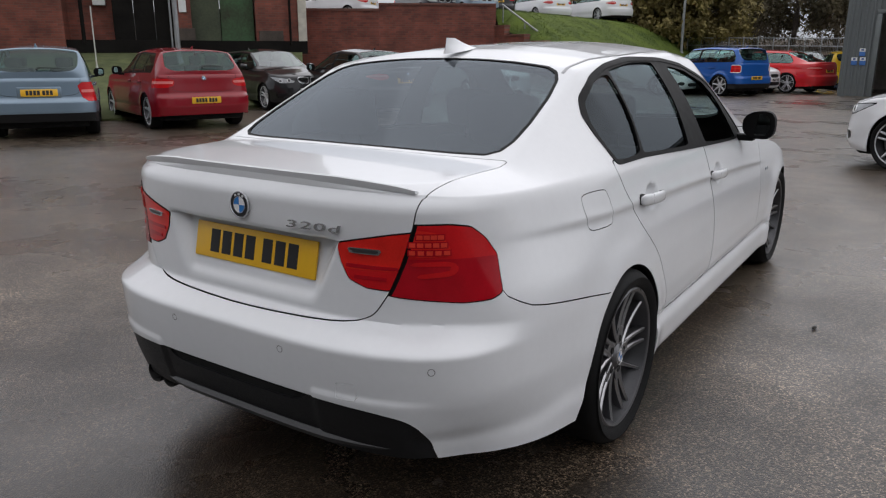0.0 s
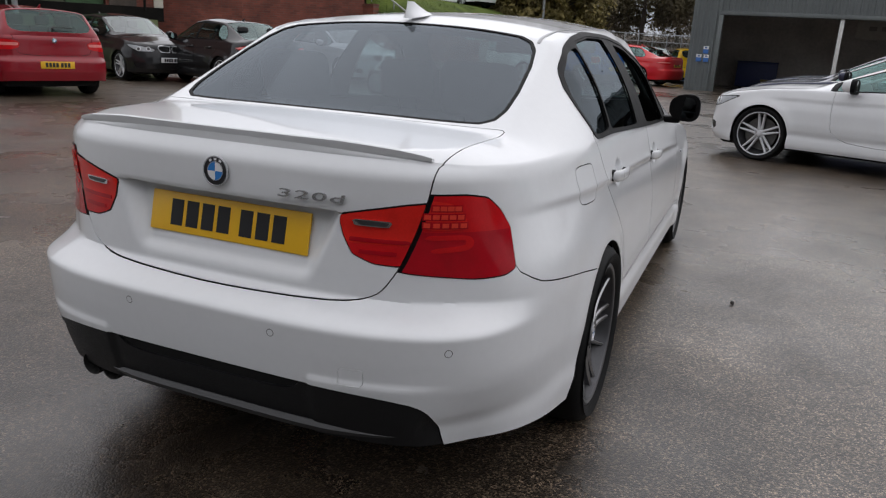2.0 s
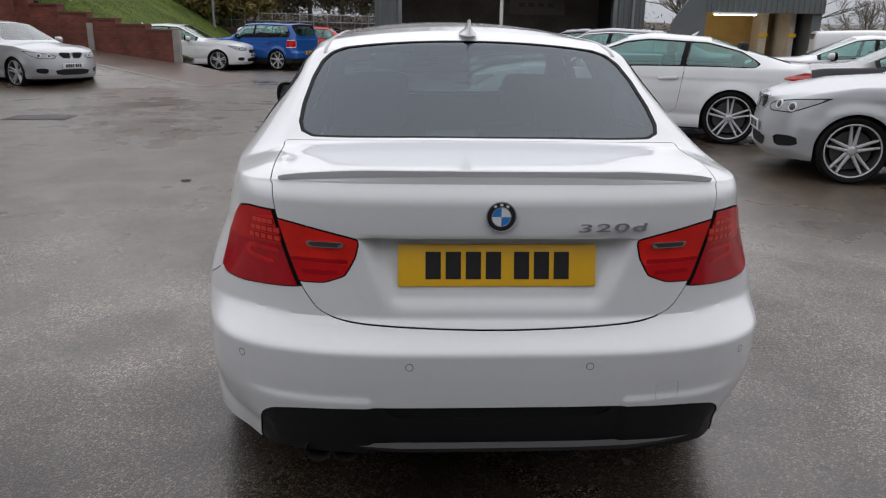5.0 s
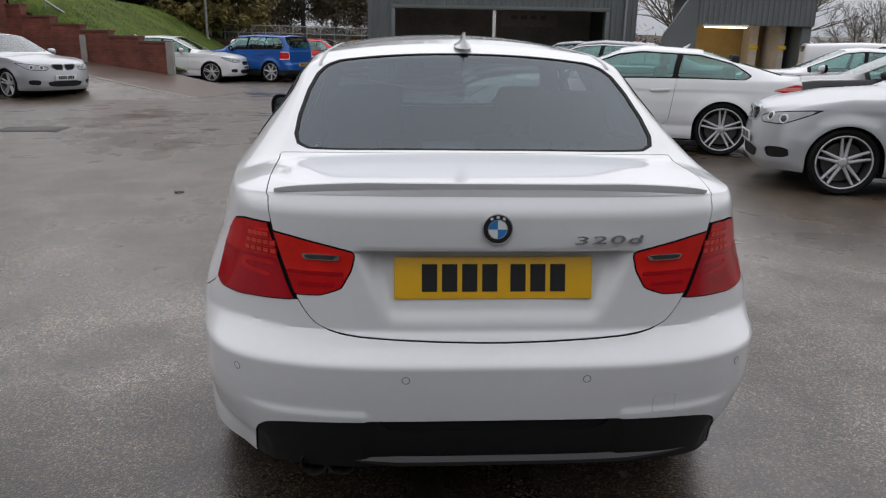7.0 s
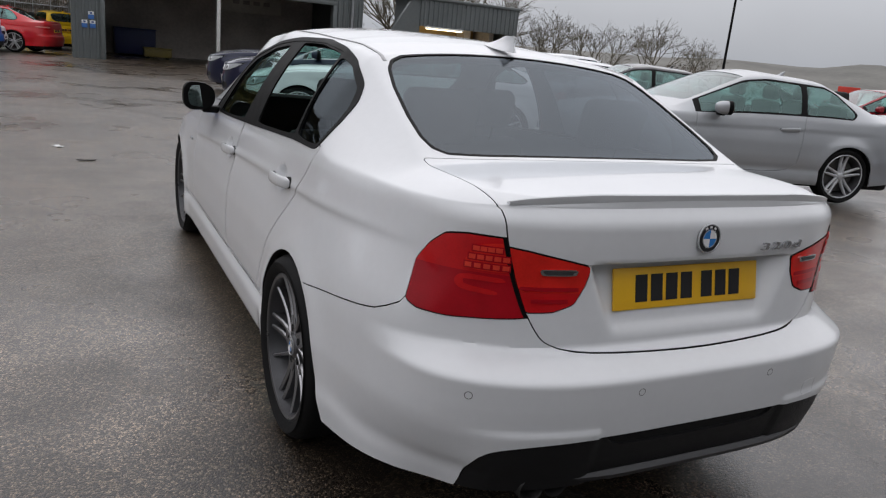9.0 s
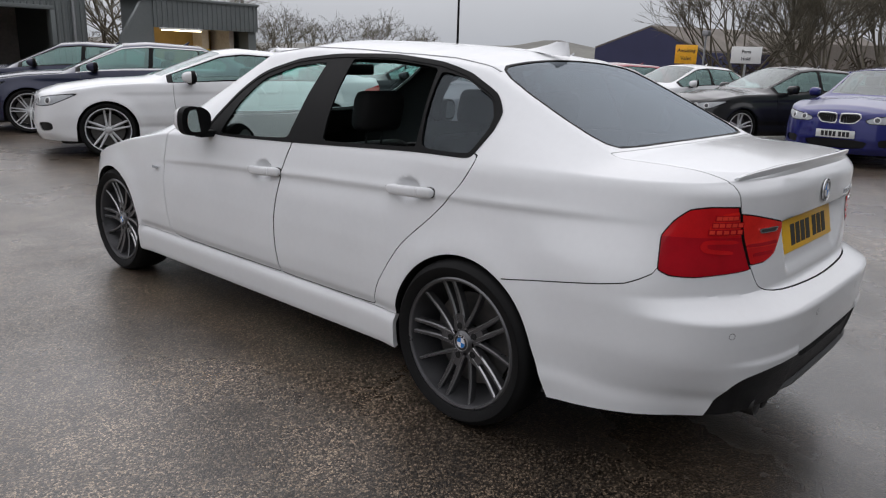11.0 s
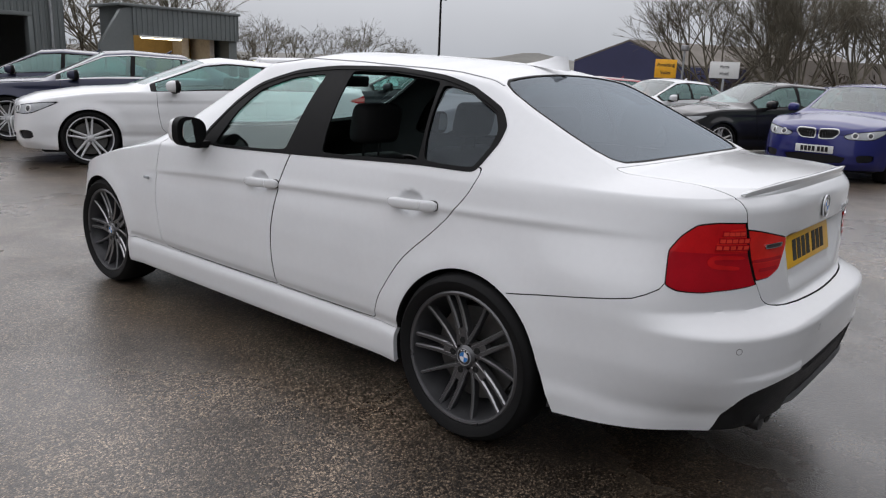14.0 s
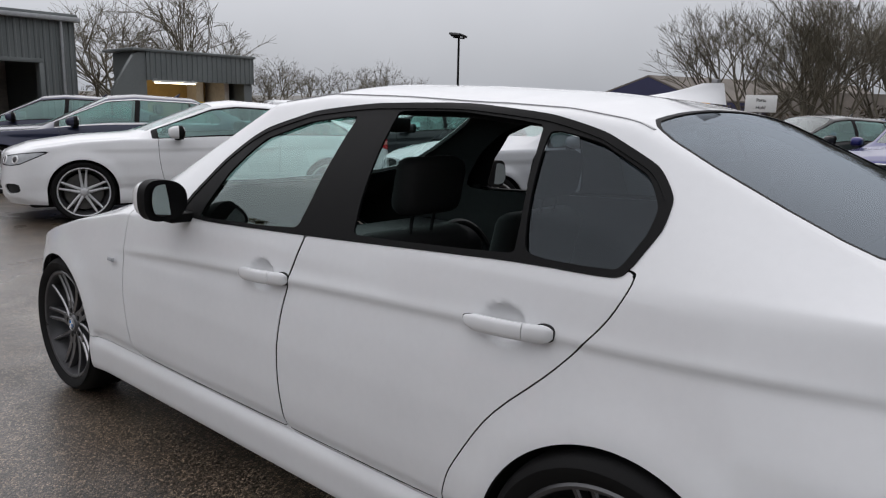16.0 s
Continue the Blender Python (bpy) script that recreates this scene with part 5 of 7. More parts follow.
    seam_z = [0.73, 0.705, 0.735, 0.700, 0.680, 0.664, 0.652, 0.632, 0.598, -1, -1]
    order = np.argsort(seam_s)
    ss, zz = np.array(seam_s)[order], np.array(seam_z)[order]
    bump_f = lambda k: np.where((k.A[:, 2] < 1.0) & (Y(k) < -0.05), Z(k) - np.interp(k.A[:, 0], ss, zz), big)
    bumper, base = split(base, bump_f)
    diff, bumper = split(bumper, lambda k: np.where(Y(k) < -0.6, inside(X(k), Z(k), DIFFUSER), big), 0.001)
    TOW = rounded([(0.415, 0.432), (0.478, 0.434), (0.478, 0.478), (0.415, 0.476)], 1, 0.08)
    tow, bumper = split(bumper, lambda k: np.where(Y(k) < -0.7, inside(X(k), Z(k), TOW), big), 0.0006)
    skin_part("rear_bumper", bumper, WHITE, car, "white rear bumper", 0.02, dark_edge=True)
    skin_part("tow_cover", tow, WHITE, car, depth=0.008, dark_edge=True)
    inset, diff2 = diff.cut(inside(X(diff), Z(diff), rounded([(0.315, 0.43), (0.29, 0.392), (0.24, 0.377), (-0.24, 0.377), (-0.29, 0.392), (-0.315, 0.43)], 2)))
    skin_part("diffuser_inset", inset.shifted(-0.012), DARK, car)
    skin_part("diffuser", diff2.shifted(-0.004), PLASTIC, car, "black plastic diffuser", 0.03)
    bm = bmesh.new()
    path = []
    for i in range(41):
        x = -0.40 + 0.96 * i / 40
        yb = (0.1 - 1.105 * (1 - (abs(x) / 0.895) ** 3.8) ** (1 / 3.8))
        path.append(((x, yb + 0.052, 0.285), (0, -1, 0), (0, 0, 1)))
    sweep(bm, path, [(-0.03, -0.012), (0.012, -0.014), (0.02, 0.002), (0.010, 0.014), (-0.03, 0.014)], [0.3 + 0.7 * min(1, i / 6, (40 - i) / 8) for i in range(41)])
    part("diffuser_lip", bm, mat("grey_plastic", (0.028, 0.028, 0.03), 0.4, 0, 0.15, 20), car)
    bm = bmesh.new()
    box(bm, -0.62, 0.62, -0.72, 3.1, 0.17, 0.26, 0.04)
    part("underbody", bm, DARK, car)
    # wheel houses
    for yw in (0.0, 2.76):
        for s in (-1, 1):
            bm = bmesh.new()
            lathe(bm, [(0.352, s * (0.845 if yw == 0 else 0.80)), (0.352, s * 0.52), (0.02, s * 0.52)], 40)
            for v in bm.verts:
                v.co.y += yw
                v.co.z += 0.312
            bmesh.ops.delete(bm, geom=[v for v in bm.verts if v.co.z < 0.2], context="VERTS")
            part("wheel_house", bm, DARK, car)
    # doors, filler flap, sills, the rest of the body
    for s in (-1, 1):
        for poly, nm, hy, hz in ((DOOR_FRONT, "front_door", *HANDLES[1]), (DOOR_REAR, "rear_door", *HANDLES[0])):
            dr, base = split(base, lambda k: np.where(s * X(k) > 0.5, inside(Y(k), Z(k), poly), big), 0.0021)
            d_ob = skin_part(nm, dr, WHITE, car, "white door", 0.018, dark_edge=True)
            xs = float(np.abs(dr.V[np.argmin((dr.V[:, 1] - hy - 0.105) ** 2 + (dr.V[:, 2] - hz) ** 2), 0]))
            door_handle(d_ob, s, hy, hz, xs, WHITE)
    FLAP = rounded([(-0.272, 0.918), (-0.095, 0.916), (-0.065, 0.795), (-0.245, 0.80)], 2, 0.12)
    flap, base = split(base, lambda k: np.where((X(k) > 0.5) & (k.A[:, 2] < 1.02), inside(Y(k), Z(k), FLAP), big), 0.0014)
    skin_part("filler_flap", flap, WHITE, car, depth=0.01, dark_edge=True)
    sill, base = split(base, lambda k: np.where((k.A[:, 2] < 1.0) & (Y(k) > 0.2) & (Y(k) < 2.55), Z(k) - 0.341, big), 0.001)
    for s in (-1, 1):
        s1, _ = sill.cut(-s * X(sill))
        skin_part("sill", s1, WHITE, car, depth=0.02)
    bonnet, base = split(base, lambda k: np.where((Y(k) > 2.0) & (k.A[:, 2] > 1.0), np.maximum(np.maximum(ax(k) - 0.70 + 0.10 * (Y(k) - 2.3), 2.36 - 0.12 * (X(k) / 0.7) ** 2 - Y(k)), Y(k) - 3.38), 0.3), 0.0018)
    skin_part("bonnet", bonnet, WHITE, car, depth=0.015, dark_edge=True)
    HEAD = rounded([(0.42, 0.60), (0.80, 0.70), (0.83, 0.62), (0.45, 0.50)], 2)
    head, base = split(base, lambda k: np.where(Y(k) > 2.6, inside(ax(k), Z(k), HEAD), big), 0.001)
    for s in (-1, 1):
        h1, _ = head.cut(-s * X(head))
        skin_part("headlamp", h1, LENS_CLEAR, car)
    skin_part("body", base, WHITE, car, "white painted body shell", 0.02, dark_edge=True)
    # roof seams
    strip_mat = mat("grey_trim", (0.35, 0.35, 0.36), 0.4)
    for s in (-1, 1):
        bm = bmesh.new()
        path = []
        for i in range(40):
            y = 0.12 + 1.36 * i / 39
            r, c, t = float(SALOON["rail"](y)), float(SALOON["crown"](y)), float(SALOON["top"](y))
            x = 0.93 * r
            path.append(((s * x, y, t - c * 0.93 ** 2.2 + 0.0012), (s, 0, 0), (0, 0, 1)))
        sweep(bm, path, [(-0.006, -0.004), (0.006, -0.004), (0.006, 0.001), (-0.006, 0.001)])
        part("roof_strip", bm, strip_mat, car)
    # spoiler lip on the lid
    bm = bmesh.new()
    path, tp = [], []
    for i in range(49):
        x = -0.567 + 1.134 * i / 48
        o = (0.1 - 1.105 * (1 - (abs(x) / 0.895) ** 3.8) ** (1 / 3.8)) + 0.135
        path.append(((x, o, 0.992 - 0.010 * (abs(x) / 0.567) ** 8), (0, -1, 0), (0, 0, 1)))
        tp.append(0.25 + 0.5 * min(1, 5 * i / 48, 5 * (1 - i / 48)) ** 0.7)
    sweep(bm, path, [(-0.055, 0.012), (-0.02, 0.028), (0.004, 0.034), (0.010, 0.030), (0.006, 0.012), (-0.004, -0.006), (-0.05, -0.004)], tp)
    part("spoiler", bm, WHITE, lid_ob, "white lip spoiler")
    # aerial fin
    bm = bmesh.new()
    rings = []
    for i in range(9):
        t = i / 8
        h = 0.060 * t
        half = 0.034 * (1 - t) ** 2.6 + 0.006
        y0, y1 = 0.41 - 0.165 * t, 0.17 + 0.012 * t
        zb = 1.335 + h * 0.98
        ring = []
        for j in range(16):
            a = math.tau * j / 16
            yy = (y0 + y1) / 2 + (y0 - y1) / 2 * math.cos(a)
            ring.append(bm.verts.new((half * math.sin(a) * (0.35 + 0.65 * (0.5 - 0.5 * math.cos(a)) ** 0.5), yy, zb + (0.022 * (yy - 0.19) / 0.2) * (1 - t))))
        rings.append(ring)
    for k in range(8):
        for j in range(16):
            bm.faces.new((rings[k][j], rings[k][(j + 1) % 16], rings[k + 1][(j + 1) % 16], rings[k + 1][j]))
    bm.faces.new(rings[-1])
    part("aerial_fin", bm, WHITE, car, "white roof aerial fin")
    # plate, emblem, model badge, sensors, exhaust
    number_plate(lid_ob, pose(0, -0.868, 0.765, -12, 0, 0), True)
    roundel(lid_ob, 0.0385, pose(0, -0.911, 0.906, 88, 0, 0))
    cu = bpy.data.curves.new("badge", "FONT")
    cu.body, cu.size, cu.extrude, cu.align_x, cu.space_character = "320d", 0.046, 0.0025, "CENTER", 1.12
    cu.offset = 0.0002
    tmp = bpy.data.objects.new("tmp", cu)
    scene.collection.objects.link(tmp)
    me = bpy.data.meshes.new_from_object(tmp.evaluated_get(bpy.context.evaluated_depsgraph_get()))
    bpy.data.objects.remove(tmp)
    me.transform(Matrix(((1.86, 0.16, 0, 0), (0, 0.64, 0, 0), (0, 0, 1, 0), (0, 0, 0, 1))))
    badge = link_mesh("model_badge", me, BADGE_CHROME, lid_ob, "chrome model badge", 0)
    badge.matrix_local = pose(0.285, -0.909, 0.868, 88, 0, 6)
    for x, y, z, rz in ((-0.665, -0.912, 0.538, -40), (-0.229, -1.003, 0.538, -6), (0.229, -1.003, 0.538, 6), (0.665, -0.912, 0.538, 40)):
        i = int(np.argmin((bumper.V[:, 0] - x) ** 2 + (bumper.V[:, 2] - z) ** 2 + (bumper.V[:, 1] > 0) * 9))
        q = Vector(bumper.normals()[i]).to_track_quat("Z", "Y").to_matrix().to_4x4()
        bm = bmesh.new()
        lathe(bm, [(0.0005, 0.0012), (0.0085, 0.0012)], 20, "Z")
        sn = part("parking_sensor", bm, WHITE, car)
        sn.matrix_local = Matrix.Translation(Vector(bumper.V[i])) @ q
        bm = bmesh.new()
        lathe(bm, [(0.0085, 0.0009), (0.0107, 0.0009)], 20, "Z")
        part("sensor_ring", bm, SENSOR_RING, sn)
    for x in (-0.475, -0.40):
        bm = bmesh.new()
        lathe(bm, [(0.031, -0.86), (0.033, -0.925), (0.035, -0.93), (0.037, -0.925), (0.037, -0.70)], 24, "Y")
        bmesh.ops.translate(bm, vec=(x, 0, 0.262), verts=bm.verts)
        part("exhaust_pipe", bm, mat("sooty_steel", (0.03, 0.029, 0.028), 0.5, 0.5, 0.3, 20), car, "sooty exhaust pipe")
    for s in (-1, 1):
        door_mirror(car, s, 1.70, 0.985, 0.835, WHITE, 0.88, 0.74)
        bm = bmesh.new()
        box(bm, s * 0.868 - 0.003, s * 0.868 + 0.006, 2.19, 2.24, 0.690, 0.706, 0.004)
        part("side_repeater", bm, LENS_CLEAR, car)
    cabin(car, 1.72, 1.17, 0.20, 0.23)
    bm = bmesh.new()
    box(bm, -0.55, 0.55, -0.55, -0.18, 0.93, 0.955, 0.01)
    part("parcel_shelf", bm, CLOTH, car)
    bm = bmesh.new()
    box(bm, -0.11, 0.11, 1.52, 1.545, 1.21, 1.27, 0.012)
    part("rear_view_mirror", bm, BLACKTRIM, car)
    style = dict(n=5, turn=math.radians(2), arms=True, set=((0.0, 0.008, 0.85, 0.0150), (0.0, -0.008, 0.85, -0.0150), (math.pi / 5, 0.030, 0.62, -0.016)))
    for yw in (0.0, 2.76):
        for s in (-1, 1):
            w = empty_part("wheel", car)
            w.location = (s * (0.776 if yw == 0 else 0.746), yw, 0.311)
            build_wheel(w, s, 0.311, 0.250, 0.225, style, RIM_DARK)
    return car


def empty_part(name, parent):
    ob = new(name)
    ob.empty_display_size = 0.05
    ob.parent = parent
    return ob


white_saloon()


# ---- brick building ----
def facade_at(az, d0=0.0):
    """A place on the brick building's front, by its bearing from the yard's middle."""
    e, a = Vector((1.67, -2.34)), math.radians(az)
    w = Vector((math.sin(a), math.cos(a)))
    p, u = Vector((-17.2, 16.6)), Vector((-9.0, -11.5)).normalized()
    den = w.x * u.y - w.y * u.x
    t = ((p.x - e.x) * u.y - (p.y - e.y) * u.x) / den
    h = e + w * t
    return (h - p).dot(u)


def brick_building():
    b = empty("brick_building", "old red brick building with black and green doors", "building")
    p, u = Vector((-17.2, 16.6)), Vector((-9.0, -11.5)).normalized()
    n = Vector((-u.y, u.x))
    if n.dot(Vector((1, 0))) < 0:
        n = -n
    ang = math.degrees(math.atan2(u.y, u.x))
    base = pose(p.x, p.y, 1.3, 0, 0, ang)
    b.matrix_world = base
    # in this frame x runs along the front to the far end and +y looks out to the yard
    s = 1 if (base.to_3x3() @ Vector((0, 1, 0))).dot(Vector((n.x, n.y, 0))) > 0 else -1

    def slab(name, a0, a1, y0, y1, z0, z1, m_, lab="", bev=0.01):
        x0, x1 = sorted((facade_at(a0), facade_at(a1)))
        bm = bmesh.new()
        box(bm, x0, x1, min(s * y0, s * y1), max(s * y0, s * y1), z0, z1, bev)
        return part(name, bm, m_, b, lab, smooth=0)
    slab("wall", -43.9, -47.5, -6, 0, 0, 6.5, BRICK)
    slab("wall", -51.9, -53.0, -6, 0, 0, 6.5, BRICK)
    slab("wall", -57.1, -60.0, -6, -0.7, 0, 6.5, BRICK)
    slab("wall", -60.0, -76, -6, 0.25, -0.8, 6.5, BRICK)
    slab("wall", -47.5, -51.9, -6, -0.3, 2.6, 6.5, BRICK)
    slab("wall", -53.0, -57.1, -6, -0.3, 2.9, 6.5, BRICK)
    x0, x1 = facade_at(-43.9), facade_at(-76)
    bm = bmesh.new()
    box(bm, x0 - 0.2, x1 + 0.2, -6.3 if s > 0 else -0.6, 0.6 if s > 0 else 6.3, 6.5, 6.8, 0.05)
    part("roof", bm, ROOFING, b)
    slab("shutter", -47.6, -49.9, -0.35, -0.22, 0.25, 2.6, GREENDOOR, "green-stained roller shutter")
    slab("shutter", -49.95, -51.9, -0.35, -0.2, 0.25, 2.6, mat("dull_green_shutter", (0.045, 0.055, 0.03), 0.7, 0, 0.5, 1.2), "dull green shutter half")
    for k in range(3):
        slab("black_door", -53.0 - 1.36 * k, -54.32 - 1.36 * k, -0.4, -0.24, 0.2, 2.9, BLACKDOOR, "black steel door")
    slab("plinth", -43.9, -60.0, -0.2, 0.12, 0.0, 0.42, BLACKDOOR, "black painted plinth")
    slab("white_vent", -52.2, -52.7, 0, 0.06, 1.3, 1.8, PLATE_W, "white plastic vent")
    slab("meter_box", -57.5, -58.3, -0.7, -0.5, 1.5, 2.2, PLATE_W, "white meter box")
    slab("step_stone", -51.7, -52.9, 0.0, 0.08, 0.42, 0.8, DARKSTONE)
    slab("step_stone", -45.6, -47.3, 0.0, 0.08, 0.42, 0.75, DARKSTONE)
    slab("corner_post", -43.9, -44.5, 0.0, 0.08, 0.2, 6.4, mat("cream_paint", (0.5, 0.47, 0.4), 0.6, 0, 0.2, 4), "cream painted corner post")
    for a, r, z0 in ((-58.9, 0.06, 0.3), (-53.3, 0.03, 0.2), (-45.1, 0.04, 0.3)):
        bm = bmesh.new()
        x = facade_at(a)
        tube(bm, (x, s * 0.12, z0), (x, s * 0.12, 6.4), r, seg=10)
        part("down_pipe", bm, BLACKDOOR if r > 0.035 else GALV, b, "black iron down pipe" if r > 0.035 else "thin grey pipe")


brick_building()


def simple_post(name, x, y, z0, z1, r, m_, label, cat):
    t = empty(name, label, cat, pose(x, y, z0))
    bm = bmesh.new()
    tube(bm, (0, 0, 0), (0, 0, z1 - z0), r, r * 0.9, 12)
    part("pole", bm, m_, t)
    bm = bmesh.new()
    tube(bm, (0, 0, -0.02), (0, 0, 0.12), r * 1.9, r * 1.7, 12)
    part("base", bm, m_, t)
    return t


simple_post("lamp_pole", -16.4, 11.3, 1.05, 7.0, 0.07, GALV, "grey steel pole on the grass verge", "pole")
simple_post("lamp_pole", -9.7, 36.0, 1.3, 9.0, 0.07, GALV, "grey steel pole below the trees", "pole")
simple_post("marker_post", -17.2, 9.3, 0.85, 2.5, 0.018, mat("white_post", (0.55, 0.55, 0.5), 0.6), "thin white marker post on the verge", "post")


def handrail():
    t = empty("handrail", "white steel handrail on the grass bank", "handrail")
    bm = bmesh.new()
    a, b = Vector((-12.25, 22.3, 3.05)), Vector((-10.0, 21.6, 1.78))
    tube(bm, a, b, 0.03, seg=10)
    part("rail", bm, GALV, t)
    for f in (0.02, 0.5, 0.98):
        p = a.lerp(b, f)
        bm = bmesh.new()
        tube(bm, p, (p.x, p.y, p.z - 0.95), 0.022, seg=8)
        part("post", bm, GALV, t)


handrail()


# ---- workshop units ----
def workshop_large():
    b = empty("workshop", "large grey-green corrugated steel workshop with open bay", "building")
    x0, x1, y = -1.35, 8.55, 25.4
    cladding("front_cladding", (x0, y), (-0.42, y), 0.0, 4.0, CLAD, b)
    cladding("front_cladding", (7.45, y), (x1, y), -0.2, 4.0, CLAD, b)
    cladding("front_cladding", (-0.42, y), (7.45, y), 2.58, 4.0, CLAD, b)
    boxed("side_wall", (x0, x0 + 0.15, y + 0.1, 41, -0.3, 4.0), CLAD, b)
    boxed("side_wall", (x1 - 0.15, x1, y + 0.1, 41, -0.3, 4.0), CLAD, b)
    boxed("back_wall", (x0, x1, 40.85, 41, -0.3, 4.0), DIM, b)
    boxed("roof", (x0 - 0.1, x1 + 0.1, y - 0.12, 41.2, 4.0, 4.16), CLAD, b, 0.02)
    boxed("gutter", (x0 - 0.15, x1 + 0.12, y - 0.28, y - 0.1, 3.9, 4.05), GALV, b, 0.02, "grey gutter")
    boxed("door_frame", (-0.5, -0.36, y - 0.06, y + 0.3, 0, 2.62), CLAD, b, 0.01)
    boxed("door_frame", (7.38, 7.52, y - 0.06, y + 0.3, -0.15, 2.62), CLAD, b, 0.01)
    boxed("door_head", (-0.5, 7.52, y - 0.07, y + 0.32, 2.55, 2.68), CLAD, b, 0.01)
    bm = bmesh.new()
    tube(bm, (8.1, y - 0.12, -0.1), (8.1, y - 0.12, 3.95), 0.05, seg=10)
    part("down_pipe", bm, GALV, b)
    boxed("bay_post", (3.2, 3.32, y - 0.02, y + 0.1, -0.05, 2.56), mat("white_steel", (0.6, 0.6, 0.58), 0.5), b, 0.01, "white steel bay post")
    boxed("inner_wall", (x0 + 0.2, x1 - 0.2, 31.4, 31.5, 0, 4.0), DIM, b)
    for sx, sz, w, h in ((-0.86, 1.50, 0.17, 0.24), (-1.06, 1.22, 0.17, 0.24), (-0.82, 1.22, 0.17, 0.24)):
        boxed("safety_sign", (sx, sx + w, y - 0.055, y - 0.04, sz - h, sz - h * 0.42), mat("sign_blue", (0.05, 0.16, 0.45), 0.5), b, 0.002, "blue safety sign")
        boxed("safety_sign", (sx, sx + w, y - 0.055, y - 0.04, sz - h * 0.42, sz), PLATE_W, b, 0.002, "white safety sign")
        boxed("sign_bar", (sx + 0.05, sx + w - 0.05, y - 0.058, y - 0.055, sz - h * 0.3, sz - h * 0.1), mat("sign_dark_blue", (0.03, 0.08, 0.25), 0.5), b)


workshop_large()
nb = empty("notice_board", "pale notice board hung inside the workshop", "notice board", pose(0, 0, 0))
boxed("panel", (4.0, 6.3, 28.9, 28.95, 2.05, 2.75), mat("pale_board", (0.33, 0.31, 0.27), 0.7), nb, 0.01)
for i in range(4):
    boxed("line", (4.4 + 0.4 * i, 4.65 + 0.4 * i, 28.885, 28.9, 2.35, 2.5), mat("faded_ink", (0.18, 0.16, 0.15), 0.7), nb)
boxed("bracket", (4.3, 4.36, 28.9, 28.96, 2.75, 4.0), GALV, nb)
boxed("bracket", (5.9, 5.96, 28.9, 28.96, 2.75, 4.0), GALV, nb)


def crate(name, x, y, w, d, h, m_, label, cat):
    t = empty(name, label, cat, pose(x, y, ground_z(x, y)))
    boxed("body", (-w / 2, w / 2, -d / 2, d / 2, 0.06, h), m_, t, 0.03)
    boxed("lid", (-w / 2 - 0.02, w / 2 + 0.02, -d / 2 - 0.02, d / 2 + 0.02, h, h + 0.06), m_, t, 0.02)
    for sx in (-1, 1):
        boxed("foot", (sx * w * 0.36 - 0.05, sx * w * 0.36 + 0.05, -d / 2 + 0.05, d / 2 - 0.05, 0, 0.06), DARK, t)


crate("storage_bin", 0.9, 30.5, 1.5, 0.9, 1.0, mat("dark_blue_plastic", (0.012, 0.02, 0.09), 0.5), "dark blue storage bin inside the workshop", "bin")
crate("storage_bin", 1.6, 29.0, 1.0, 0.5, 0.35, mat("dull_yellow_plastic", (0.16, 0.12, 0.02), 0.5), "low yellow bin inside the workshop", "bin")


def workshop_small():
    b = empty("workshop", "small corrugated steel workshop with lit bay", "building")
    x0, x1, y = 10.55, 14.85, 24.5
    cladding("fascia", (x0, y), (x1, y), 2.14, 3.12, CLAD, b)
    bm = bmesh.new()
    pts = [(9.35, -0.2), (10.55, -0.2), (10.55, 3.1), (10.15, 3.0), (9.35, 1.75)]
    plate_of(bm, pts, 24.55, 24.75)
    part("side_panel", bm, CLAD, b, "sloping grey side panel")
    boxed("roof", (x0 - 0.5, x1 + 0.08, y - 0.08, 26.8, 3.1, 3.2), CLAD, b, 0.02)
    boxed("side_wall", (x1 - 0.35, x1, y + 0.12, 26.6, -0.5, 3.1), CLAD, b)
    boxed("side_wall", (x0 - 0.2, x0, y + 0.25, 26.6, -0.5, 3.1), CLAD, b)
    boxed("inner_lining", (x0 + 0.004, x0 + 0.03, y + 0.25, 26.59, -0.5, 2.95), OCHRE, b)
    boxed("back_wall", (x0, x1 - 0.36, 26.6, 26.75, -0.5, 3.1), OCHRE, b, 0, "ochre plastered back wall")
    boxed("inner_pier", (13.2, 13.5, 25.9, 26.59, -0.5, 2.94), DIM, b)
    boxed("inner_pier", (14.0, 14.2, 25.2, 26.59, -0.5, 2.94), DIM, b)
    boxed("ceiling_panel", (x0 + 0.04, x1 - 0.36, y + 0.1, 26.58, 2.95, 3.05), DIM, b)


workshop_small()
tl = empty("tube_light", "bright fluorescent tube light over the bay", "light", pose(0, 0, 0))
boxed("tube", (10.75, 12.3, 24.36, 24.40, 2.035, 2.075), glow("tube_glow", (1.0, 0.86, 0.55), 6.0), tl, 0.01)
boxed("batten", (10.7, 12.35, 24.34, 24.43, 2.08, 2.14), PLATE_W, tl, 0.005)
boxed("hanger", (10.8, 10.83, 24.38, 24.5, 2.13, 2.2), GALV, tl)
boxed("hanger", (12.2, 12.23, 24.38, 24.5, 2.13, 2.2), GALV, tl)
tube_lamp = bpy.data.lights.new("tube_lamp", "AREA")
tube_lamp.shape, tube_lamp.size, tube_lamp.size_y, tube_lamp.energy, tube_lamp.color = "RECTANGLE", 1.5, 0.08, 14, (1.0, 0.84, 0.55)
new("tube_lamp", tube_lamp).matrix_world = look((11.5, 24.62, 2.0), (11.9, 26.5, 0.9))
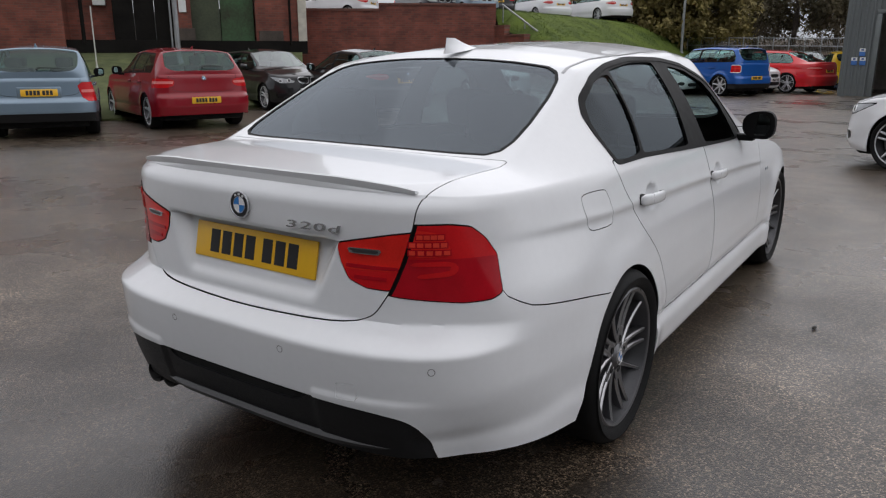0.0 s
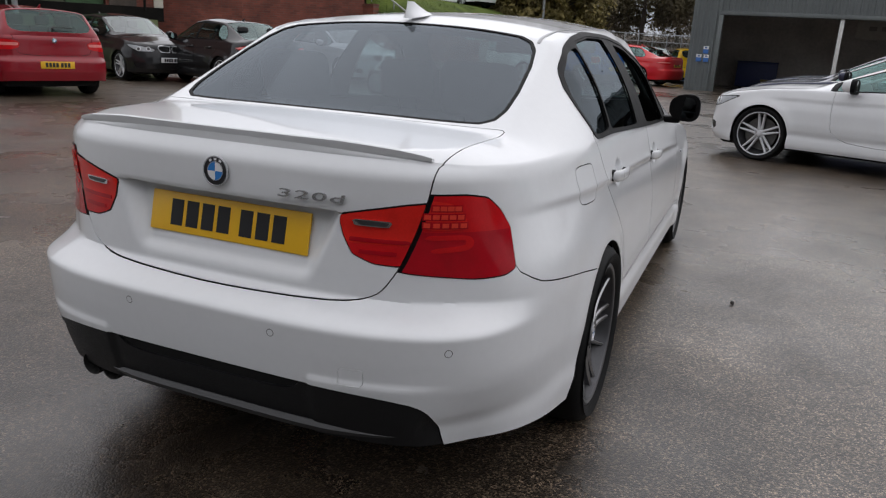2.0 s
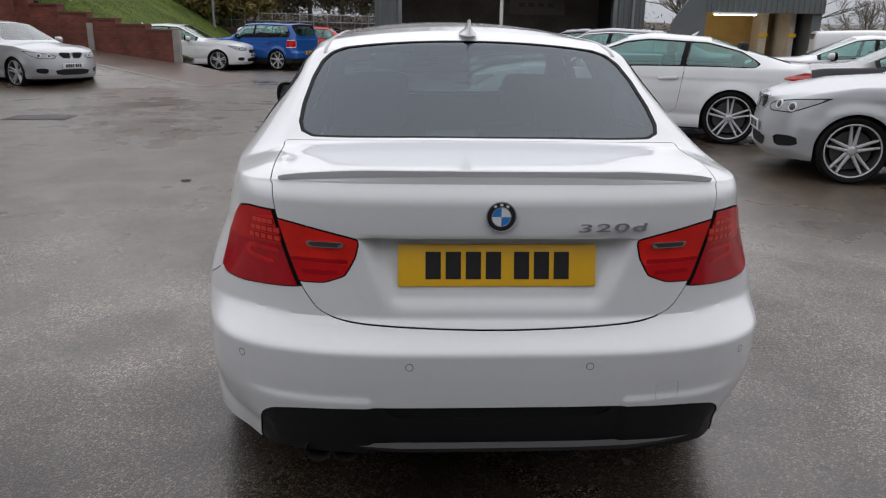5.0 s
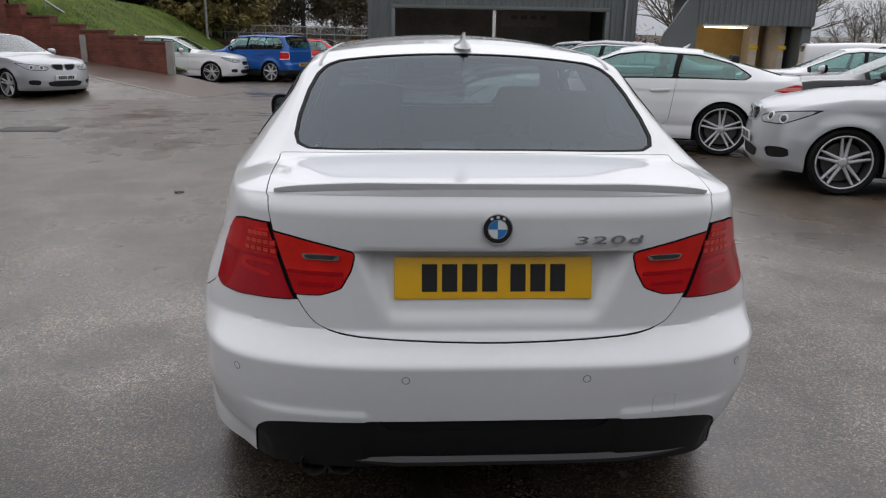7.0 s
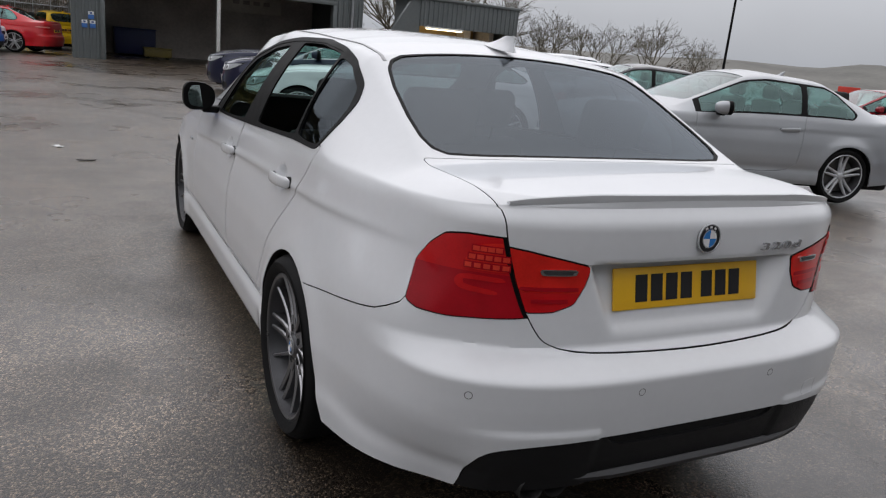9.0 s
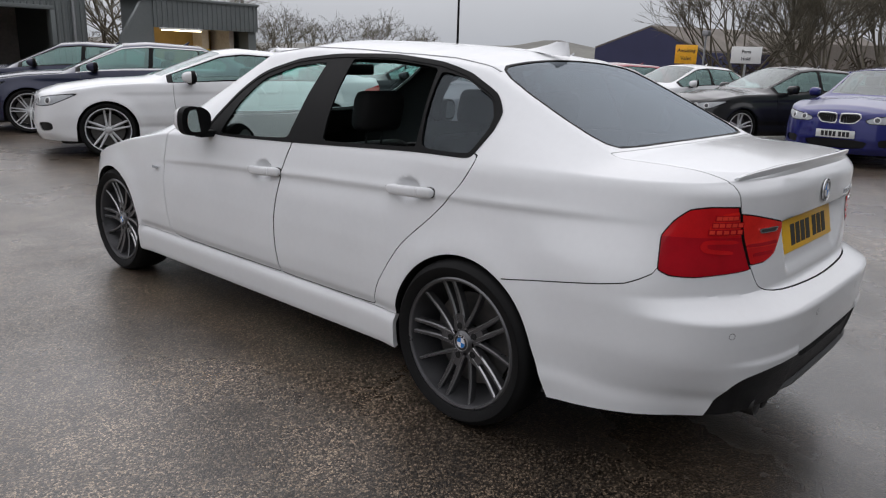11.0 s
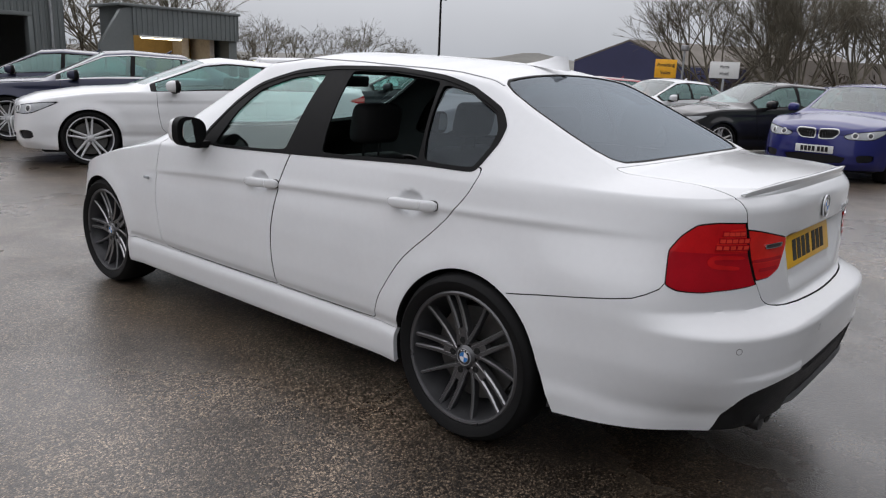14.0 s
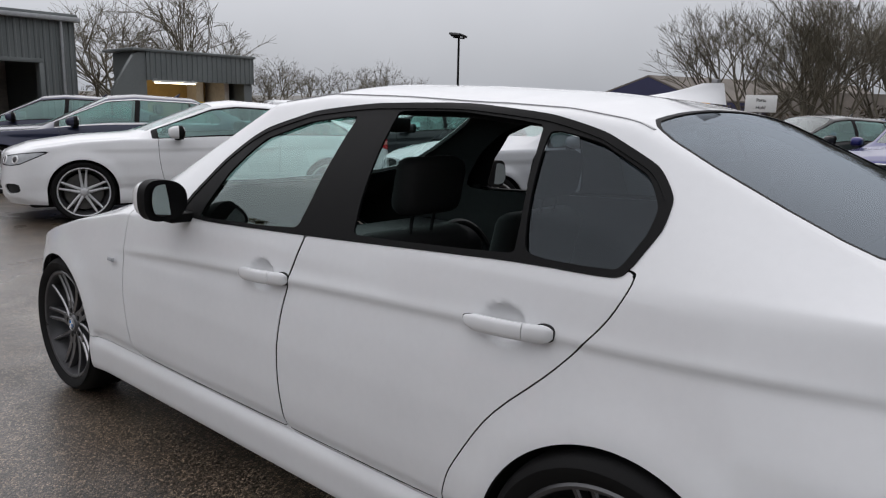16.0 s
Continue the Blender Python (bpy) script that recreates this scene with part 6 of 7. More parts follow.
for x, yy in ((13.35, 25.87), (14.1, 25.17)):
    ys = empty("warning_sign", "small yellow warning sign on the bay wall", "sign", pose(x, yy, 1.38))
    boxed("board", (-0.16, 0.16, -0.02, 0.0, -0.07, 0.07), mat("sign_yellow", (0.8, 0.52, 0.03), 0.4), ys, 0.004)
    boxed("fixing", (-0.02, 0.02, 0.0, 0.035, -0.03, 0.03), GALV, ys)


# unseen south wall, guessed from a reflected building and raised to dim the car's rear
light_block_walls = empty("unseen_wall_south", "unseen plain grey walls added to cut low skylight", "wall", kind="structure")
boxed("cladding", (-26, 22, -17, -16.6, -0.6, 10.0), CLAD, light_block_walls)
# unseen east return, added only to darken what the tarmac reflects
boxed("cladding", (22, 22.4, -17, -6.0, -0.6, 10.0), CLAD, light_block_walls)


# ---- the other cars of the yard ----
def make_spec(W, H, wb, ro, fo, belt, deck, y_rb, y_rh, y_wh, y_cowl, doors, R=0.315, hatch=False, rail=0.56, nose=0.78, cowl_z=0.98, dlo_rear=None, square=2.9):
    """Profiles of a car from its main sizes. doors: heights of shut lines along y, front to rear."""
    rear, front = -ro, wb + fo
    s = dict(W=W, rear=rear, front=front, wb=wb, hub=R, arch=R + 0.03, flare=0.018, nr=3.4 if not hatch else 6.0, Lr=0.9 if not hatch else 0.6, nf=square, Lf=0.9, ease=3)
    s["shoulder"] = prof([(rear, belt + 0.02), (rear + 0.5, belt + 0.01), (y_cowl - 0.5, belt - 0.03), (y_cowl + 0.1, min(cowl_z - 0.07, belt - 0.03)), (wb, nose + 0.105), (front - 0.35, nose + 0.03), (front - 0.1, nose - 0.06), (front, nose - 0.12)], 0.12)
    s["bottom"] = prof([(rear, 0.27), (-0.36, 0.23), (0, 0.2), (wb + 0.3, 0.2), (front, 0.2)], 0.08)
    s["d_side"] = prof([(0.16, 0.06), (0.24, 0.025), (0.35, 0.032), (0.5, 0.02), (0.66, 0.03), (0.72, 0.04), (0.8, 0.055), (belt, 0.09), (belt + 0.1, 0.13)], 0.03)
    s["d_rear"] = prof([(0.2, 0.06), (0.3, 0.03), (0.42, 0.0), (0.58, 0.005), (0.63, 0.06), (0.8, 0.075), (belt - 0.02, 0.085), (belt + 0.06, 0.14)], 0.03)
    s["d_front"] = prof([(0.18, 0.08), (0.28, 0.015), (0.40, 0.0), (0.52, 0.012), (0.64, 0.03), (nose - 0.04, 0.055), (nose + 0.02, 0.10), (nose + 0.10, 0.17)], 0.04)

    def dent(px, py, Z, nx, ny):
        # a swage line under the windows and a tuck above the sill
        side = np.clip(nx, 0, 1) * sstep(np.abs(px), 0.58, 0.76)
        drop = belt - 0.12 - 0.03 * sstep(py, 0.6, wb) - Z
        fade = sstep(py, rear + 0.35, 0.0) * (1 - sstep(py, wb - 0.35, wb + 0.1))
        e = side * fade * (0.009 * sstep(drop, -0.006, 0.032) * np.exp(-np.maximum(drop, 0) / 0.10) + 0.010 * np.exp(-((Z - 0.37) / 0.035) ** 2))
        return px - nx * e, py - ny * e
    s["dent"] = dent
    top = [(rear + 0.08, deck - 0.03), (rear + 0.16, deck)] if not hatch else [(rear + 0.07, belt + 0.02)]
    top += [(y_rb, deck + 0.015), (y_rh, H - 0.045), ((y_rh + 0.9 + y_wh) / 2.4, H), ((y_rh + y_wh * 2) / 3, H - 0.002), (y_wh, H - 0.035), (y_cowl, cowl_z), (y_cowl + 0.25, cowl_z - 0.02), (wb + 0.05, nose + 0.165), (front - 0.30, nose + 0.085), (front - 0.10, nose + 0.015), (front, nose - 0.08)]
    s["top"] = prof(sorted(top), 0.06)
    s["rail"] = prof([(rear, rail - 0.02), (y_rb, rail + 0.04), (y_rh, rail), (y_wh, rail), (y_cowl, rail + 0.1), (front, rail)], 0.12)
    if hatch:
        s["rail"] = prof([(rear, rail + 0.07), (y_rb, rail + 0.12), (y_rh, rail + 0.05), (y_rh + 0.6, rail), (y_wh, rail), (y_cowl, rail + 0.1), (front, rail)], 0.12)
    s["crown"] = prof([(rear, 0.015), (y_rb, 0.02), (y_rh, 0.045), (y_wh, 0.055), (y_cowl, 0.045), (front, 0.05)], 0.12)
    s.update(H=H, ro=ro, fo=fo, belt=belt, deck=deck, y_rb=y_rb, y_rh=y_rh, y_wh=y_wh, y_cowl=y_cowl, doors=doors, hatch=hatch, R=R,
             nose=nose, dlo_rear=dlo_rear if dlo_rear is not None else y_rb + 0.42)
    return s


FIVE = dict(n=5, turn=math.pi / 2, set=((0.0, 0.022, 1.25, 0.016), (0.0, -0.022, 1.25, -0.016)))
STAR = dict(n=7, turn=0.2, set=((0.0, 0.0, 2.0),))
MANY = dict(n=7, turn=0.1, set=((0.0, 0.014, 0.95, 0.013), (0.0, -0.014, 0.95, -0.013)))

KINDS = dict(
    coupe=make_spec(0.91, 1.375, 2.81, 1.04, 0.85, 0.94, 1.02, -0.66, 0.34, 1.38, 2.28, (2.0, 0.62), R=0.335, dlo_rear=-0.30, nose=0.775),
    small_coupe=make_spec(0.874, 1.42, 2.66, 0.95, 0.76, 0.94, 1.03, -0.44, 0.30, 1.32, 2.15, (1.92, 0.60), R=0.32, dlo_rear=-0.10, nose=0.80, cowl_z=1.01),
    saloon=make_spec(0.905, 1.43, 2.81, 1.0, 0.82, 0.95, 1.04, -0.5, 0.25, 1.40, 2.30, (2.05, 1.05, 0.30), R=0.325, dlo_rear=-0.12, nose=0.79),
    big_saloon=make_spec(0.93, 1.46, 2.97, 1.1, 0.85, 0.98, 1.06, -0.55, 0.30, 1.55, 2.48, (2.2, 1.15, 0.34), R=0.34, dlo_rear=-0.1),
    hatch=make_spec(0.875, 1.43, 2.66, 0.76, 0.80, 0.95, 1.0, -0.66, -0.36, 1.30, 2.12, (1.95, 1.0, 0.28), hatch=True, dlo_rear=-0.30, nose=0.80),
    small_hatch=make_spec(0.825, 1.45, 2.46, 0.72, 0.78, 0.93, 0.98, -0.64, -0.38, 1.15, 1.98, (1.80, 0.92, 0.2), R=0.29, hatch=True, dlo_rear=-0.34),
    sport_hatch=make_spec(0.908, 1.46, 2.64, 0.78, 0.86, 0.95, 1.0, -0.68, -0.42, 1.28, 2.15, (1.95, 1.0, 0.25), R=0.325, hatch=True, dlo_rear=-0.30, nose=0.79),
    tall_hatch=make_spec(0.895, 1.56, 2.60, 0.75, 0.76, 1.02, 1.06, -0.66, -0.46, 1.36, 2.0, (1.85, 0.95, 0.2), R=0.335, hatch=True, rail=0.62, nose=0.87, cowl_z=1.08, dlo_rear=-0.5),
    city_car=make_spec(0.755, 1.44, 2.2, 0.52, 0.62, 0.90, 0.95, -0.46, -0.30, 1.0, 1.75, (1.55, 0.55), R=0.265, hatch=True, rail=0.5, dlo_rear=-0.2),
    van=make_spec(0.9, 1.62, 2.75, 0.8, 0.8, 1.02, 1.08, -0.76, -0.66, 1.75, 2.35, (2.1, 1.1), R=0.31, hatch=True, rail=0.7, nose=0.84, cowl_z=1.05, dlo_rear=0.95),
    estate=make_spec(0.86, 1.45, 2.6, 0.9, 0.8, 0.94, 0.99, -0.82, -0.62, 1.25, 2.1, (1.9, 0.95, 0.2), R=0.3, hatch=True, dlo_rear=-0.6),
)
# tail lamps by height; headlamps are drawn from the height of the nose
LAMPS = dict(
    coupe=[(0.46, 0.90), (0.78, 0.925), (0.95, 0.905), (0.95, 0.80), (0.62, 0.765), (0.47, 0.80)],
    small=[(0.53, 0.88), (0.95, 0.87), (0.95, 0.57), (0.62, 0.585)],
    mini=[(0.66, 0.99), (0.95, 0.99), (0.95, 0.74), (0.66, 0.74)],
    hatch=[(0.50, 0.885), (0.95, 0.91), (0.95, 0.73), (0.54, 0.75)],
)


def head_shape(n):
    return [(0.335, n - 0.115), (0.40, n - 0.075), (0.60, n - 0.035), (0.79, n - 0.005), (0.90, n + 0.02), (0.90, n - 0.05), (0.82, n - 0.12), (0.62, n - 0.165), (0.42, n - 0.17)]


SHELLS = {}


def yard_car(kind, paint_mat, m, label, fine=True, kidney=True, rim=RIM_SILVER, wheel=FIVE, front_plate=False, rear_plate=True, group="parked cars", lamp="coupe", chrome=False, glass_mat=None, trim_low=None, plate_z=0.76, wiper=False, ring=False, boot=True):
    """A parked car with body, glass, lamps, doors, wheels and plates."""
    S = KINDS[kind]
    gl = glass_mat or GLASS_CAR
    car = empty("car", label, "car", m, group)
    key = (kind, fine)
    if key not in SHELLS:
        SHELLS[key] = car_shell(S, 0.036 if fine else 0.07, 40 if fine else 20, 38 if fine else 24)
    base, along = SHELLS[key]
    X = lambda k: k.V[:, 0]
    Y = lambda k: k.V[:, 1]
    Z = lambda k: k.V[:, 2]
    ax = lambda k: np.abs(k.V[:, 0])
    big, R, wb = 9.0, S["R"], S["wb"]
    for yw in (0.0, wb):
        _, base = base.cut(np.where(ax(base) > 0.45, np.where(Z(base) < R, np.abs(Y(base) - yw), np.hypot(Y(base) - yw, Z(base) - R)) - R - 0.024, big))
    scr, base = split(base, lambda k: np.maximum(np.maximum(0.3 * (2.06 - k.A[:, 2]), S["y_wh"] - 0.03 - 0.06 * (1 - (X(k) / 0.6) ** 2) * -1 - Y(k)), Y(k) - S["y_cowl"] + 0.05 + 0.1 * (X(k) / 0.6) ** 2), 0.0)
    back, base = split(base, lambda k: np.maximum(np.maximum(0.3 * (2.035 - k.A[:, 2]), S["y_rb"] - 0.01 - Y(k)), Y(k) - S["y_rh"] + (0.03 if not S["hatch"] else 0.0)), 0.0)
    side, base = split(base, lambda k: np.where(ax(k) > 0.3, np.maximum(np.maximum(np.maximum(0.42 * (1.07 - k.A[:, 2]), 0.42 * (k.A[:, 2] - 1.93)), Y(k) - S["y_cowl"] + 0.20),
                                                                       S["dlo_rear"] + 0.55 * np.abs(k.A[:, 2] - 1.35) ** 1.6 - Y(k)), big), 0.0)
    skin_part("windscreen", scr.shifted(-0.004), glass_mat or GLASS_SCREEN, car)
    skin_part("rear_window", back.shifted(-0.004), glass_mat or GLASS_REAR_CAR, car)
    doors = S["doors"]
    for s in (-1, 1):
        sd, _ = side.cut(-s * X(side))
        pil = doors[1:2] if len(doors) == 2 else (doors[1], doors[2] + 0.05)
        frame_f = np.maximum(np.maximum(0.42 * (1.115 - sd.A[:, 2]), 0.42 * (sd.A[:, 2] - 1.885)), np.maximum(Y(sd) - S["y_cowl"] + 0.27, S["dlo_rear"] + 0.025 + 0.55 * np.abs(sd.A[:, 2] - 1.35) ** 1.6 - Y(sd)))
        for i, yp in enumerate(pil):
            frame_f = np.maximum(frame_f, 0.035 / (1 + i) - np.abs(Y(sd) - yp - 0.05 * (1.3 - sd.A[:, 2])))
        pane, fr = sd.cut(frame_f)
        skin_part("window_frame", fr, BLACKTRIM, car, depth=0.01)
        skin_part("side_window", pane.shifted(-0.004), gl, car)
        if chrome:
            edge, _ = sd.cut(0.42 * (sd.A[:, 2] - 1.13))
            skin_part("chrome_strip", edge.shifted(0.003), SILVER_TRIM, car)
            edge, _ = sd.cut(0.42 * (1.885 - sd.A[:, 2]))
            skin_part("chrome_strip", edge.shifted(0.003), SILVER_TRIM, car)
    rl, hl = LAMPS[lamp], head_shape(S["nose"])
    def tail_f(k):
        f = inside(ax(k), Z(k), rounded(rl, 1))
        if lamp == "coupe":
            f = np.maximum(f, np.abs(Z(k) - 0.848) - 0.092 + 0.24 * np.maximum(0, Y(k) - S["rear"] - 0.10))
        return np.where((Y(k) < -0.25 - (0.15 if not S["hatch"] else 0.12)) & (k.A[:, 2] < 1.01), f, big)

    def head_f(k):
        rise = S["nose"] - 0.16 + 0.46 * np.maximum(0, S["front"] - 0.20 - Y(k)) - Z(k)
        return np.where((Y(k) > S["front"] - 0.64) & (k.A[:, 2] < 1.6), np.maximum(inside(ax(k), Z(k), rounded(hl, 1)), rise), big)
    lampr, base = split(base, tail_f, 0.001)
    lampf, base = split(base, head_f, 0.001)
    for s in (-1, 1):
        l1, _ = lampr.cut(-s * X(lampr))
        shape = rounded(rl, 1)
        if ring:
            edge, l1 = l1.cut(-(inside(ax(l1), Z(l1), shape) + 0.022))
            skin_part("lamp_ring", edge.shifted(0.008), WHITE_ENAMEL, car, depth=0.01)
        tlm = skin_part("tail_lamp", l1.shifted(0.004), LENS_RED, car, "red tail lamp", 0.006)
        mid_z = float(np.mean(shape[:, 1]))
        pale, _ = l1.cut(np.maximum(inside(ax(l1), Z(l1), shape) + 0.02, np.abs(Z(l1) - mid_z - 0.012) - 0.022))
        if tlm is not None:
            skin_part("reversing_lens", pale.shifted(0.0055), LENS_BRIGHT if ring else LENS_PINK, tlm)
        l1, _ = lampf.cut(-s * X(lampf))
        dark, l1 = l1.cut(-(head_f(l1) + 0.010))
        skin_part("lamp_edge", dark, BLACKTRIM, car)
        hb = skin_part("headlamp", l1, LENS_CLEAR, car, "clear headlamp", 0.01)
        if hb is not None and fine:
            nn = l1.normals()
            for bx in (0.50, 0.66):
                i = int(np.argmin((ax(l1) - bx) ** 2 + (l1.V[:, 2] - S["nose"] + 0.095) ** 2))
                q = Vector(nn[i]).to_track_quat("Z", "Y").to_matrix().to_4x4()
                at = Matrix.Translation(Vector(l1.V[i])) @ q
                bm = bmesh.new()
                lathe(bm, [(0.032, 0.004), (0.036, 0.009), (0.044, 0.008), (0.050, -0.004)], 20, "Z")
                bmesh.ops.transform(bm, matrix=at, verts=bm.verts)
                part("bulb_ring", bm, WHITE_ENAMEL, hb)
                bm = bmesh.new()
                lathe(bm, [(0.001, 0.010), (0.020, 0.008), (0.033, 0.003)], 16, "Z")
                bmesh.ops.transform(bm, matrix=at, verts=bm.verts)
                part("bulb", bm, RIM_BARREL, hb)
    low_in, base = split(base, lambda k: np.where(Y(k) > wb + 0.5, inside(X(k), Z(k), rounded([(-0.44, 0.40), (0.44, 0.40), (0.36, 0.27), (-0.36, 0.27)], 1)), big), 0.001)
    skin_part("lower_intake", low_in.shifted(-0.02), PLASTIC, car)
    for s in (-1, 1):
        fog, base = split(base, lambda k: np.where((Y(k) > wb + 0.3) & (s * X(k) > 0), inside(ax(k), Z(k), rounded([(0.54, 0.42), (0.74, 0.43), (0.74, 0.33), (0.56, 0.31)], 1)), big), 0.001)
        skin_part("side_intake", fog.shifted(-0.02), PLASTIC, car)
    if trim_low is not None:
        lowb, base = split(base, lambda k: np.where(k.A[:, 2] < 1, Z(k) - trim_low, big), 0.001)
        skin_part("lower_trim", lowb, PLASTIC, car, "dark lower bumper and sills", 0.01)
    yf = S["front"]
    if kidney:
        nz = S["nose"]
        kid_p = rounded([(0.016, nz - 0.175), (0.225, nz - 0.165), (0.300, nz - 0.08), (0.280, nz - 0.015), (0.016, nz - 0.020)], 2, 0.13)
        kid, base = split(base, lambda k: np.where(Y(k) > wb + 0.45, inside(ax(k), Z(k), kid_p), big), 0.001)
        rim_k, hole = kid.cut(-(inside(ax(kid), Z(kid), kid_p) + 0.014))
        for s in (-1, 1):
            r1, _ = rim_k.cut(-s * X(rim_k))
            g1 = skin_part("grille", r1.shifted(0.008), SILVER_TRIM, car, "chrome-edged kidney grille", 0.02)
            h1, _ = hole.cut(-s * X(hole))
            if g1 is not None:
                skin_part("grille_mesh", h1.shifted(-0.012), DARK, g1)
                for j in range(1, 9 if fine else 1):
                    b1, _ = h1.cut(np.abs(ax(h1) - 0.031 * j - 0.012) - 0.0045)
                    skin_part("grille_bar", b1.shifted(-0.002), RIM_BARREL, g1)
    else:
        gr, base = split(base, lambda k: np.where(Y(k) > wb + 0.5, inside(X(k), Z(k), rounded([(-0.28, 0.66), (0.28, 0.66), (0.22, 0.54), (-0.22, 0.54)], 1)), big), 0.001)
        skin_part("grille", gr.shifted(-0.015), DARK, car)
    if fine:
        for s in (-1, 1):
            ys = list(doors)
            for a, b in zip(ys[:-1], ys[1:]) if len(ys) == 3 else [(ys[0], ys[1])]:
                lean = 0.12 if b == ys[-1] and len(ys) == 3 else 0.0
                poly = rounded([(a, 1.3), (a + 0.02, 0.7), (a - 0.05, 0.33), (b + 0.06 + lean, 0.33), (b + 0.02 + lean * 0.5, 0.6), (b - lean * 0.8, 0.8), (b - lean - 0.06, 1.3)], 2)
                d1, base = split(base, lambda k: np.where((s * X(k) > 0.45) & (k.A[:, 2] < 1.3), inside(Y(k), Z(k), poly), big), 0.0025)
                do = skin_part("door", d1, paint_mat, car, depth=0.012)
                if do is not None:
                    hz = S["belt"] - 0.13
                    i = int(np.argmin((d1.V[:, 1] - b - 0.16) ** 2 + (d1.V[:, 2] - hz) ** 2))
                    door_handle(do, s, b + 0.18, hz, float(abs(d1.V[i, 0])) + 0.004, paint_mat)
    if S["hatch"] and boot:
        lid, base = split(base, lambda k: np.where((Y(k) < -0.2) & (k.A[:, 2] < 1.02), inside(X(k), Z(k), rounded([(-0.64, 1.2), (-0.58, 0.80), (-0.54, 0.66), (0.54, 0.66), (0.58, 0.80), (0.64, 1.2)], 2)), big), 0.003)
        skin_part("tailgate", lid, paint_mat, car, depth=0.01)
    skin_part("body", base, paint_mat, car, "", 0.012)
    bm = bmesh.new()
    box(bm, -S["W"] + 0.16, S["W"] - 0.16, S["rear"] + 0.22, S["front"] - 0.3, 0.16, 0.5, 0.05)
    part("underbody", bm, DARK, car)
    bm = bmesh.new()
    w = S["W"] - 0.12
    box(bm, -w, w, S["y_rb"] + 0.15, S["y_cowl"] - 0.15, 0.5, S["belt"] - 0.12, 0.05)
    part("cabin_floor", bm, LINER, car, "dark cabin interior")
    for sy in (0.85, -0.05) if S["H"] > 1.3 else (0.85,):
        for sx in (-0.36, 0.36):
            bm = bmesh.new()
            box(bm, sx - 0.22, sx + 0.22, sy - 0.07, sy + 0.07, 0.6, S["belt"] + 0.16, 0.05)
            box(bm, sx - 0.12, sx + 0.12, sy - 0.10, sy + 0.01, S["belt"] + 0.17, S["belt"] + 0.33, 0.04)
            part("seat", bm, CLOTH, car)
    for s in (-1, 1):
        door_mirror(car, s, S["y_cowl"] - 0.50, S["belt"] + 0.055, S["W"] - 0.05, paint_mat, 0.98, 0.80)
    if rear_plate:
        y_p = S["rear"] + (0.085 if not S["hatch"] else 0.06)
        number_plate(car, pose(0, (y_p - 0.01) if plate_z > 0.62 else S["rear"] - 0.004, plate_z, -8 if plate_z > 0.62 else 0, 0, 0), True)
        if plate_z > 0.62 and fine:
            boxed("plate_recess", (-0.31, 0.31, y_p - 0.004, y_p + 0.03, plate_z - 0.085, plate_z + 0.09), paint_mat, car, 0.012)
    if wiper:
        bm = bmesh.new()
        z0 = float(S["top"](S["y_rb"] + 0.05))
        tube(bm, (0, S["y_rb"] + 0.0, z0 + 0.0), (0.03, S["y_rb"] + 0.03, z0 + 0.03), 0.018, seg=8)
        tube(bm, (0.02, S["y_rb"] + 0.02, z0 + 0.03), (0.34, S["y_rb"] + 0.02, z0 + 0.02), 0.012, 0.007, seg=6)
        part("rear_wiper", bm, PLASTIC, car)
    number_plate(car, pose(0, yf + 0.012, 0.475, 6, 0, 180), False)
    if kidney and fine:
        roundel(car, 0.038, pose(0, S["rear"] + 0.062, S["belt"] - 0.05, 80, 0, 0))
    fin = bmesh.new()
    tube(fin, (0, S["y_rh"] + 0.22, S["H"] - 0.045), (0, S["y_rh"] + 0.15, S["H"] + 0.02), 0.03, 0.006, 10)
    part("aerial_fin", fin, paint_mat, car)
    for yw in (0.0, wb):
        for s in (-1, 1):
            wh = empty_part("wheel", car)
            wh.location = (s * (S["W"] - 0.135), yw, R)
            build_wheel(wh, s, R, R - 0.062, 0.21, wheel, rim, 0.5)
            bm = bmesh.new()
            lathe(bm, [(R + 0.05, s * 0.06), (R + 0.05, -s * 0.2), (0.02, -s * 0.2)], 24)
            bmesh.ops.delete(bm, geom=[v for v in bm.verts if v.co.z < -0.1], context="VERTS")
            part("wheel_house", bm, DARK, wh)
    return car


def parked(kind, side, axle, x, y, heading, z=0.0):
    """The pose of a car one of whose wheels stands at (x, y): side -1 left, 1 right; axle 0 rear, 1 front."""
    S = KINDS[kind]
    m = pose(0, 0, 0, 0, 0, heading)
    off = m @ Vector((side * (S["W"] - 0.06), S["wb"] * axle, 0))
    return pose(x - off.x, y - off.y, z + ground_z(x, y), 0, 0, heading)


P_SILVER = paint("silver_paint", (0.44, 0.455, 0.475), metal=0.4, rough=0.35)
P_NAVY = paint("navy_paint", (0.022, 0.026, 0.055), metal=0.3)
P_GREY = paint("dark_grey_paint", (0.030, 0.030, 0.035), metal=0.3)
P_BLACK = paint("black_paint", (0.012, 0.012, 0.013))
P_BLUE = paint("royal_blue_paint", (0.016, 0.019, 0.13), metal=0.3)
P_MINI = paint("bright_blue_paint", (0.014, 0.095, 0.36), metal=0.2)
P_RED = paint("red_paint", (0.24, 0.005, 0.013))
P_SCARLET = paint("scarlet_paint", (0.58, 0.02, 0.025))
P_ICE = paint("ice_blue_paint", (0.20, 0.27, 0.335), metal=0.4)
P_YELLOW = paint("yellow_paint", (0.75, 0.48, 0.01))
P_GREEN = paint("grey_green_paint", (0.20, 0.23, 0.22), metal=0.4)
WCAR = WHITE

